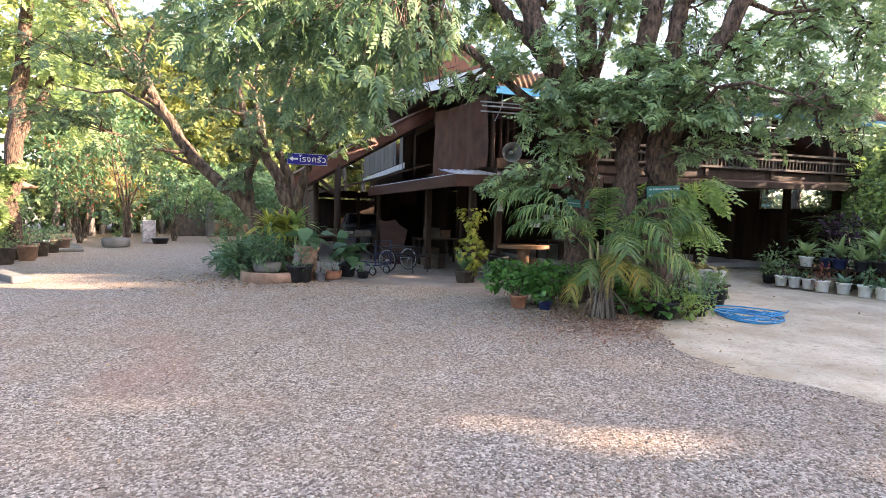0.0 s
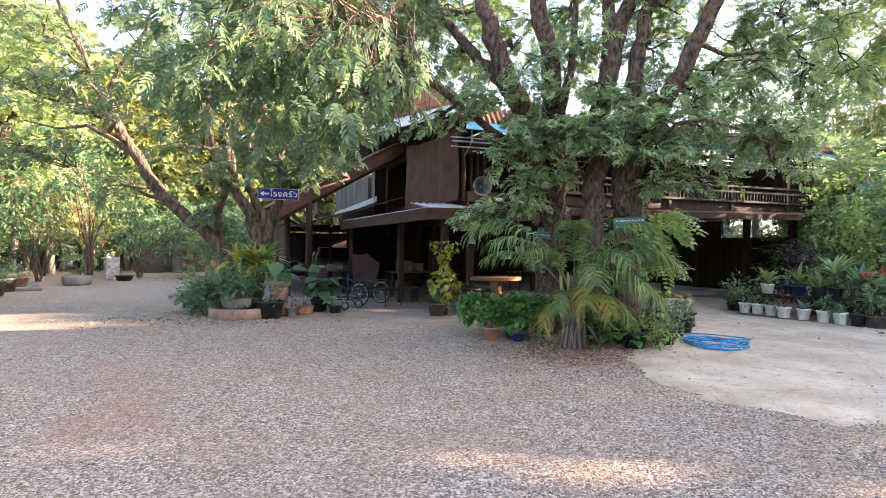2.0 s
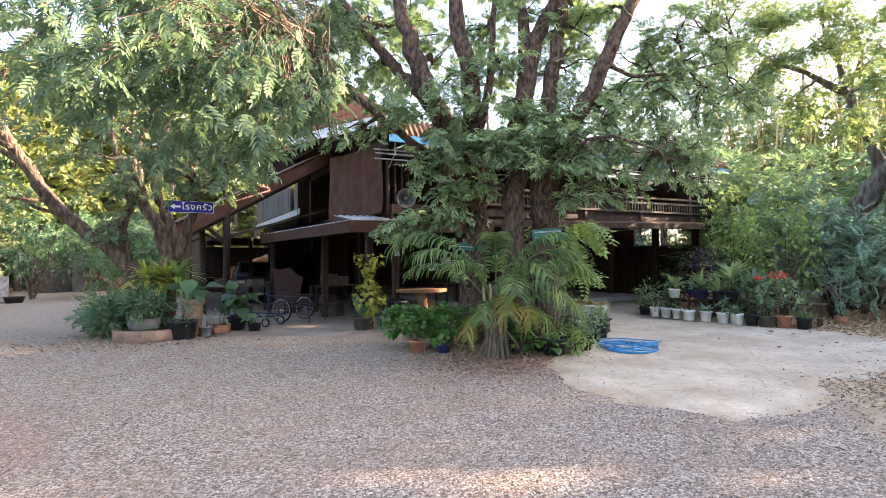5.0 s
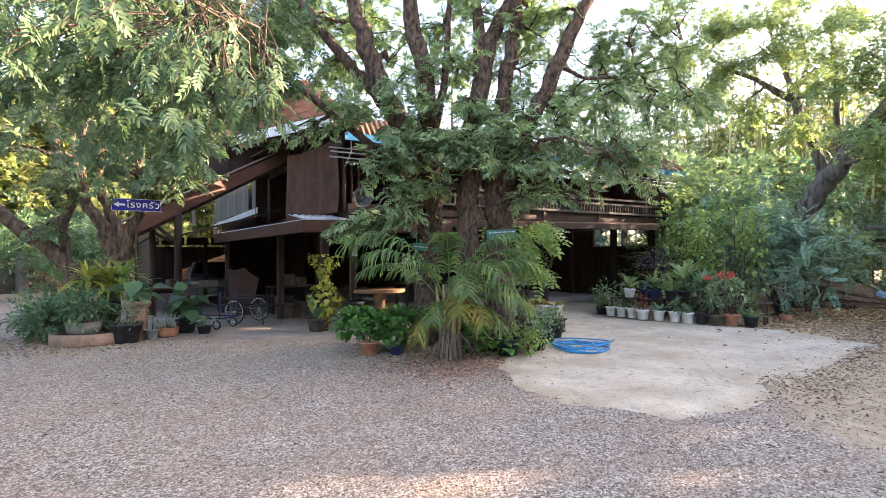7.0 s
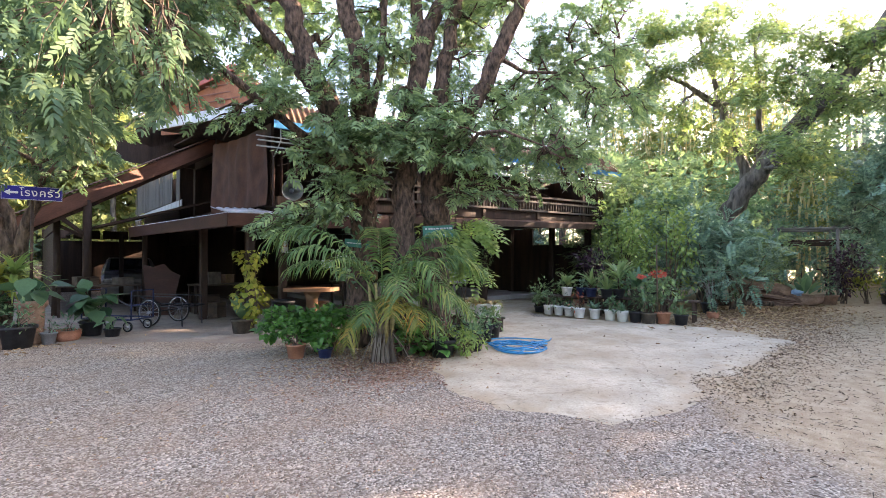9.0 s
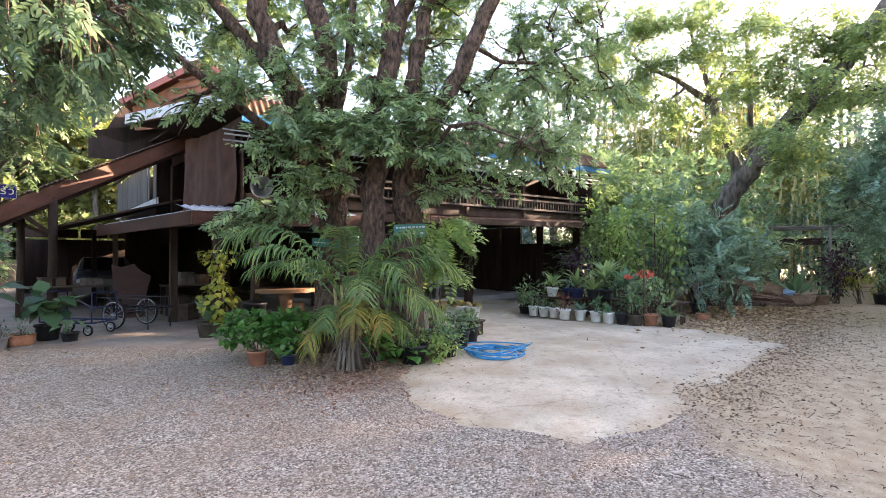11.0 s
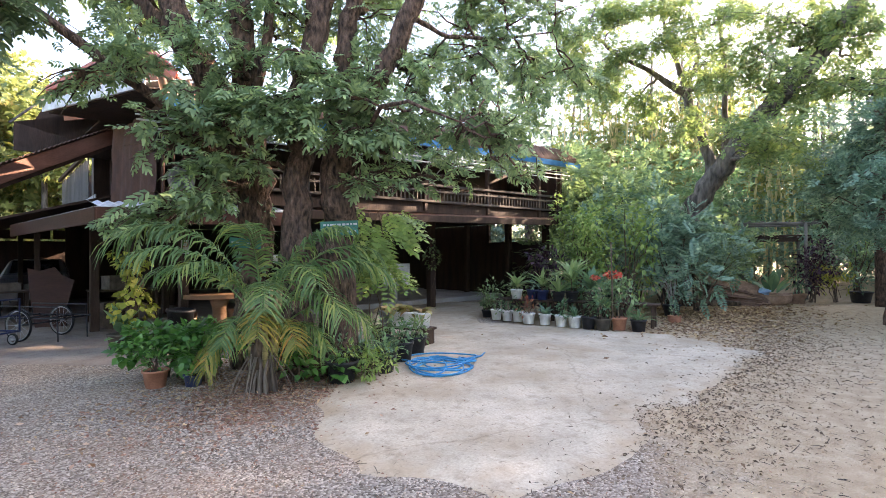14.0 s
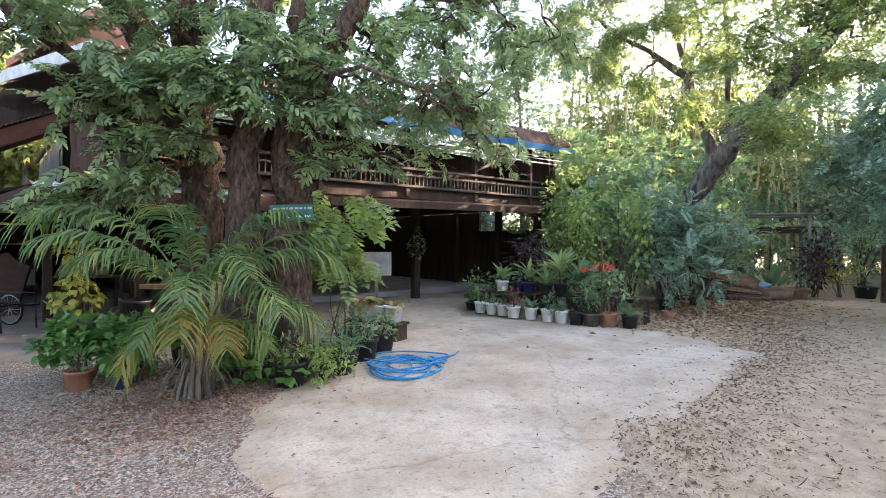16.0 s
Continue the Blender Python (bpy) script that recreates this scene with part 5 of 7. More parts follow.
for i, (x, y, r, h, n, s, tp_, mt) in enumerate((
        (14.8, 5.2, 0.7, 2.5, 1000, 0.135, LEAF4, M_LEAF_LIME), (15.0, 4.2, 0.8, 2.7, 1050, 0.145, LEAF4, M_LEAF_LIME), (15.0, 5.6, 0.5, 1.5, 400, 0.15, LEAF, M_LEAF_MID),
        (15.9, 5.6, 0.8, 2.9, 1050, 0.15, LEAF4, M_LEAF_LIME), (16.1, 3.4, 1.1, 2.6, 600, 0.32, SPRIG_BIG, M_LEAF_BLUE), (17.0, 4.5, 1.3, 3.1, 680, 0.34, SPRIG_BIG, M_LEAF_BLUE),
        (17.3, 3.0, 1.1, 2.3, 560, 0.32, SPRIG_BIG, M_LEAF_BLUE), (18.2, 5.6, 1.6, 4.2, 1300, 0.28, SPRIG_FAR, M_LEAF_MID), (18.6, 3.6, 1.2, 2.3, 1100, 0.22, SPRIG_BIG, M_LEAF_DARK),
        (21.6, 3.6, 1.4, 2.3, 900, 0.26, SPRIG_FAR, M_LEAF_MID), (23.5, 2.6, 1.2, 1.8, 800, 0.22, LEAF, M_LEAF_DARK), (24.5, 0.8, 1.2, 2.2, 900, 0.22, LEAF, M_LEAF_DARK),
        (26.0, -0.6, 1.4, 2.2, 900, 0.22, LEAF, M_LEAF_MID), (27.0, 3.5, 1.8, 3.6, 900, 0.3, SPRIG_FAR, M_LEAF_DARK), (23.0, -2.4, 1.3, 2.0, 900, 0.22, LEAF, M_LEAF_DARK),
        (27.5, -2.5, 1.8, 3.0, 900, 0.3, SPRIG_FAR, M_LEAF_BLUE), (21.0, 6.4, 1.8, 4.6, 1100, 0.3, SPRIG_FAR, M_LEAF_MID), (19.2, 7.2, 1.4, 3.8, 900, 0.26, SPRIG_FAR, M_LEAF_MID),
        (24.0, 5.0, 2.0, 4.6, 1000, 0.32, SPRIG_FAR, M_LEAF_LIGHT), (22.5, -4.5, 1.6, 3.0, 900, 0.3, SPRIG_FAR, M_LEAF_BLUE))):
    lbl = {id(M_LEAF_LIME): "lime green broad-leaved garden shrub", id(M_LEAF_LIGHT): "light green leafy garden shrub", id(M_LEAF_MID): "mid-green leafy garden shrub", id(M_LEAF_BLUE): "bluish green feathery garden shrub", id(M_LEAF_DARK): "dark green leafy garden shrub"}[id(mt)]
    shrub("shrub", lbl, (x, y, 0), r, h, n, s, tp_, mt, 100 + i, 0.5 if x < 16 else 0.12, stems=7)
shrub("croton_bush", "dark purple leafy garden bush", (21.9, 0.6, 0), 0.6, 1.7, 900, 0.16, LEAF, M_LEAF_PURPLE, 140)
shrub("croton_bush", "variegated yellow-green garden bush", (22.3, 0.0, 0), 0.45, 1.0, 420, 0.15, LEAF, M_LEAF_YELLOW, 141)
shrub("croton_bush", "dark purple leafy garden bush", (13.75, 5.6, 0), 0.4, 1.5, 420, 0.16, LEAF, M_LEAF_PURPLE, 142)
# along the drive
for i, (x, y, r, h, n, s, tp_, mt) in enumerate(((-0.6, 23.6, 1.9, 5.0, 3600, 0.2, LEAF, M_LEAF_DEEP), (-2.2, 25.2, 1.6, 3.8, 2400, 0.2, LEAF, M_LEAF_DEEP), (1.2, 26.5, 1.6, 3.6, 1600, 0.2, LEAF, M_LEAF_DEEP),
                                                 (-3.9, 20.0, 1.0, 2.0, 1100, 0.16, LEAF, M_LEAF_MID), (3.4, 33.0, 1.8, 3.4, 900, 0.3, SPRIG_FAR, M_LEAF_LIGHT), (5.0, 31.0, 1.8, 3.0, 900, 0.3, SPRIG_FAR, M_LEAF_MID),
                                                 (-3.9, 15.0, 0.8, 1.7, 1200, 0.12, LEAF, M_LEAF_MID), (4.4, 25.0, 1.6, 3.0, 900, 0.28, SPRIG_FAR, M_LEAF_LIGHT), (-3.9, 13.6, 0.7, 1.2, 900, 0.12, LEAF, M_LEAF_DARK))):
    shrub("shrub", "leafy green shrub beside the gravel drive", (x, y, 0), r, h, n, s, tp_, mt, 160 + i, stems=6)
shrub("flowering_shrub", "shrub with orange and red flowers in sun", (-2.4, 29.5, 0), 1.6, 4.4, 700, 0.2, LEAF, M_LEAF_RED, 180)
shrub("flowering_shrub", "shrub with orange and red flowers in sun", (-0.6, 30.5, 0), 1.2, 4.2, 500, 0.2, LEAF, M_LEAF_RED, 181)


# ---- pots and plants ----
M_LEAF_PALE = leafy("pale_strap_leaf", (0.22, 0.32, 0.14), (0.33, 0.43, 0.19), (0.46, 0.50, 0.28), 0.38)
BROADSTRAP = blade(1.0, 0.17, 0.9, 5, 0.25, peak=0.45)
DROOP = blade(1.0, 0.42, 1.9, 6, 0.15, peak=0.4)
M_PALEBARK = material("pale_grey_bark", (0.20, 0.19, 0.17), (0.38, 0.36, 0.33), 0.9, 8, 0.4, 20)

def pot_mesh(r, h, style="bucket"):
    if style == "bucket":
        prof = [(r * 0.74, 0), (r * 0.78, 0.004), (r * 0.97, h * 0.86), (r * 1.06, h * 0.87), (r * 1.08, h * 0.99), (r * 1.05, h), (r * 0.97, h * 0.99), (r * 0.92, h * 0.88)]
    elif style == "urn":
        prof = [(r * 0.8, 0), (r * 0.82, h * 0.04), (r * 0.9, h * 0.5), (r * 0.92, h * 0.78), (r * 0.86, h * 0.8), (r * 1.1, h * 0.86), (r * 1.15, h * 0.93), (r * 1.1, h), (r * 0.96, h), (r * 0.9, h * 0.9)]
    else:
        prof = [(r * 0.7, 0), (r * 0.95, h * 0.3), (r * 1.02, h * 0.7), (r * 1.0, h * 0.92), (r * 1.06, h * 0.95), (r * 1.05, h), (r * 0.93, h), (r * 0.9, h * 0.9)]
    return Mesh().lathe(prof, 22)


def upward(n, rng, lo, hi):
    """Directions spread all round, rising lo to hi degrees."""
    a, e = rng.uniform(0, 2 * math.pi, n), np.radians(rng.uniform(lo, hi, n))
    return np.stack([np.cos(a) * np.cos(e), np.sin(a) * np.cos(e), np.sin(e)], 1)


def potted(at, r, h, style, pot_mat, plant, leaf_mat, size, n, seed, label, group="", turn=0, name="potted_plant", tall=0.5):
    """A pot with soil and its plant."""
    rng = np.random.RandomState(seed)
    random.seed(seed)
    ob = thing(name, pose(*at, 0, 0, turn), label, "plant", group)
    part("pot", pot_mesh(r, h, style), pot_mat, ob)
    part("soil", Mesh().lathe([(r * 0.9, h * 0.86), (r * 0.6, h * 0.9), (0.01, h * 0.91)], 14), M_SOIL, ob)
    top = h * 0.9
    if plant == "upright":
        D = upward(n, rng, 40, 82)
        P = np.array([0, 0, top]) + D * np.array([0.3, 0.3, 0.05]) * r
        part("foliage", scatter("foliage", blade(1.0, 0.36, 0.5, 5, 0.2, 0.1, 0.5), P, D, size * rng.uniform(0.6, 1.0, n), leaf_mat, True, 0.15, rng), leaf_mat, ob)
    elif plant == "rosette" or plant == "strap":
        D = upward(n, rng, 15, 80)
        P = np.array([0, 0, top]) + D * np.array([0.25, 0.25, 0.05]) * r
        tmpl = STRAP if plant == "strap" else DROOP if leaf_mat is M_LEAF_PINK else LEAF4
        part("foliage", scatter("foliage", tmpl, P, D, size * rng.uniform(0.6, 1.1, n), leaf_mat, True, 0.1, rng), leaf_mat, ob)
    elif plant == "cane":
        wood = Mesh()
        P, D = [], []
        for k in range(3):
            x, y, hh = random.uniform(-0.4, 0.4) * r, random.uniform(-0.4, 0.4) * r, tall * random.uniform(0.5, 1.0)
            wood.tube([(x, y, top - 0.03), (x * 1.4, y * 1.4, top + hh)], [0.014, 0.01], 6)
            d = upward(n // 3, rng, 22, 84)
            P.append(np.array([x * 1.4, y * 1.4, top + hh]) - np.array([0, 0, 1.0]) * rng.uniform(0, 0.12, (n // 3, 1)) + d * 0.01)
            D.append(d)
        P, D = np.concatenate(P), np.concatenate(D)
        part("stem", wood, M_BARKL, ob)
        part("foliage", scatter("foliage", BROADSTRAP, P, D, size * rng.uniform(0.7, 1.1, len(P)), leaf_mat, True, 0.1, rng), leaf_mat, ob)
    elif plant == "crown":
        # one short stem with a single fountain of broad leaves
        d = upward(n, rng, 34, 84)
        P = np.array([0, 0, top + tall]) - np.array([0, 0, 1.0]) * rng.uniform(0, 0.1, (n, 1)) + d * 0.012
        part("stem", Mesh().tube([(0, 0, top - 0.03), (0.02, 0, top + tall)], [0.017, 0.013], 7), M_BARKL, ob)
        part("foliage", scatter("foliage", BROADSTRAP, P, d, size * rng.uniform(0.95, 1.35, n), leaf_mat, True, 0.1, rng), leaf_mat, ob)
    elif plant == "bare":
        wood = Mesh()
        P, D = [], []
        for k in range(4):
            d = upward(1, rng, 40, 85)[0]
            q = Vector((0, 0, top)) + Vector(d) * tall * random.uniform(0.35, 0.55)
            branch(wood, (0, 0, top - 0.03), q, 0.02, 0.014, 0.05, 4, 0.2, 6)
            for j in range(3):
                e = q + Vector(upward(1, rng, 20, 85)[0]) * tall * random.uniform(0.25, 0.5)
                branch(wood, q, e, 0.012, 0.007, 0.08, 4, 0.2, 5)
                d2 = upward(n, rng, -10, 70)
                P.append(np.array(tuple(e)) + d2 * 0.01)
                D.append(d2)
        P, D = np.concatenate(P), np.concatenate(D)
        part("stem", wood, M_PALEBARK, ob)
        part("foliage", scatter("foliage", LEAF, P, D, size * rng.uniform(0.6, 1.1, len(P)), leaf_mat, True, 0.2, rng), leaf_mat, ob)
    elif plant == "stalked":
        wood = Mesh()
        P, D = [], []
        for k in range(n):
            d = upward(1, rng, 45, 82)[0]
            e = np.array([0, 0, top]) + d * tall * random.uniform(0.5, 1.0)
            wood.tube([(0, 0, top - 0.02), tuple(np.array([0, 0, top]) + d * tall * 0.3 + np.array([0, 0, 0.03])), tuple(e)], [0.009, 0.007, 0.004], 5)
            P.append(e)
            D.append((d[0], d[1], -0.15 + random.uniform(-0.2, 0.5)))
        part("stem", wood, leaf_mat, ob)
        part("foliage", scatter("foliage", ROUND, np.array(P), np.array(D), size * rng.uniform(0.7, 1.15, n), leaf_mat, True, 0.2, rng), leaf_mat, ob)
    else:
        wood = Mesh()
        hubs = []
        for k in range(6):
            d = upward(1, rng, 30, 85)[0]
            e = Vector((0, 0, top)) + Vector(d) * tall * random.uniform(0.5, 1.0)
            branch(wood, (0, 0, top - 0.03), e, 0.007, 0.003, 0.05, 4, 0.1, 4)
            hubs.append(tuple(e))
        hubs = np.array(hubs)
        q = unit(rng.normal(0, 1, (n, 3)))
        P = hubs[rng.randint(0, 6, n)] * rng.uniform(0.55, 1.0, (n, 1)) + np.array([0, 0, top * 0.3]) + q * rng.uniform(0.2, 1, (n, 1)) * max(r, tall * 0.3)
        P[:, 2] = np.maximum(P[:, 2], top * 0.55)
        part("stem", wood, M_BARKL, ob)
        part("foliage", scatter("foliage", LEAF, P, q + np.array([0, 0, 0.2]), size * rng.uniform(0.6, 1.2, n), leaf_mat, True, 0.3, rng), leaf_mat, ob)
    return ob


# row of white pots on the concrete pad, darker pots at its end
# several light leaf colours here make up for dim light on the row
row = ((12.67, 6.39, 0.13, "bushy", M_LEAF_MID, 0.09, 90), (12.64, 6.09, 0.125, "bushy", M_LEAF_LIGHT, 0.08, 80), (12.60, 5.79, 0.125, "strap", M_LEAF_LIGHT, 0.3, 26),
       (12.45, 5.45, 0.14, "bushy", M_LEAF_RED, 0.1, 70), (12.50, 5.08, 0.13, "rosette", M_LEAF_BLUE, 0.26, 16), (12.43, 4.68, 0.13, "bushy", M_LEAF_LIGHT, 0.09, 90), (12.42, 4.38, 0.14, "strap", M_LEAF_LIGHT, 0.38, 34))
for i, (x, y, r, kind_, lm, s, n) in enumerate(row):
    potted((x, y, 0.03), r, 0.24, "bucket", M_WHITE, kind_, lm, s, n, 200 + i, "white plastic pot with a small green garden plant", "row of white pots", i * 50, tall=0.3)
potted((13.0, 6.85, 0.03), 0.13, 0.17, "bucket", M_BLACK, "bushy", M_LEAF_MID, 0.1, 90, 210, "small black plastic pot with a leafy plant", tall=0.3)
potted((12.4, 4.08, 0.03), 0.14, 0.25, "bucket", M_BLACK, "bushy", M_LEAF_LIGHT, 0.1, 80, 211, "black plastic pot with a dark leafy plant", tall=0.4)
potted((12.42, 3.8, 0.03), 0.165, 0.24, "bucket", M_DARKCLAY, "cane", M_LEAF_MID, 0.35, 36, 212, "dark clay pot with a cane plant", tall=0.4)
potted((12.62, 3.55, 0.03), 0.165, 0.25, "bucket", M_TERRA, "bushy", M_LEAF_LIGHT, 0.12, 100, 213, "terracotta-red pot with a tall leafy plant", tall=0.7)
potted((12.82, 3.22, 0.0), 0.15, 0.24, "bucket", M_BLACK, "strap", M_LEAF_MID, 0.45, 30, 214, "black pot with arching strap leaves")
potted((15.72, 3.26, 0.0), 0.2, 0.3, "bucket", M_BLACK, "bare", M_LEAF_LIGHT, 0.12, 4, 215, "black pot with a nearly bare pale-branched shrub", tall=1.3)
potted((14.6, 2.95, 0.0), 0.14, 0.16, "bowl", M_TERRA, "bushy", M_LEAF_MID, 0.08, 40, 216, "small terracotta bowl with a low plant", tall=0.2)
# bench tiers behind the row
for i, (x, y, z, L) in enumerate(((13.25, 5.3, 0.5, 2.7), (13.5, 3.75, 0.5, 1.5))):
    bench = thing("plant_bench", pose(x, y, 0, 0, 0, 96), "low dark weathered timber bench carrying potted plants", "bench")
    part("top", Mesh().box(0, 0, z - 0.02, L, 0.42, 0.04, bevel=0.006), M_WOOD, bench)
    for a in (-L / 2 + 0.12, 0, L / 2 - 0.12):
        for b in (-0.15, 0.15):
            part("leg", Mesh().box(a, b, (z - 0.04) / 2, 0.06, 0.06, z - 0.04), M_WOOD, bench)
tier = ((13.08, 6.08, "crown", M_LEAF_PALE, 0.42, 18, M_WHITE, 0.12), (13.2, 5.72, "bushy", M_LEAF_BLUE, 0.10, 60, M_BLUESTEEL, 0.2), (13.08, 5.42, "crown", M_LEAF_PALE, 0.40, 18, M_BLUESTEEL, 0.16),
        (12.98, 4.98, "crown", M_LEAF_PALE, 0.44, 22, M_BLACK, 0.05), (13.1, 4.72, "crown", M_LEAF_PALE, 0.52, 24, M_BLACK, 0.3), (13.12, 4.3, "crown", M_LEAF_LIGHT, 0.50, 22, M_DARKCLAY, 0.14), (13.4, 3.95, "strap", M_LEAF_LIGHT, 0.5, 30, M_BLACK, 0.2))
for i, (x, y, kind_, lm, s, n, pm, t_) in enumerate(tier):
    potted((x, y, 0.5), 0.14, 0.22, "bucket", pm, kind_, lm, s, n, 230 + i, "potted long-leaved garden plant on the low bench", "plants on the bench", i * 40, tall=t_)
for i, (x, y, s, lm, t_) in enumerate(((13.3, 6.95, 0.12, M_LEAF_MID, 0.55), (13.85, 6.5, 0.14, M_LEAF_MID, 0.7), (14.05, 5.5, 0.2, M_LEAF_LIGHT, 0.9), (14.15, 4.7, 0.2, M_LEAF_LIGHT, 1.0))):
    potted((x, y, 0.0), 0.18, 0.3, "bucket", M_DARKCLAY, "bushy", lm, s, 230, 250 + i, "dark clay pot with a bushy leafy plant", tall=t_)
# red-flowered plant
fl = shrub("flowering_plant", "leafy plant with a red flower head beside the pots", (12.92, 3.72, 0), 0.4, 1.05, 360, 0.14, LEAF, M_LEAF_MID, 260, category="plant")
rf = np.random.RandomState(7)
for c, k in (((-0.3, -0.06, 1.12), 64), ((-0.3, 0.3, 1.06), 30)):
    q = unit(rf.normal(0, 1, (k, 3)))
    part("flower", scatter("flower", TUFT, np.array(c) + q * np.array([0.15, 0.17, 0.07]) * (k / 64), rf.normal(0, 1, (k, 3)), rf.uniform(0.03, 0.055, k), M_FLOWER), M_FLOWER, fl, "red flower head")
stake = thing("garden_stake", pose(12.5, 3.64, 0.03), "thin upright wooden garden stake among the plants", "stake")
part("pole", Mesh().tube([(0, 0, 0), (0.02, 0, 0.9), (0, 0.01, 1.75)], [0.018, 0.016, 0.014], 7), M_BARKL, stake)

# pots round the shade tree
potted((5.15, 6.6, 0.0), 0.14, 0.21, "bucket", M_TERRA, "bushy", M_LEAF_GLOSSY, 0.09, 70, 270, "brown clay pot with trailing heart-shaped leaves", tall=0.25)
shrub("ground_cover", "low mass of glossy green heart-shaped leaves", (5.65, 6.4, 0), 0.42, 0.66, 1000, 0.1, ROUND, M_LEAF_GLOSSY, 271, 0.05, category="plant")
shrub("ground_cover", "low mass of glossy green heart-shaped leaves", (5.42, 7.0, 0), 0.42, 0.62, 900, 0.1, ROUND, M_LEAF_GLOSSY, 272, 0.05, category="plant")
shrub("ground_cover", "low mass of dark green leaves under the tree", (6.3, 5.4, 0), 0.5, 0.5, 340, 0.12, ROUND, M_LEAF_GLOSSY, 273, 0.05, category="plant")
potted((5.45, 6.3, 0.0), 0.11, 0.14, "bucket", M_BLUESTEEL, "rosette", M_LEAF_MID, 0.16, 10, 274, "small blue-grey pot with green leaves")
for i, (x, y, r, h, lm, kind_, s, n, t_) in enumerate(((6.6, 4.97, 0.19, 0.27, M_LEAF_LIGHT, "bushy", 0.08, 110, 0.22), (7.22, 4.86, 0.16, 0.25, M_LEAF_LIGHT, "bushy", 0.09, 160, 0.25), (7.55, 5.1, 0.15, 0.26, M_LEAF_LIGHT, "strap", 0.3, 60, 0.3),
                                                      (7.92, 5.16, 0.17, 0.3, M_LEAF_LIGHT, "bushy", 0.1, 200, 0.28), (8.42, 5.32, 0.17, 0.3, M_LEAF_MID, "bushy", 0.1, 150, 0.25), (7.3, 5.45, 0.16, 0.3, M_LEAF_BLUE, "strap", 0.4, 36, 0.3), (8.1, 5.7, 0.16, 0.3, M_LEAF_MID, "bushy", 0.1, 190, 0.35))):
    potted((x, y, 0.0), r, h, "bucket", M_BLACK, kind_, lm, s, n, 280 + i, "black plastic pot with a leafy plant by the tree", "black pots by the tree", i * 70, tall=t_)
shrub("trailing_plant", "pale green trailing plant spilling onto the concrete", (6.95, 4.8, 0), 0.3, 0.42, 520, 0.085, LEAF, M_LEAF_LIME, 290, 0.02, category="plant")
bench = thing("pot_stand", pose(9.1, 6.12, 0, 0, 0, -82), "low dark stand carrying white pots by the tree", "stand")
part("top", Mesh().box(0, 0, 0.29, 1.1, 0.34, 0.04, bevel=0.006), M_WOOD, bench)
for a in (-0.45, 0.45):
    part("leg", Mesh().box(a, 0, 0.135, 0.12, 0.3, 0.27), M_WOOD, bench)
for i, d in enumerate((-0.42, -0.14, 0.14, 0.42)):
    potted((9.1 + d * 0.14, 6.12 - d * 0.85, 0.31), 0.145, 0.26, "bucket", M_WHITE if i else M_HORN, "rosette", M_LEAF_PINK, 0.34, 13, 300 + i, "white pot with pale pinkish drooping leaves", "white pots on the stand", i * 60)

# feather palm in front of the shade tree
palm = thing("feather_palm", pose(5.78, 5.42, 0), "bushy feather palm with yellowing lower fronds and fibrous base", "palm")
random.seed(77)
fib = Mesh()
for k in range(46):
    a, r = random.uniform(0, 6.28), random.uniform(0.02, 0.15)
    h = random.uniform(0.25, 0.5)
    fib.tube([(math.cos(a) * r * 1.35, math.sin(a) * r * 1.35, 0), (math.cos(a) * r, math.sin(a) * r, h * 0.6), (math.cos(a + 0.2) * r * 1.1, math.sin(a + 0.2) * r * 1.1, h)], [0.03, 0.022, 0.008], 5)
part("fibrous_base", fib, M_FIBRE, palm, "grey fibrous dead leaf bases")
part("trunk", Mesh().tube([(0, 0, 0), (0.05, 0.05, 0.5), (0.12, 0.12, 1.05)], [0.16, 0.13, 0.08], 12, rough=0.2), M_BARKL, palm)


def frond(az, rise, length, mat, seed, origin=(0.1, 0.1, 0.9), droop=1.5):
    """One arching palm leaf: bare stalk, then two open rows of narrow hanging leaflets."""
    rnd = random.Random(seed)
    m = Mesh()
    p, a, pts = Vector(origin), rise, []
    steps = 18
    for i in range(steps + 1):
        pts.append(p.copy())
        t = i / steps
        a = rise - droop * t ** 1.7
        p = p + Vector((math.cos(az) * math.cos(a), math.sin(az) * math.cos(a), math.sin(a))) * (length / steps)
    m.tube(pts, [0.014 * (1 - 0.85 * i / steps) for i in range(steps + 1)], 5, cap=False)
    side = Vector((-math.sin(az), math.cos(az), 0))
    n = 40
    for i in range(n):
        t = 0.3 + 0.69 * i / n
        k = min(int(t * steps), steps - 1)
        q = pts[k].lerp(pts[k + 1], t * steps - k)
        along = (pts[k + 1] - pts[k]).normalized()
        up = side.cross(along)
        for s in (-1, 1):
            L = length * 0.25 * (math.sin(math.pi * (0.1 + 0.78 * (t - 0.3) / 0.7)) ** 0.6) * rnd.uniform(0.8, 1.1)
            d = (side * s * 0.72 + along * (0.55 + rnd.uniform(-0.18, 0.2)) - up * rnd.uniform(-0.12, 0.3)).normalized()
            sag = rnd.uniform(0.4, 0.95)
            w = along * 0.0125
            q1 = q + d * L * 0.38 + Vector((0, 0, -0.06 * sag * L))
            q2 = q + d * L * 0.74 + Vector((0, 0, -0.38 * sag * L))
            q3 = q + d * L * 0.95 + Vector((0, 0, -0.95 * sag * L))
            b = len(m.v)
            m.v += [tuple(q - w * 0.45), tuple(q + w * 0.45), tuple(q1 + w), tuple(q1 - w), tuple(q2 + w * 0.8), tuple(q2 - w * 0.8), tuple(q3)]
            m.f += [(b, b + 1, b + 2, b + 3), (b + 3, b + 2, b + 4, b + 5), (b + 5, b + 4, b + 6)]
    return part("frond", m, mat, palm)


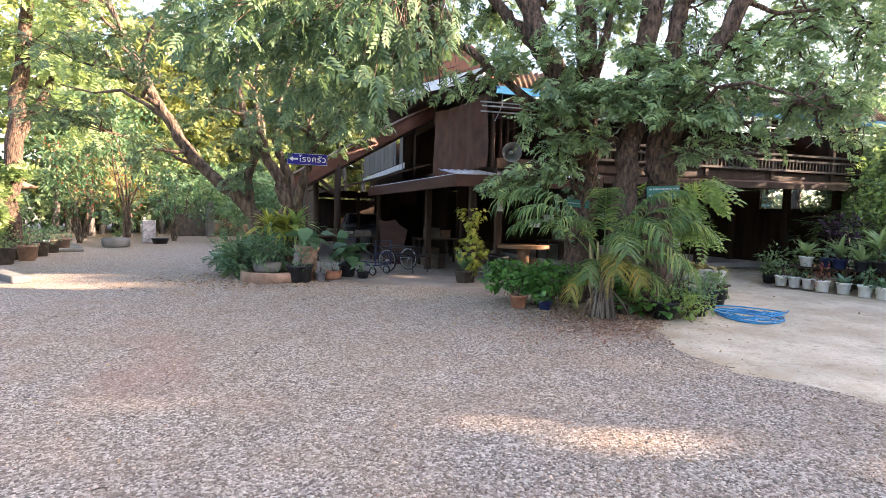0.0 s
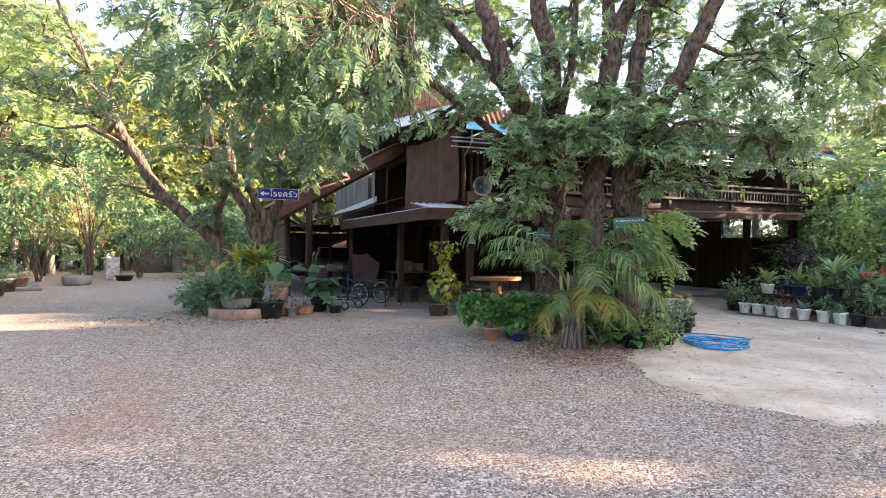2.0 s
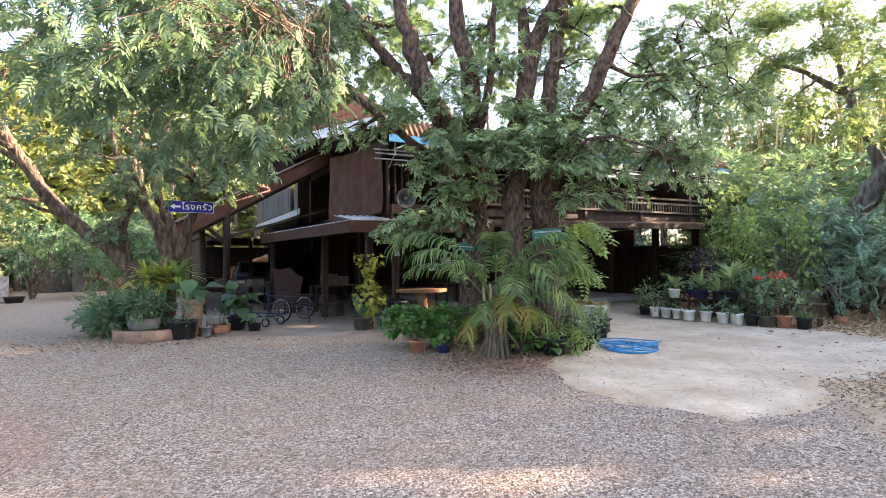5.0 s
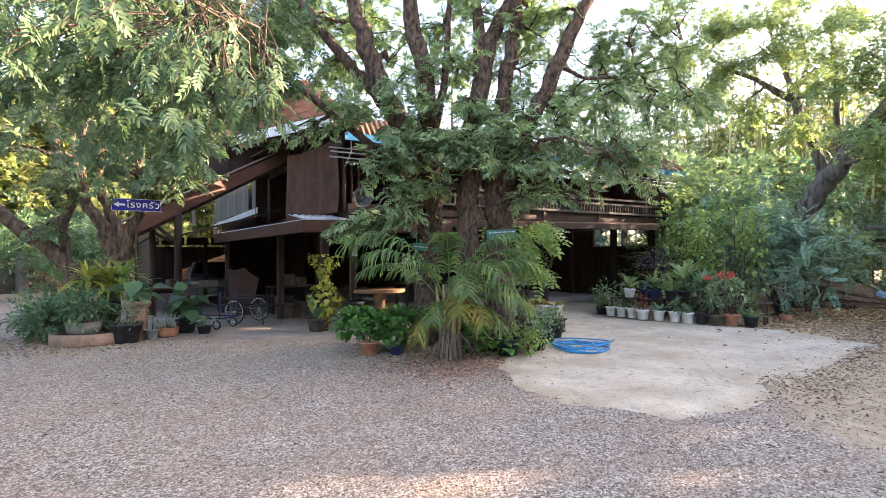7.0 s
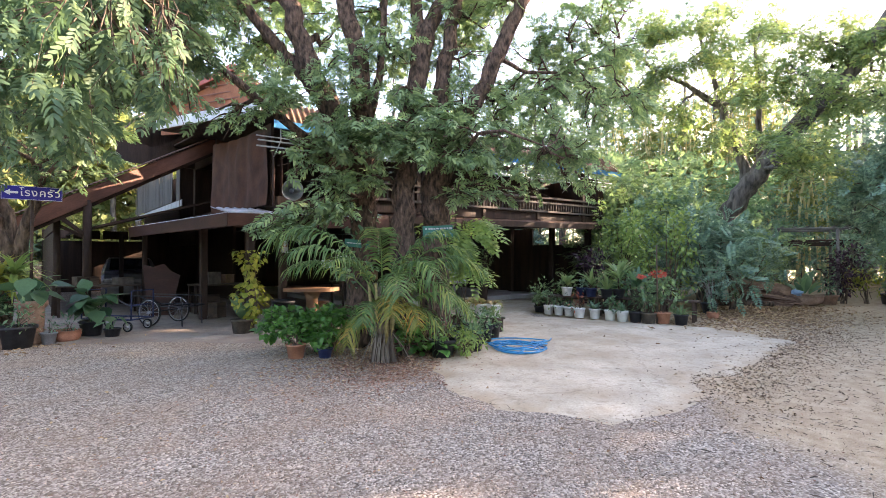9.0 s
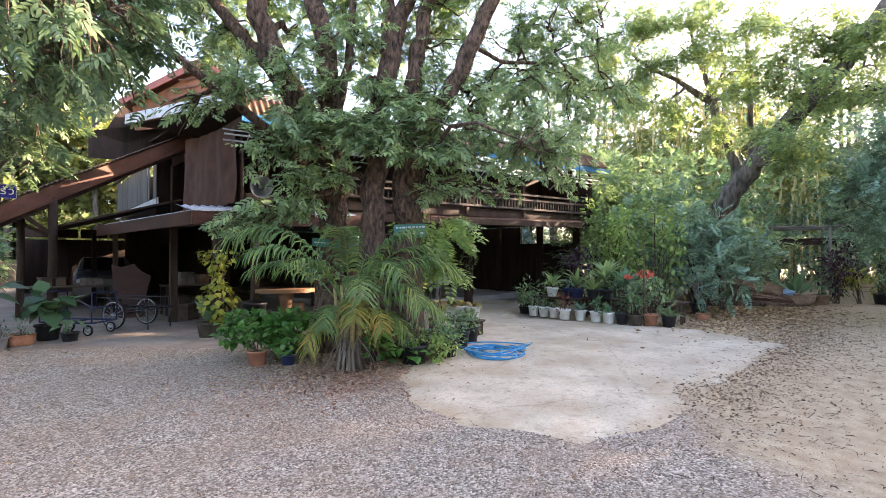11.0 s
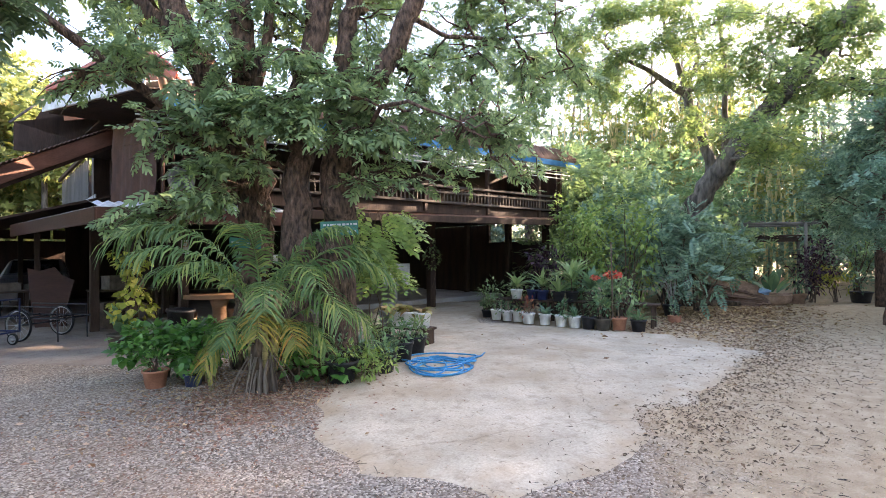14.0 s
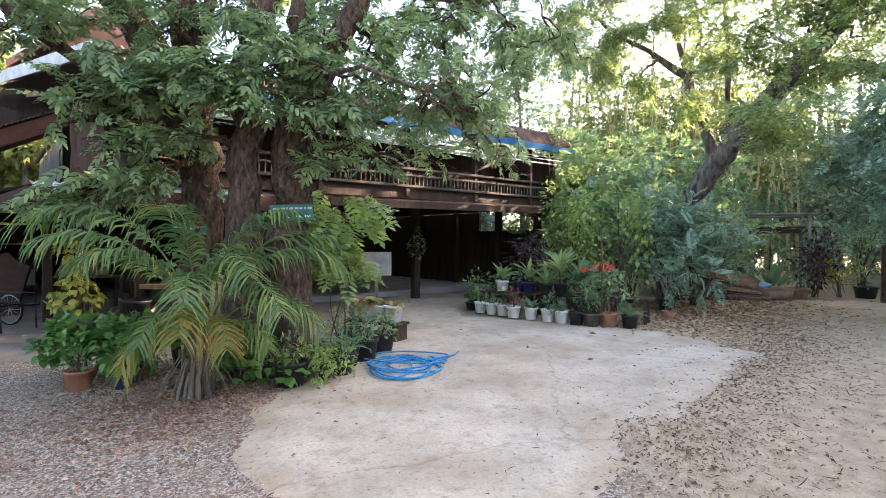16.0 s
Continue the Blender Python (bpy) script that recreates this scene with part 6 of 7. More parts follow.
for k, (deg, up_, ln, dr, z0) in enumerate(((138, 66, 2.0, 2.0, 0.95), (162, 60, 1.6, 1.7, 0.9), (118, 52, 1.6, 1.6, 0.8), (188, 66, 1.4, 1.9, 0.8), (222, 80, 1.55, 1.7, 0.85), (300, 78, 1.55, 1.6, 0.85),
                                             (-45, 60, 1.75, 2.0, 0.75), (-62, 44, 1.45, 2.1, 0.6), (-18, 66, 1.8, 1.8, 0.75), (-85, 56, 1.5, 2.4, 0.65), (20, 70, 1.7, 1.7, 0.8), (236, 62, 1.5, 2.5, 0.7), (262, 70, 1.5, 2.4, 0.75))):
    a = radians(deg)
    frond(a, radians(up_), ln, M_LEAF_PALM, k, (0.1 + 0.1 * math.cos(a), 0.1 + 0.1 * math.sin(a), z0), dr)
for k, (deg, up_, ln, mt) in enumerate(((208, 60, 1.2, M_LEAF_PALM), (232, 64, 1.35, M_LEAF_OLDPALM), (256, 56, 1.2, M_LEAF_OLDPALM), (286, 50, 1.15, M_LEAF_PALM), (190, 40, 1.1, M_LEAF_OLDPALM))):
    frond(radians(deg), radians(up_), ln, mt, 60 + k, (0.08, 0.06, 0.45), 2.6)
for k in range(9):
    a, r = k * 2.4, 0.1 + 0.02 * (k % 4)
    part("cane", Mesh().tube([(0.05 + r * math.cos(a), 0.05 + r * math.sin(a), 0), (0.08 + r * 1.2 * math.cos(a), 0.08 + r * 1.2 * math.sin(a), 0.5), (0.1 + r * 1.7 * math.cos(a), 0.1 + r * 1.7 * math.sin(a), 1.05 + 0.08 * (k % 3))], [0.034, 0.03, 0.018], 8, rough=0.1), M_CANE, palm, "yellowish ringed palm cane")
dead = Mesh()
for k in range(14):
    a, r = random.uniform(2.8, 5.6), random.uniform(0.2, 0.5)
    dead.tube([(math.cos(a) * 0.16, math.sin(a) * 0.16, 0.42), (math.cos(a) * r * 0.7, math.sin(a) * r * 0.7, 0.25), (math.cos(a) * r, math.sin(a) * r, 0.02)], [0.008, 0.006, 0.003], 4)
part("dead_fibre", dead, M_FIBRE, palm)

# climbing plants on the posts
def climber(name, label, at, z0, z1, r, n, mat, seed, size=0.1, template=ROUND):
    rng = np.random.RandomState(seed)
    ob = thing(name, pose(*at), label, "plant")
    st = Mesh()
    for k in range(3):
        st.tube([(0.1 * math.cos(k * 2 + z * 3), 0.1 * math.sin(k * 2 + z * 3), z) for z in np.linspace(0.02, z1 - 0.05, 12)], 0.008, 5)
    part("vine", st, M_BARKL, ob)
    a = rng.uniform(0, 6.28, n)
    z = rng.uniform(z0, z1, n)
    lump = 0.55 + 0.45 * np.sin(z * 7 + seed)
    P = np.stack([np.cos(a) * r * lump, np.sin(a) * r * lump, z], 1)
    D = np.stack([np.cos(a), np.sin(a), rng.uniform(-1.2, 0.2, n)], 1)
    part("foliage", scatter("foliage", template, P, D, size * rng.uniform(0.6, 1.3, n), mat, True, 0.3, rng), mat, ob)


iv = B @ Vector((0.48, 0.42, 0))
climber("climbing_plant", "yellow-green climbing plant on a timber post", (iv.x - 0.02, iv.y - 0.06, 0.02), 0.2, 1.62, 0.3, 430, M_LEAF_YELLOW, 3, 0.11)
iv2 = B @ Vector((8.34, 2.1, 0))
climber("climbing_plant", "small-leaved green climber on a timber post", (iv2.x, iv2.y - 0.05, 0.02), 1.1, 2.0, 0.24, 200, M_LEAF_MID, 4, 0.09)
climber("climbing_plant", "small-leaved green climber on the tree trunk", (6.42, 6.72, 0.0), 0.8, 2.6, 0.34, 240, M_LEAF_LIGHT, 5, 0.1)
climber("climbing_plant", "broad-leaved green climber on the tree trunk", (7.75, 5.5, 0.0), 1.2, 2.25, 0.45, 150, M_LEAF_LIME, 6, 0.36, SPRIG_BIG)
potted((5.9, 9.42, 0.025), 0.2, 0.27, "bucket", M_DARKCLAY, "upright", M_LEAF_LIGHT, 0.55, 12, 310, "dark pot with a large-leaved light green plant", tall=0.5)
potted((6.42, 9.32, 0.025), 0.13, 0.22, "bucket", M_HORN, "strap", M_LEAF_BLUE, 0.45, 22, 311, "grey pot with upright narrow leaves")
bin_ = thing("plastic_bin", pose(7.0, 9.75, 0.025, 4, 0, 20), "black plastic bin beside the timber post", "bin")
part("body", Mesh().lathe([(0.17, 0), (0.18, 0.01), (0.23, 0.5), (0.25, 0.51), (0.25, 0.55), (0.235, 0.55), (0.2, 0.06)], 20), M_BLACK, bin_)

# plants round the yard tree
ring = thing("planter_ring", pose(2.3, 11.35, 0), "low round weathered concrete planter ring with plants", "planter")
part("ring", Mesh().lathe([(0.62, 0), (0.64, 0.02), (0.64, 0.19), (0.62, 0.21), (0.55, 0.21), (0.53, 0.17), (0.53, 0.0)], 28, loop=True), M_CLAY, ring)
part("soil", Mesh().lathe([(0.54, 0.14), (0.3, 0.18), (0.01, 0.19)], 20), M_SOIL, ring)
potted((2.15, 11.15, 0.18), 0.28, 0.24, "bowl", M_OLDCONC, "bushy", M_LEAF_DEEP, 0.13, 380, 320, "grey stone bowl with dark fern-like leaves", tall=0.55)
potted((2.75, 10.85, 0.0), 0.27, 0.36, "bucket", M_BLACK, "bushy", M_LEAF_LIGHT, 0.12, 110, 321, "large black pot with a light green plant", tall=0.35)
potted((3.02, 11.2, 0.0), 0.21, 0.74, "urn", M_CLAY, "stalked", M_LEAF_DEEP, 0.36, 18, 322, "tall brown clay urn with large drooping leaves", tall=0.5)
potted((3.2, 10.9, 0.0), 0.12, 0.2, "bucket", M_HORN, "bushy", M_LEAF_DARK, 0.08, 40, 323, "small grey pot with a dark plant", tall=0.2)
potted((3.5, 11.0, 0.0), 0.2, 0.2, "bowl", M_TERRA, "bushy", M_LEAF_DARK, 0.1, 70, 324, "wide terracotta bowl with a low plant", tall=0.2)
potted((3.95, 11.3, 0.02), 0.2, 0.28, "bucket", M_BLACK, "stalked", M_LEAF_DEEP, 0.32, 34, 325, "black pot with many large round leaves", tall=0.62)
potted((4.15, 10.85, 0.02), 0.14, 0.16, "bucket", M_BLACK, "stalked", M_LEAF_LIGHT, 0.26, 5, 326, "black pot with round light green leaves", tall=0.25)
for i, (x, y, h, lm) in enumerate(((1.75, 11.9, 0.75, M_LEAF_DEEP), (2.4, 11.9, 0.8, M_LEAF_DEEP), (1.75, 12.5, 0.6, M_LEAF_DEEP))):
    shrub("fern_clump", "dark green fronded clump under the yard tree", (x, y, 0), 0.4, h, 170, 0.26, SPRIG_BIG, lm, 330 + i, 0.05, category="plant")
for i, (x, y, z, lm) in enumerate(((2.75, 12.15, 1.05, M_LEAF_YELLOW), (2.95, 12.0, 1.15, M_LEAF_LIME), (2.4, 12.2, 1.1, M_LEAF_YELLOW))):
    rg = np.random.RandomState(340 + i)
    ep = thing("epiphyte", pose(x, y, z), "tuft of narrow arching leaves growing on the trunk", "plant")
    D = upward(70, rg, -20, 80)
    part("foliage", scatter("foliage", STRAP, D * 0.03, D, rg.uniform(0.4, 0.75, 70), lm, True, 0.15, rg), lm, ep)


# ---- signs ----
def lettering(text, size, mat, parent, m, name="lettering"):
    cu = bpy.data.curves.new(name, "FONT")
    cu.body, cu.size, cu.extrude, cu.align_x, cu.align_y = text, size, 0.002, "CENTER", "CENTER"
    cu.offset = 0.0015
    cu.space_character = 1.12
    tmp = bpy.data.objects.new("tmp_text", cu)
    me = bpy.data.meshes.new_from_object(tmp)
    bpy.data.objects.remove(tmp)
    me.materials.clear()
    me.materials.append(mat)
    return part(name, me, mat, parent, at=m)


def facing(x, y, z, yaw, pitch=0):
    """A sign's pose: its face looks along -y turned by yaw."""
    return pose(x, y, z, 90 + pitch, 0, yaw)


sign = thing("direction_sign", facing(3.13, 11.72, 2.64, -12), "dark blue direction sign with white arrow and Thai word for kitchen", "sign")
part("plate", Mesh().box(0, 0, -0.012, 0.88, 0.25, 0.02, bevel=0.004), M_SIGNBLUE, sign)
lettering("โรงครัว", 0.18, M_SIGNWHITE, sign, pose(0.115, 0.0, 0.004))
ar = Mesh()
ar.v = [(-0.40, 0, 0.001), (-0.31, 0.055, 0.001), (-0.31, 0.02, 0.001), (-0.20, 0.02, 0.001), (-0.20, -0.02, 0.001), (-0.31, -0.02, 0.001), (-0.31, -0.055, 0.001)]
ar.v += [(x, y, 0.004) for x, y, z in ar.v]
ar.f = [(7, 8, 9, 10, 11, 12, 13)] + [(i, (i + 1) % 7, 7 + (i + 1) % 7, 7 + i) for i in range(7)]
ar.smooth = False
part("arrow", ar, M_SIGNWHITE, sign)
edge = Mesh()
for x, y, a, b in ((0, 0.118, 0.87, 0.006), (0, -0.118, 0.87, 0.006), (0.432, 0, 0.006, 0.236), (-0.432, 0, 0.006, 0.236)):
    edge.box(x, y, 0.0005, a, b, 0.004)
part("border", edge, M_SIGNWHITE, sign)
part("back_post", Mesh().tube([(0, -2.6, -0.06), (0, 0.1, -0.06)], 0.025, 8), M_WOOD, sign)


def trunk_sign(x, y, z, yaw, w, h, rows, label, mat, roll=0):
    s = thing("trunk_sign", facing(x, y, z, yaw) @ pose(0, 0, 0, 0, 0, roll), label, "sign")
    part("plate", Mesh().box(0, 0, -0.01, w, h, 0.018, bevel=0.004), mat, s)
    rnd = random.Random(int(x * 100))
    for j in range(rows):
        y0 = h * (0.25 - 0.5 * j / max(1, rows - 1)) if rows > 1 else 0
        px = -w * 0.42
        while px < w * 0.38:
            bw = rnd.uniform(0.02, 0.05)
            part("letter_bar", Mesh().box(px + bw / 2, y0, 0.001, bw, h * 0.13, 0.003), M_WHITEWASH, s)
            px += bw + rnd.uniform(0.008, 0.02)
    return s


trunk_sign(6.83, 5.26, 1.9, -42, 0.48, 0.19, 2, "green board with two rows of white lettering on the trunk", M_SIGNGREEN, 3)
trunk_sign(6.3, 6.55, 1.72, -46, 0.42, 0.13, 1, "small weathered pale green board nailed to the trunk", M_SIGNGREEN, -5)
wb = thing("notice_board", facing(12.5, 9.35, 1.02, -50), "plain pale grey notice board on a short post", "board")
part("panel", Mesh().box(0, 0, 0, 0.72, 0.58, 0.02, bevel=0.004), M_WHITEWASH, wb)
part("post", Mesh().box(0, -0.62, -0.03, 0.07, 0.8, 0.05), M_OLDCONC, wb)
ns = B @ Vector((1.5, 1.2, 1.72))
nsg = thing("notice_plate", facing(ns.x, ns.y, ns.z, -30), "small weathered round-marked notice plate on a post", "sign")
part("plate", Mesh().box(0, 0, 0, 0.14, 0.26, 0.01), M_WHITEWASH, nsg)
part("mark", Mesh().lathe([(0.05, 0), (0.05, 0.004), (0.035, 0.004), (0.035, 0)], 20, (0, 0.04, 0.005), True), M_TERRA, nsg)
for i, (u, v, z) in enumerate(((3.4, 3.0, 1.3), (4.4, 4.0, 1.45), (9.9, 9.22, 1.6))):
    q = B @ Vector((u, v, z))
    s = thing("paper_notice", facing(q.x, q.y, q.z, -28), "white paper notice fixed up under the house", "notice")
    part("sheet", Mesh().box(0, 0, 0, 0.3, 0.22, 0.004), M_SIGNWHITE, s)
    part("hanger", Mesh().tube([(0, 0.1, 0), (0, 2.5 - z, 0)], 0.004, 5), M_METAL, s)

# horn loudspeaker on the skirt roof
horn = thing("horn_loudspeaker", look((6.6, 8.86, 2.80), (4.3, 4.4, 2.55)), "grey horn loudspeaker on a bracket above the skirt roof", "loudspeaker")
part("horn", Mesh().lathe([(0.20, -0.30), (0.205, -0.29), (0.15, -0.20), (0.09, -0.08), (0.05, 0.05), (0.045, 0.1), (0.02, 0.1), (0.035, 0.03), (0.075, -0.08), (0.14, -0.20), (0.19, -0.29)], 28, loop=True), M_HORN, horn)
part("driver", Mesh().lathe([(0.05, 0.08), (0.075, 0.1), (0.075, 0.22), (0.05, 0.24)], 18), M_HORN, horn)
part("throat", Mesh().lathe([(0.0, -0.22), (0.035, -0.2), (0.045, -0.1), (0.02, 0.0)], 14), M_GREYMETAL, horn)
part("bracket", Mesh().tube([(0, 0, 0.12), (0, -0.2, 0.1), (0, -0.27, 0.25)], 0.012, 6), M_METAL, horn)

# ---- hose, table, carts ----
hose = thing("garden_hose", pose(8.0, 4.5, 0.03), "bright blue garden hose in a loose coil on the concrete", "hose")
random.seed(9)
hp, rnd = [], random.Random(12)
cx = cy = 0.0
for loop in range(7):
    ra, rb, tilt, cx, cy = rnd.uniform(0.4, 0.68), rnd.uniform(0.26, 0.46), rnd.uniform(-1.1, 1.1), rnd.uniform(-0.26, 0.26), rnd.uniform(-0.18, 0.18)
    for k in range(20):
        a = k * 2 * math.pi / 20
        hp.append(Vector((cx + ra * math.cos(a) * math.cos(tilt) - rb * math.sin(a) * math.sin(tilt), cy + ra * math.cos(a) * math.sin(tilt) + rb * math.sin(a) * math.cos(tilt), 0.014 + 0.006 * loop * abs(math.sin(a * 1.5 + loop)))))
hp += [Vector((0.62 + 0.05 * k, -0.12 - 0.05 * math.sin(k * 0.6), 0.014)) for k in range(9)]
for r in range(3):
    hp = [hp[0]] + [(hp[i - 1] + hp[i] * 2 + hp[i + 1]) / 4 for i in range(1, len(hp) - 1)] + [hp[-1]]
part("coil", Mesh().tube(hp, 0.0115, 7), M_HOSE, hose)

tb = thing("wooden_table", pose(7.75, 9.7, 0.025, 0, 0, -25), "live-edge honey-coloured wooden table on a stump leg", "table")
tt = Mesh()
edge_pts = [(0.62 * math.cos(a) * (1 + 0.1 * math.sin(3 * a)), 0.34 * math.sin(a) * (1 + 0.12 * math.cos(2 * a + 1))) for a in [k * 2 * math.pi / 26 for k in range(26)]]
tt.prism(edge_pts, 0.70, 0.78)
part("tabletop", tt, M_TABLE, tb)
part("leg", Mesh().tube([(0, 0, 0), (0.02, 0, 0.2), (0, 0.02, 0.5), (0, 0, 0.71)], [0.19, 0.13, 0.12, 0.2], 14, rough=0.15), M_TABLE, tb)
for x, y in ((8.35, 10.1), (7.4, 10.2)):
    st = thing("wooden_stool", pose(x, y, 0.025), "short round log stool beside the table", "stool")
    part("log", Mesh().tube([(0, 0, 0), (0, 0, 0.2), (0, 0, 0.42)], [0.17, 0.15, 0.16], 14, rough=0.1), M_TABLE, st)


def wheel(parent, m, r, spokes=14, name="wheel"):
    w = part(name, Mesh().lathe([(r - 0.025, -0.018), (r, -0.012), (r, 0.012), (r - 0.025, 0.018)], 30, loop=True), M_RUBBER, parent, "black rubber tyre", m)
    rim = Mesh().lathe([(r - 0.045, -0.01), (r - 0.024, -0.014), (r - 0.024, 0.014), (r - 0.045, 0.01)], 30, loop=True)
    part("rim", rim, M_GREYMETAL, w)
    sp = Mesh()
    for k in range(spokes):
        a = k * 2 * math.pi / spokes
        sp.tube([(0.02 * math.cos(a), 0.02 * math.sin(a), 0.02 * (-1) ** k), ((r - 0.04) * math.cos(a), (r - 0.04) * math.sin(a), 0)], 0.0035, 4)
    sp.lathe([(0.025, -0.04), (0.025, 0.04)], 10)
    part("spoke_set", sp, M_GREYMETAL, w)
    return w


cart = thing("hand_cart", pose(5.55, 12.0, 0.025, 0, 0, 25), "dark steel two-wheeled hand cart with spoked wheels", "cart")
for s in (-0.42, 0.42):
    wheel(cart, pose(s, 0, 0.29, 90, 0, 90), 0.29)
fr = Mesh()
for s in (-0.33, 0.33):
    fr.tube([(s, -0.75, 0.42), (s, 0.6, 0.40), (s, 0.95, 0.55)], 0.016, 6)
for y in (-0.75, -0.4, 0.0, 0.4, 0.6):
    fr.tube([(-0.33, y, 0.41), (0.33, y, 0.41)], 0.014, 6)
fr.tube([(-0.42, 0, 0.29), (0.42, 0, 0.29)], 0.016, 6)
part("frame", fr, M_METAL, cart)
for s in (-0.3, 0.3):
    part("leg", Mesh().tube([(s, -0.7, 0.42), (s, -0.72, 0.0)], 0.013, 6), M_METAL, cart)
    part("side_rail", Mesh().tube([(s, -0.7, 0.42), (s, -0.7, 0.62), (s, 0.55, 0.62), (s, 0.55, 0.42)], 0.012, 6), M_METAL, cart)
trol = thing("flat_trolley", pose(4.55, 11.75, 0.025, 0, 0, 30), "blue steel flat trolley with push frame and small wheels", "trolley")
tf = Mesh()
for a, b in (((-0.3, -0.55), (-0.3, 0.55)), ((0.3, -0.55), (0.3, 0.55)), ((-0.3, -0.55), (0.3, -0.55)), ((-0.3, 0.55), (0.3, 0.55)), ((-0.3, 0), (0.3, 0))):
    tf.tube([(*a, 0.24), (*b, 0.24)], 0.017, 6)
part("frame", tf, M_BLUESTEEL, trol)
for y in (-0.55, 0.55):
    part("push_frame", Mesh().tube([(-0.3, y, 0.24), (-0.3, y, 0.8), (0.3, y, 0.8), (0.3, y, 0.24)], 0.016, 6), M_BLUESTEEL, trol)
    part("cross_bar", Mesh().tube([(-0.3, y, 0.52), (0.3, y, 0.52)], 0.013, 6), M_BLUESTEEL, trol)
for x in (-0.27, 0.27):
    for y in (-0.45, 0.45):
        wheel(trol, pose(x, y, 0.1, 90, 0, 90), 0.1, 6)

slabw = thing("wood_slab", pose(6.2, 13.75, 0.02, -8, 0, -28), "large brown slab of wood standing in the shed", "slab")
sl = Mesh()
prof = [(-0.25, 0.0), (0.3, 0.0), (0.28, 0.35), (0.36, 0.7), (0.42, 1.0), (0.2, 1.12), (0.05, 1.3), (-0.2, 1.22), (-0.42, 1.28), (-0.36, 0.7)]
k = len(prof)
sl.v = [(x, -0.06, z) for x, z in prof] + [(x, 0.06, z) for x, z in prof]
sl.f = [tuple(range(k)), tuple(reversed(range(k, 2 * k)))] + [((i + 1) % k, i, k + i, k + (i + 1) % k) for i in range(k)]
sl.smooth = False
part("board", sl, M_BEAM, slabw)


def shed_table(x, y, yaw, L, W, H, label):
    t = thing("work_table", pose(x, y, 0.025, 0, 0, yaw), label, "table")
    part("tabletop", Mesh().box(0, 0, H - 0.02, L, W, 0.04, bevel=0.006), M_DIMTABLE, t)
    for a in (-L / 2 + 0.06, L / 2 - 0.06):
        for b in (-W / 2 + 0.06, W / 2 - 0.06):
            part("leg", Mesh().box(a, b, (H - 0.04) / 2, 0.06, 0.06, H - 0.04), M_WOOD, t)
    return t


shed_table(5.3, 15.2, -12, 1.8, 0.7, 0.75, "plain wooden work table in the dim shed")
shed_table(7.6, 13.6, -12, 1.4, 0.7, 0.75, "plain wooden work table in the dim shed")
shed_table(11.5, 12.2, -12, 1.8, 0.8, 0.75, "wooden table on the ground-floor platform")
random.seed(5)
for i, (x, y, z, sx, sy, sz, mt, lb) in enumerate(((5.0, 15.2, 0.775, 0.5, 0.3, 0.2, M_DIMTABLE, "small dark wooden box on the work table"), (5.8, 15.1, 0.775, 0.4, 0.3, 0.16, M_CARTON, "dark grey carton on the work table"), (7.4, 13.6, 0.775, 0.4, 0.3, 0.3, M_CARTON, "dark grey carton on the work table"),
                                                  (7.9, 13.7, 0.775, 0.3, 0.25, 0.22, M_CLAY, "brown carton on the work table"), (7.0, 12.9, 0.025, 0.35, 0.35, 0.5, M_DIMTABLE, "dark wooden crate on the shed floor"), (6.9, 12.3, 0.025, 0.3, 0.3, 0.35, M_DIMTABLE, "dark wooden crate on the shed floor"),
                                                  (11.2, 12.2, 0.775, 0.4, 0.3, 0.25, M_CARTON, "dark grey carton on the table"), (12.0, 12.3, 0.775, 0.3, 0.3, 0.3, M_CLAY, "brown carton on the table"))):
    b = thing("storage_box", pose(x, y, z, 0, 0, random.uniform(-20, 20)), lb, "box")
    part("body", Mesh().box(0, 0, sz / 2, sx, sy, sz, bevel=0.008), mt, b)
    part("lid", Mesh().box(0, 0, sz + 0.008, sx + 0.015, sy + 0.015, 0.016), mt, b)

# parked car in the shed
M_CAR = material("dark_car_paint", (0.12, 0.12, 0.125), (0.17, 0.172, 0.18), 0.3, 2, 0.0, metal=0.5)
M_GLASS = material("dark_glass", (0.01, 0.012, 0.014), (0.015, 0.017, 0.02), 0.08, 2, 0.0)
car = thing("parked_car", B @ pose(-0.1, 11.2, 0.025, 0, 0, 84), "dark grey car parked in the dim shed", "car")
cb = Mesh()
side = [(-2.0, 0.3), (-2.0, 0.75), (-1.9, 0.92), (-1.35, 1.0), (-0.75, 1.4), (0.5, 1.43), (1.25, 1.05), (1.95, 0.9), (2.05, 0.6), (2.0, 0.3)]
for y, q in ((-0.8, 0.95), (-0.72, 1.0), (0.72, 1.0), (0.8, 0.95)):
    cb.v += [(x, y * (0.82 if z > 1.2 else 1.0), z * q if z > 0.5 else z) for x, z in side]
for j in range(3):
    cb.f += [(j * 10 + i, j * 10 + (i + 1) % 10, j * 10 + 10 + (i + 1) % 10, j * 10 + 10 + i) for i in range(10)]
cb.f += [tuple(reversed(range(10))), tuple(range(30, 40))]
cb.smooth = False
part("body", cb, M_CAR, car)
part("windscreen", Mesh().slab([(-1.3, -0.58, 1.04), (-1.3, 0.58, 1.04), (-0.8, 0.54, 1.39), (-0.8, -0.54, 1.39)], -0.02), M_GLASS, car)
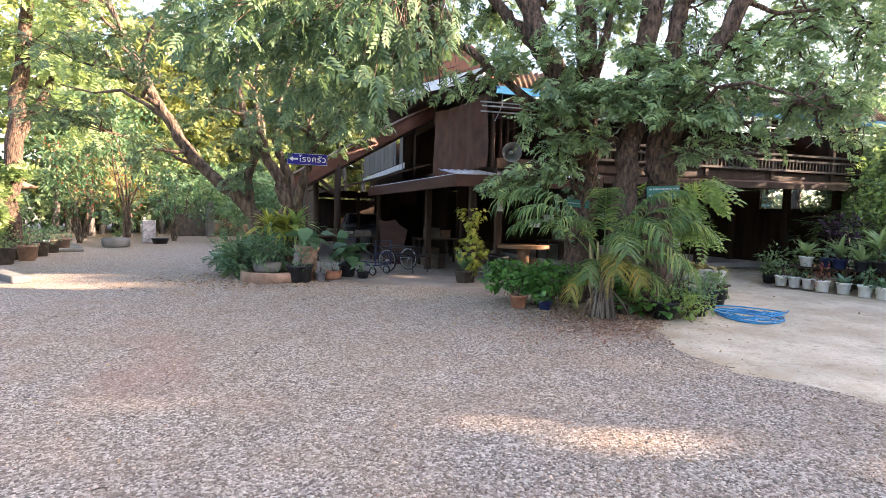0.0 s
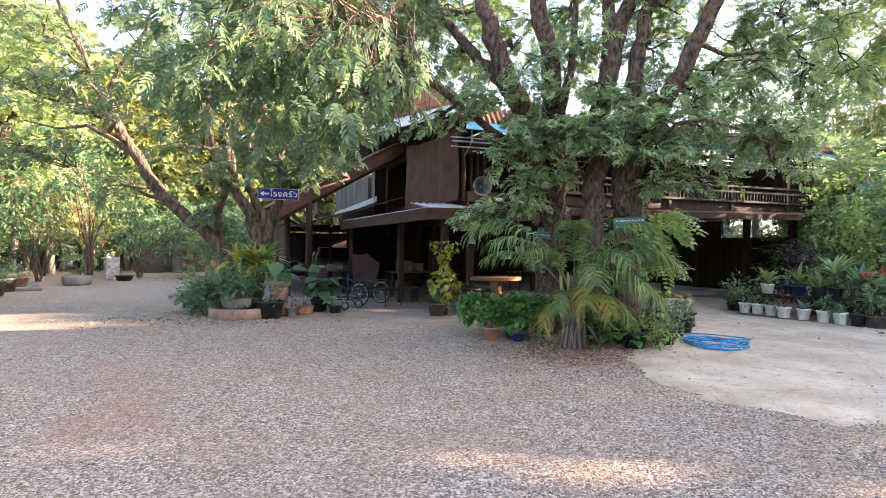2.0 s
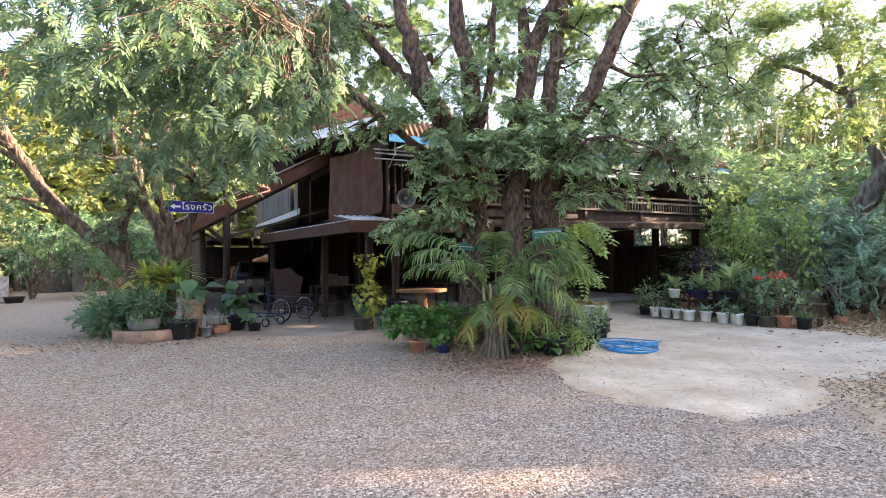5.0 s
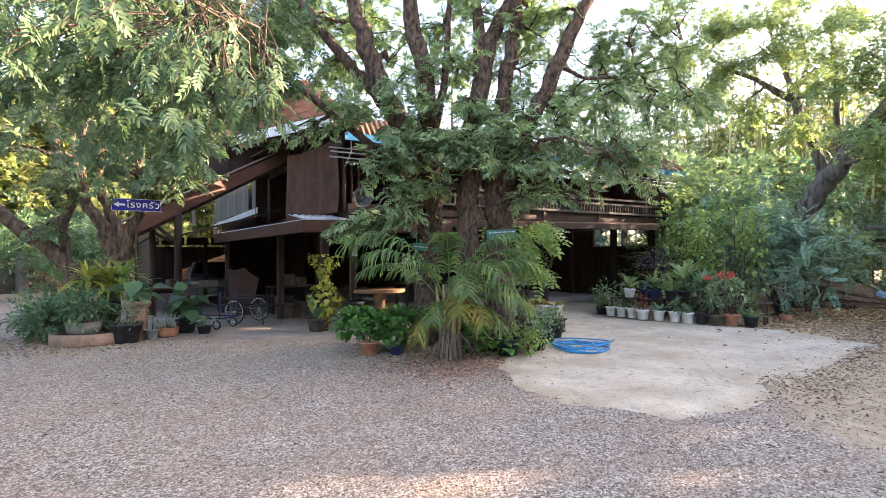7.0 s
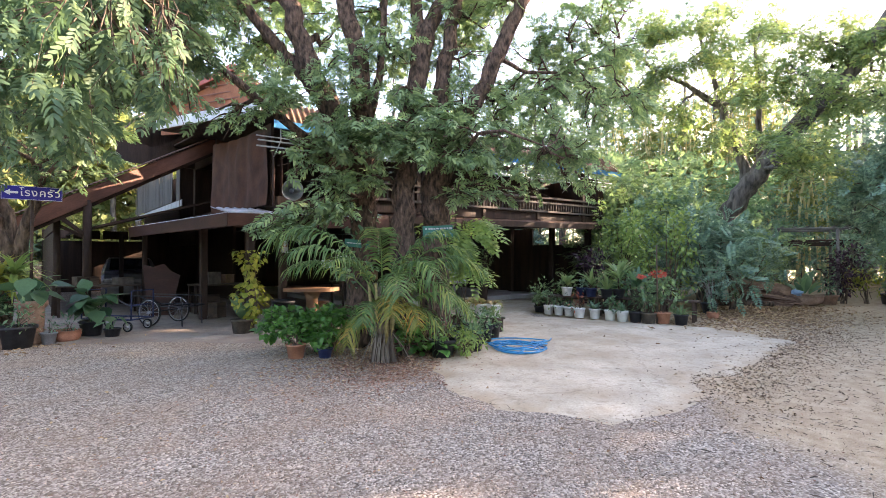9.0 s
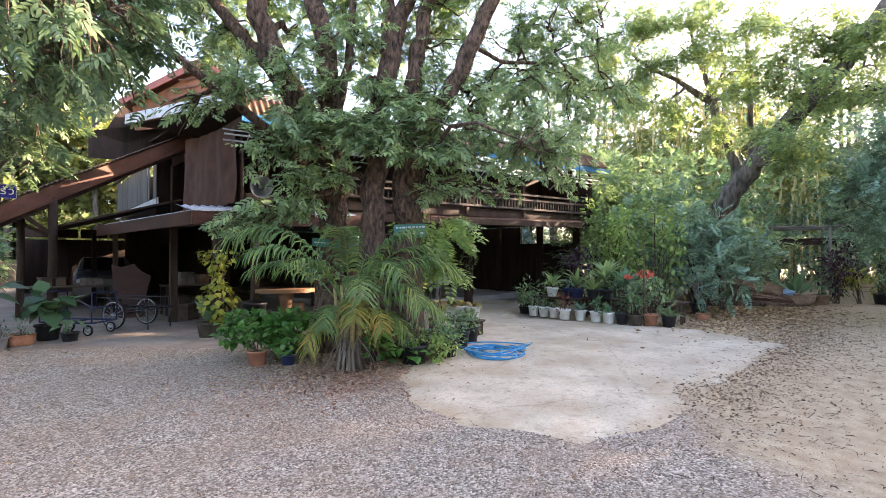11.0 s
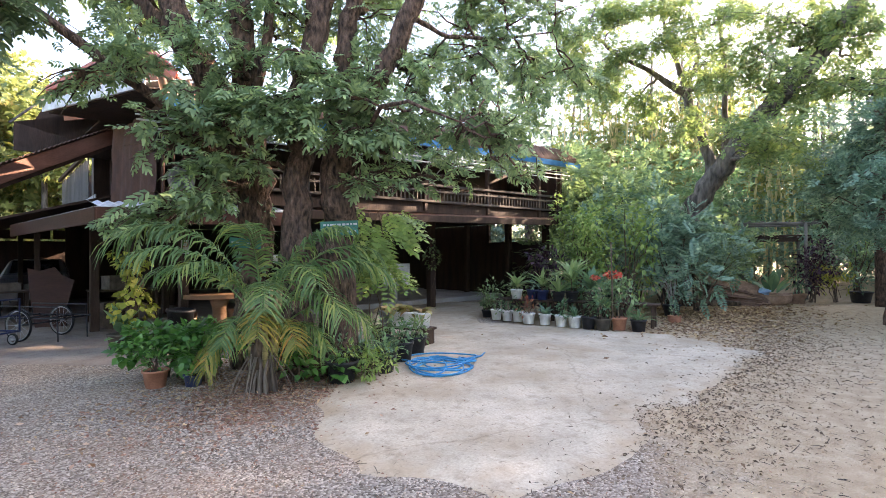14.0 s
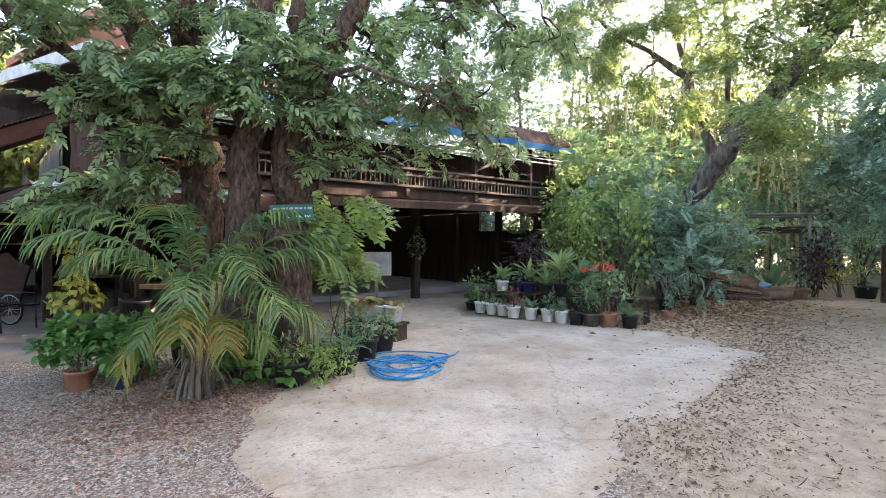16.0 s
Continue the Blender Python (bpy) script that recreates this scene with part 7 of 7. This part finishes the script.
for s in (-1, 1):
    part("side_window", Mesh().slab([(-1.15, s * 0.765, 1.02), (1.0, s * 0.765, 1.02), (0.5, s * 0.655, 1.33), (-0.75, s * 0.655, 1.33)], 0.012 * -s), M_GLASS, car)
    for x in (-1.25, 1.3):
        wheel(car, pose(x, s * 0.76, 0.31, 90, 0, 0), 0.31, 8)
    part("headlight", Mesh().box(-1.98, s * 0.58, 0.72, 0.06, 0.3, 0.12, bevel=0.02), M_SIGNWHITE, car)

# ---- far side of the yard ----
pile = thing("roof_sheet_pile", pose(20.0, 2.3, 0, 0, 0, 8), "stack of rusty corrugated roof sheets leaning together", "pile")
for k in range(7):
    part("sheet", Mesh().corrugated((-0.4, 0, 0), (0.4, 0, 0), (0.0, 1.75, 0.0), 0.09, 0.016), M_RUST if k % 3 else M_CLAY, pile, at=pose(0.06 * k, -0.75 + 0.05 * k, 0.13 + k * 0.05, 1.5 + 2.6 * k, -9 - 1.5 * k, random.uniform(-9, 9)))
part("sheet", Mesh().corrugated((-0.4, 0, 0), (0.4, 0, 0), (0.0, 1.5, 0.0), 0.09, 0.016), M_RUST, pile, at=pose(-0.4, -0.5, 0.05, 16, -34, -24))
part("support_block", Mesh().box(0, 0.4, 0.06, 1.2, 0.3, 0.12), M_OLDCONC, pile)
lg = thing("fallen_log", pose(18.9, 2.9, 0.0, 0, 0, -55), "old grey log lying on the litter", "log")
part("log", Mesh().tube([(-0.8, 0, 0.09), (-0.2, 0.05, 0.1), (0.8, 0, 0.08)], [0.09, 0.1, 0.07], 10, rough=0.2), M_BARKL, lg)
potted((20.6, 1.55, 0), 0.5, 0.3, "bowl", M_CLAY, "upright", M_LEAF_LIGHT, 0.85, 11, 400, "wide clay basin with very large yellow-green leaves", tall=0.5)
potted((21.3, 1.0, 0), 0.3, 0.3, "bucket", M_CLAY, "bushy", M_LEAF_DARK, 0.14, 120, 401, "clay pot with a dark bushy plant", tall=0.5)
potted((22.6, -0.6, 0), 0.3, 0.34, "bucket", M_BLACK, "bushy", M_LEAF_DARK, 0.14, 160, 402, "black pot with a dark bushy plant", tall=0.7)
potted((23.4, -1.4, 0), 0.3, 0.34, "bucket", M_BLACK, "bushy", M_LEAF_DARK, 0.14, 160, 403, "black pot with a dark bushy plant", tall=0.7)
bag = thing("plastic_bag", pose(20.45, 1.75, 0.27), "crumpled pale blue plastic bag in the clay basin", "bag")
bm_ = Mesh()
for i in range(9):
    for j in range(14):
        e, a = math.pi * i / 8 - math.pi / 2, 2 * math.pi * j / 14
        d = Vector((math.cos(e) * math.cos(a), math.cos(e) * math.sin(a), math.sin(e)))
        q = d * (0.15 + 0.16 * noise.noise(d * 3.1 + Vector((4, 1, 7)) * (abs(math.cos(e)) > 0.01)))
        bm_.v.append((q.x, q.y, 0.1 + q.z * 0.7))
bm_.f = [(i * 14 + j, i * 14 + (j + 1) % 14, i * 14 + 14 + (j + 1) % 14, i * 14 + 14 + j) for i in range(8) for j in range(14)]
part("body", bm_, M_BLUEBAG, bag)
perg = thing("garden_pergola", pose(23.6, 2.7, 0, 0, 0, 100), "weathered grey pergola frame with flat top among shrubs", "pergola")
for x in (-1.8, 0, 1.8):
    for y in (-0.7, 0.9):
        part("post", Mesh().tube([(x, y, 0), (x, y, 2.55)], 0.05, 8), M_OLDCONC, perg)
for y in (-0.7, 0.9):
    part("beam", Mesh().tube([(-2.2, y, 2.5), (2.2, y, 2.55)], 0.045, 8), M_OLDCONC, perg)
    part("lower_rail", Mesh().tube([(-2.2, y, 2.1), (2.2, y, 2.12)], 0.03, 8), M_WOOD, perg)
for k in range(12):
    part("slat", Mesh().box(-2.1 + k * 0.38, 0.1, 2.59, 0.06, 2.0, 0.03), M_OLDCONC, perg)
part("ledge", Mesh().box(0, -0.72, 2.0, 4.4, 0.2, 0.14), M_WOOD, perg)

post = thing("lamp_post", pose(21.42, -1.06, 0), "weathered brown timber post carrying a solar lamp", "post")
part("shaft", Mesh().tube([(0, 0, -0.05), (0.02, 0.01, 2.2), (-0.02, 0, 4.4), (0, 0.01, 6.7)], [0.2, 0.19, 0.18, 0.16], 12, rough=0.12), M_BARKR, post)
lamp = thing("solar_lamp", pose(21.42, -1.06, 5.55), "black solar lamp panel on a pale arm", "lamp")
part("arm", Mesh().tube([(-0.12, 0.1, 0), (-0.2, 0.3, 0.32), (-0.24, 0.42, 0.62)], 0.03, 8), M_GREYMETAL, lamp, "pale metal arm")
part("panel", Mesh().box(0, 0, 0, 0.95, 0.62, 0.05, bevel=0.01), M_BLACK, lamp, at=pose(-0.3, 0.5, 0.72, 28, 22, -25))
part("lamp_head", Mesh().box(0, 0, 0, 0.5, 0.26, 0.1, bevel=0.03), M_BLACK, lamp, at=pose(-0.28, 0.46, 0.58, 18, 14, -25))

# ---- along the drive ----
structure("wall_far", Mesh().box(0, 0, 0.6, 10, 0.18, 1.2, bevel=0.02), M_DARKCLAY, "low stained dark concrete wall at the end of the drive", pose(6.4, 32.2, 0, 0, 0, 12))
fp_ = thing("wall_pillar", pose(3.2, 30.9, 0, 0, 0, 12), "square stained concrete pillar before the far wall", "pillar")
part("shaft", Mesh().box(0, 0, 0.95, 0.4, 0.4, 1.9, bevel=0.02), M_OLDCONC, fp_)
ms = thing("standing_stone", pose(0.2, 25.3, 0, 0, 0, 15), "upright pale mottled flat stone slab by the drive", "stone")
sm = Mesh().box(0, 0, 0.48, 0.52, 0.14, 0.96, bevel=0.03)
part("stone", sm, M_MOTTLED, ms)
bs = thing("black_basin", pose(0.6, 24.6, 0), "black plastic basin on the gravel edge", "basin")
part("body", Mesh().lathe([(0.25, 0), (0.32, 0.2), (0.35, 0.21), (0.35, 0.23), (0.3, 0.22), (0.22, 0.04)], 20), M_BLACK, bs)
sp_ = thing("stone_planter", pose(-0.9, 22.7, 0), "round rough stone planter by the drive", "planter")
part("body", Mesh().lathe([(0.38, 0), (0.44, 0.05), (0.46, 0.28), (0.42, 0.34), (0.34, 0.32)], 18), M_OLDCONC, sp_)
for i, (x, y, r, mt) in enumerate(((-2.7, 17.3, 0.22, M_CLAY), (-2.75, 18.1, 0.2, M_CLAY), (-2.6, 18.8, 0.2, M_DARKCLAY), (-2.7, 19.5, 0.2, M_WHITE), (-2.5, 20.2, 0.2, M_DARKCLAY), (-3.0, 16.4, 0.22, M_DARKCLAY), (-2.3, 21.0, 0.2, M_CLAY))):
    potted((x, y, 0), r, 0.42, "bucket", mt, "bushy", M_LEAF_MID if i % 2 else M_LEAF_LIGHT, 0.12, 110, 420 + i, "weathered pot with a leafy plant by the drive", "pots along the drive", i * 40, tall=0.4)
structure("kerb_1", Mesh().box(0, 0, 0.06, 0.3, 3.4, 0.14, bevel=0.02), M_OLDCONC, "stained concrete kerb along the drive", pose(-2.75, 13.9, 0, 0, 0, 24))
structure("kerb_2", Mesh().box(0, 0, 0.05, 1.4, 3.0, 0.1, bevel=0.02), M_OLDCONC, "stained concrete apron beside the drive", pose(-2.6, 21.8, 0, 0, 0, 8))
gz = thing("garden_shelter", pose(-6.2, 24.5, 0, 0, 0, 10), "open garden shelter with thatched roof and pale low wall", "shelter")
for x in (-1.6, 1.6):
    for y in (-1.2, 1.2):
        part("post", Mesh().box(x, y, 1.1, 0.14, 0.14, 2.2), M_WHITEWASH, gz)
part("roof", Mesh().lathe([(2.8, 2.1), (2.82, 2.16), (1.4, 2.8), (0.05, 3.3)], 16), M_CLAY, gz)
part("low_wall", Mesh().box(0, -1.2, 0.4, 3.4, 0.14, 0.8), M_WHITEWASH, gz)

# ---- gravel and litter ----
PAD = [(5.7, 4.45), (4.9, 2.9), (5.2, 2.0), (6.3, 1.45), (7.6, 1.75), (9.0, 1.25), (11.6, 1.25), (12.7, 2.6), (12.6, 4.0), (13.2, 6.6), (16.2, 8.6), (15.8, 10.6), (11.5, 9.6), (9.3, 6.4), (7.6, 5.2)]


def inside(P, poly):
    hit = np.zeros(len(P), dtype=bool)
    for (x0, y0), (x1, y1) in zip(poly, poly[1:] + poly[:1]):
        c = ((y0 > P[:, 1]) != (y1 > P[:, 1])) & (P[:, 0] < (x1 - x0) * (P[:, 1] - y0) / (y1 - y0 + 1e-9) + x0)
        hit ^= c
    return hit


rg = np.random.RandomState(50)
N = 80000
rr_, aa_ = 1.4 + 8.2 * rg.uniform(0, 1, N) ** 1.15, rg.uniform(radians(-30), radians(150), N)
GP = np.stack([1.3 + rr_ * np.cos(aa_), -0.3 + rr_ * np.sin(aa_), np.zeros(N)], 1)
keep = ~inside(GP, PAD) & (GP[:, 0] * 0.6 - GP[:, 1] * 0.8 < 2.2 + rg.normal(0, 0.7, N))
GP = GP[keep]
GP[:, 2] = rg.uniform(-0.002, 0.006, len(GP))
STONE = (np.array([(1, 0, 0), (0, 0.8, 0), (-0.9, 0.1, 0), (0, -0.75, 0.1), (0.1, 0, 0.6), (0, 0, -0.6)]), np.array([(0, 1, 4), (1, 2, 4), (2, 3, 4), (3, 0, 4), (1, 0, 5), (2, 1, 5), (3, 2, 5), (0, 3, 5)]))
gd = np.stack([rg.normal(0, 1, len(GP)), rg.normal(0, 1, len(GP)), rg.normal(0, 0.25, len(GP))], 1)
gs = np.clip(rg.lognormal(-4.8, 0.32, len(GP)), 0.005, 0.022)
gravel = thing("gravel", pose(0, 0, 0), "loose grey and brown gravel stones on the yard", "gravel", kind="stuff")
part("stones", scatter("stones", STONE, GP, gd, gs, M_STONE, rng=rg, twist=0.3), M_STONE, gravel)

DRY = blade(1.0, 0.45, 0.8, 2, 0.35)


def litter(name, label, n, area, mat, seed, size=0.05, template=DRY):
    r = np.random.RandomState(seed)
    P = area(r, n)
    P = P[~inside(P, PAD) | (r.uniform(0, 1, n) < 0.12)]
    n = len(P)
    P[:, 2] = r.uniform(0.006, 0.02, n) + inside(P, PAD) * 0.028
    D = np.stack([r.normal(0, 1, n), r.normal(0, 1, n), r.normal(0.1, 0.12, n)], 1)
    ob = thing(name, pose(0, 0, 0), label, "litter", kind="stuff")
    part("fallen_leaves", scatter("fallen_leaves", template, P, D, size * r.uniform(0.5, 1.3, n), mat, rng=r, twist=0.4), mat, ob)


litter("leaf_litter", "dry brown leaves fallen under the shade tree", 3000, lambda r, n: np.stack([r.normal(6.1, 0.9, n), r.normal(5.7, 0.7, n), np.zeros(n)], 1), M_LITTER, 61, 0.055)
litter("leaf_litter", "dry tan leaves under the shrubs beyond the pad", 7500, lambda r, n: np.stack([r.normal(16.5, 2.3, n), r.normal(2.2, 0.9, n), np.zeros(n)], 1), M_LITTER, 62, 0.1)
litter("leaf_litter", "dry leaves fallen under the yard tree", 1500, lambda r, n: np.stack([r.normal(2.0, 1.2, n), r.normal(11.4, 0.8, n), np.zeros(n)], 1), M_LITTER, 63, 0.07)
litter("leaf_litter", "scattered dry leaves and twigs over the yard", 1400, lambda r, n: np.stack([r.uniform(-2, 16, n), r.uniform(0.5, 9, n), np.zeros(n)], 1), M_LITTER, 64, 0.045)
litter("leaf_litter", "scattered dry leaves and twigs on the sandy earth", 3000, lambda r, n: np.stack([r.uniform(4, 19, n), r.normal(-0.4, 1.5, n), np.zeros(n)], 1), M_LITTERDARK, 66, 0.036)
litter("leaf_litter", "small dry leaves gathered along the pad's worn edge", 3200, lambda r, n: (lambda u: np.stack([6.0 + u * 8 + r.normal(0, 0.5, n), 1.0 + 0.35 * np.sin(u * 5) + r.normal(0, 0.45, n), np.zeros(n)], 1))(r.uniform(0, 1, n)), M_LITTERDARK, 65, 0.042)
M_TWIG = leafy("dry_twig", (0.052, 0.039, 0.028), (0.139, 0.100, 0.070), (0.191, 0.139, 0.096), 0.05, 0.85)
TWIG = blade(1.0, 0.07, 0.6, 4, 0.6)
litter("leaf_litter", "dark dry twigs and leaf stalks scattered on the sandy earth", 2000, lambda r, n: np.stack([r.uniform(4.5, 17, n), r.normal(0.6, 1.3, n), np.zeros(n)], 1), M_TWIG, 71, 0.1, TWIG)
litter("leaf_litter", "small leaf crumbs drifted against the pad", 3600, lambda r, n: np.stack([r.uniform(7, 16, n), r.normal(1.1, 0.5, n) + 0.0, np.zeros(n)], 1), M_LITTERDARK, 72, 0.04)
litter("leaf_litter", "dry twigs fallen on the gravel", 900, lambda r, n: np.stack([r.uniform(-3, 7, n), r.uniform(0.5, 9, n), np.zeros(n)], 1), M_TWIG, 73, 0.09, TWIG)
litter("leaf_litter", "reddish brown dry leaves on the gravel before the palm", 3200, lambda r, n: np.stack([r.normal(5.6, 0.75, n), r.normal(5.1, 0.6, n), np.zeros(n)], 1), M_LITTERRED, 74, 0.055)
litter("leaf_litter", "reddish brown leaf crumbs over the gravel", 2600, lambda r, n: np.stack([r.normal(4.4, 1.5, n), r.normal(3.8, 1.2, n), np.zeros(n)], 1), M_LITTERRED, 75, 0.026)
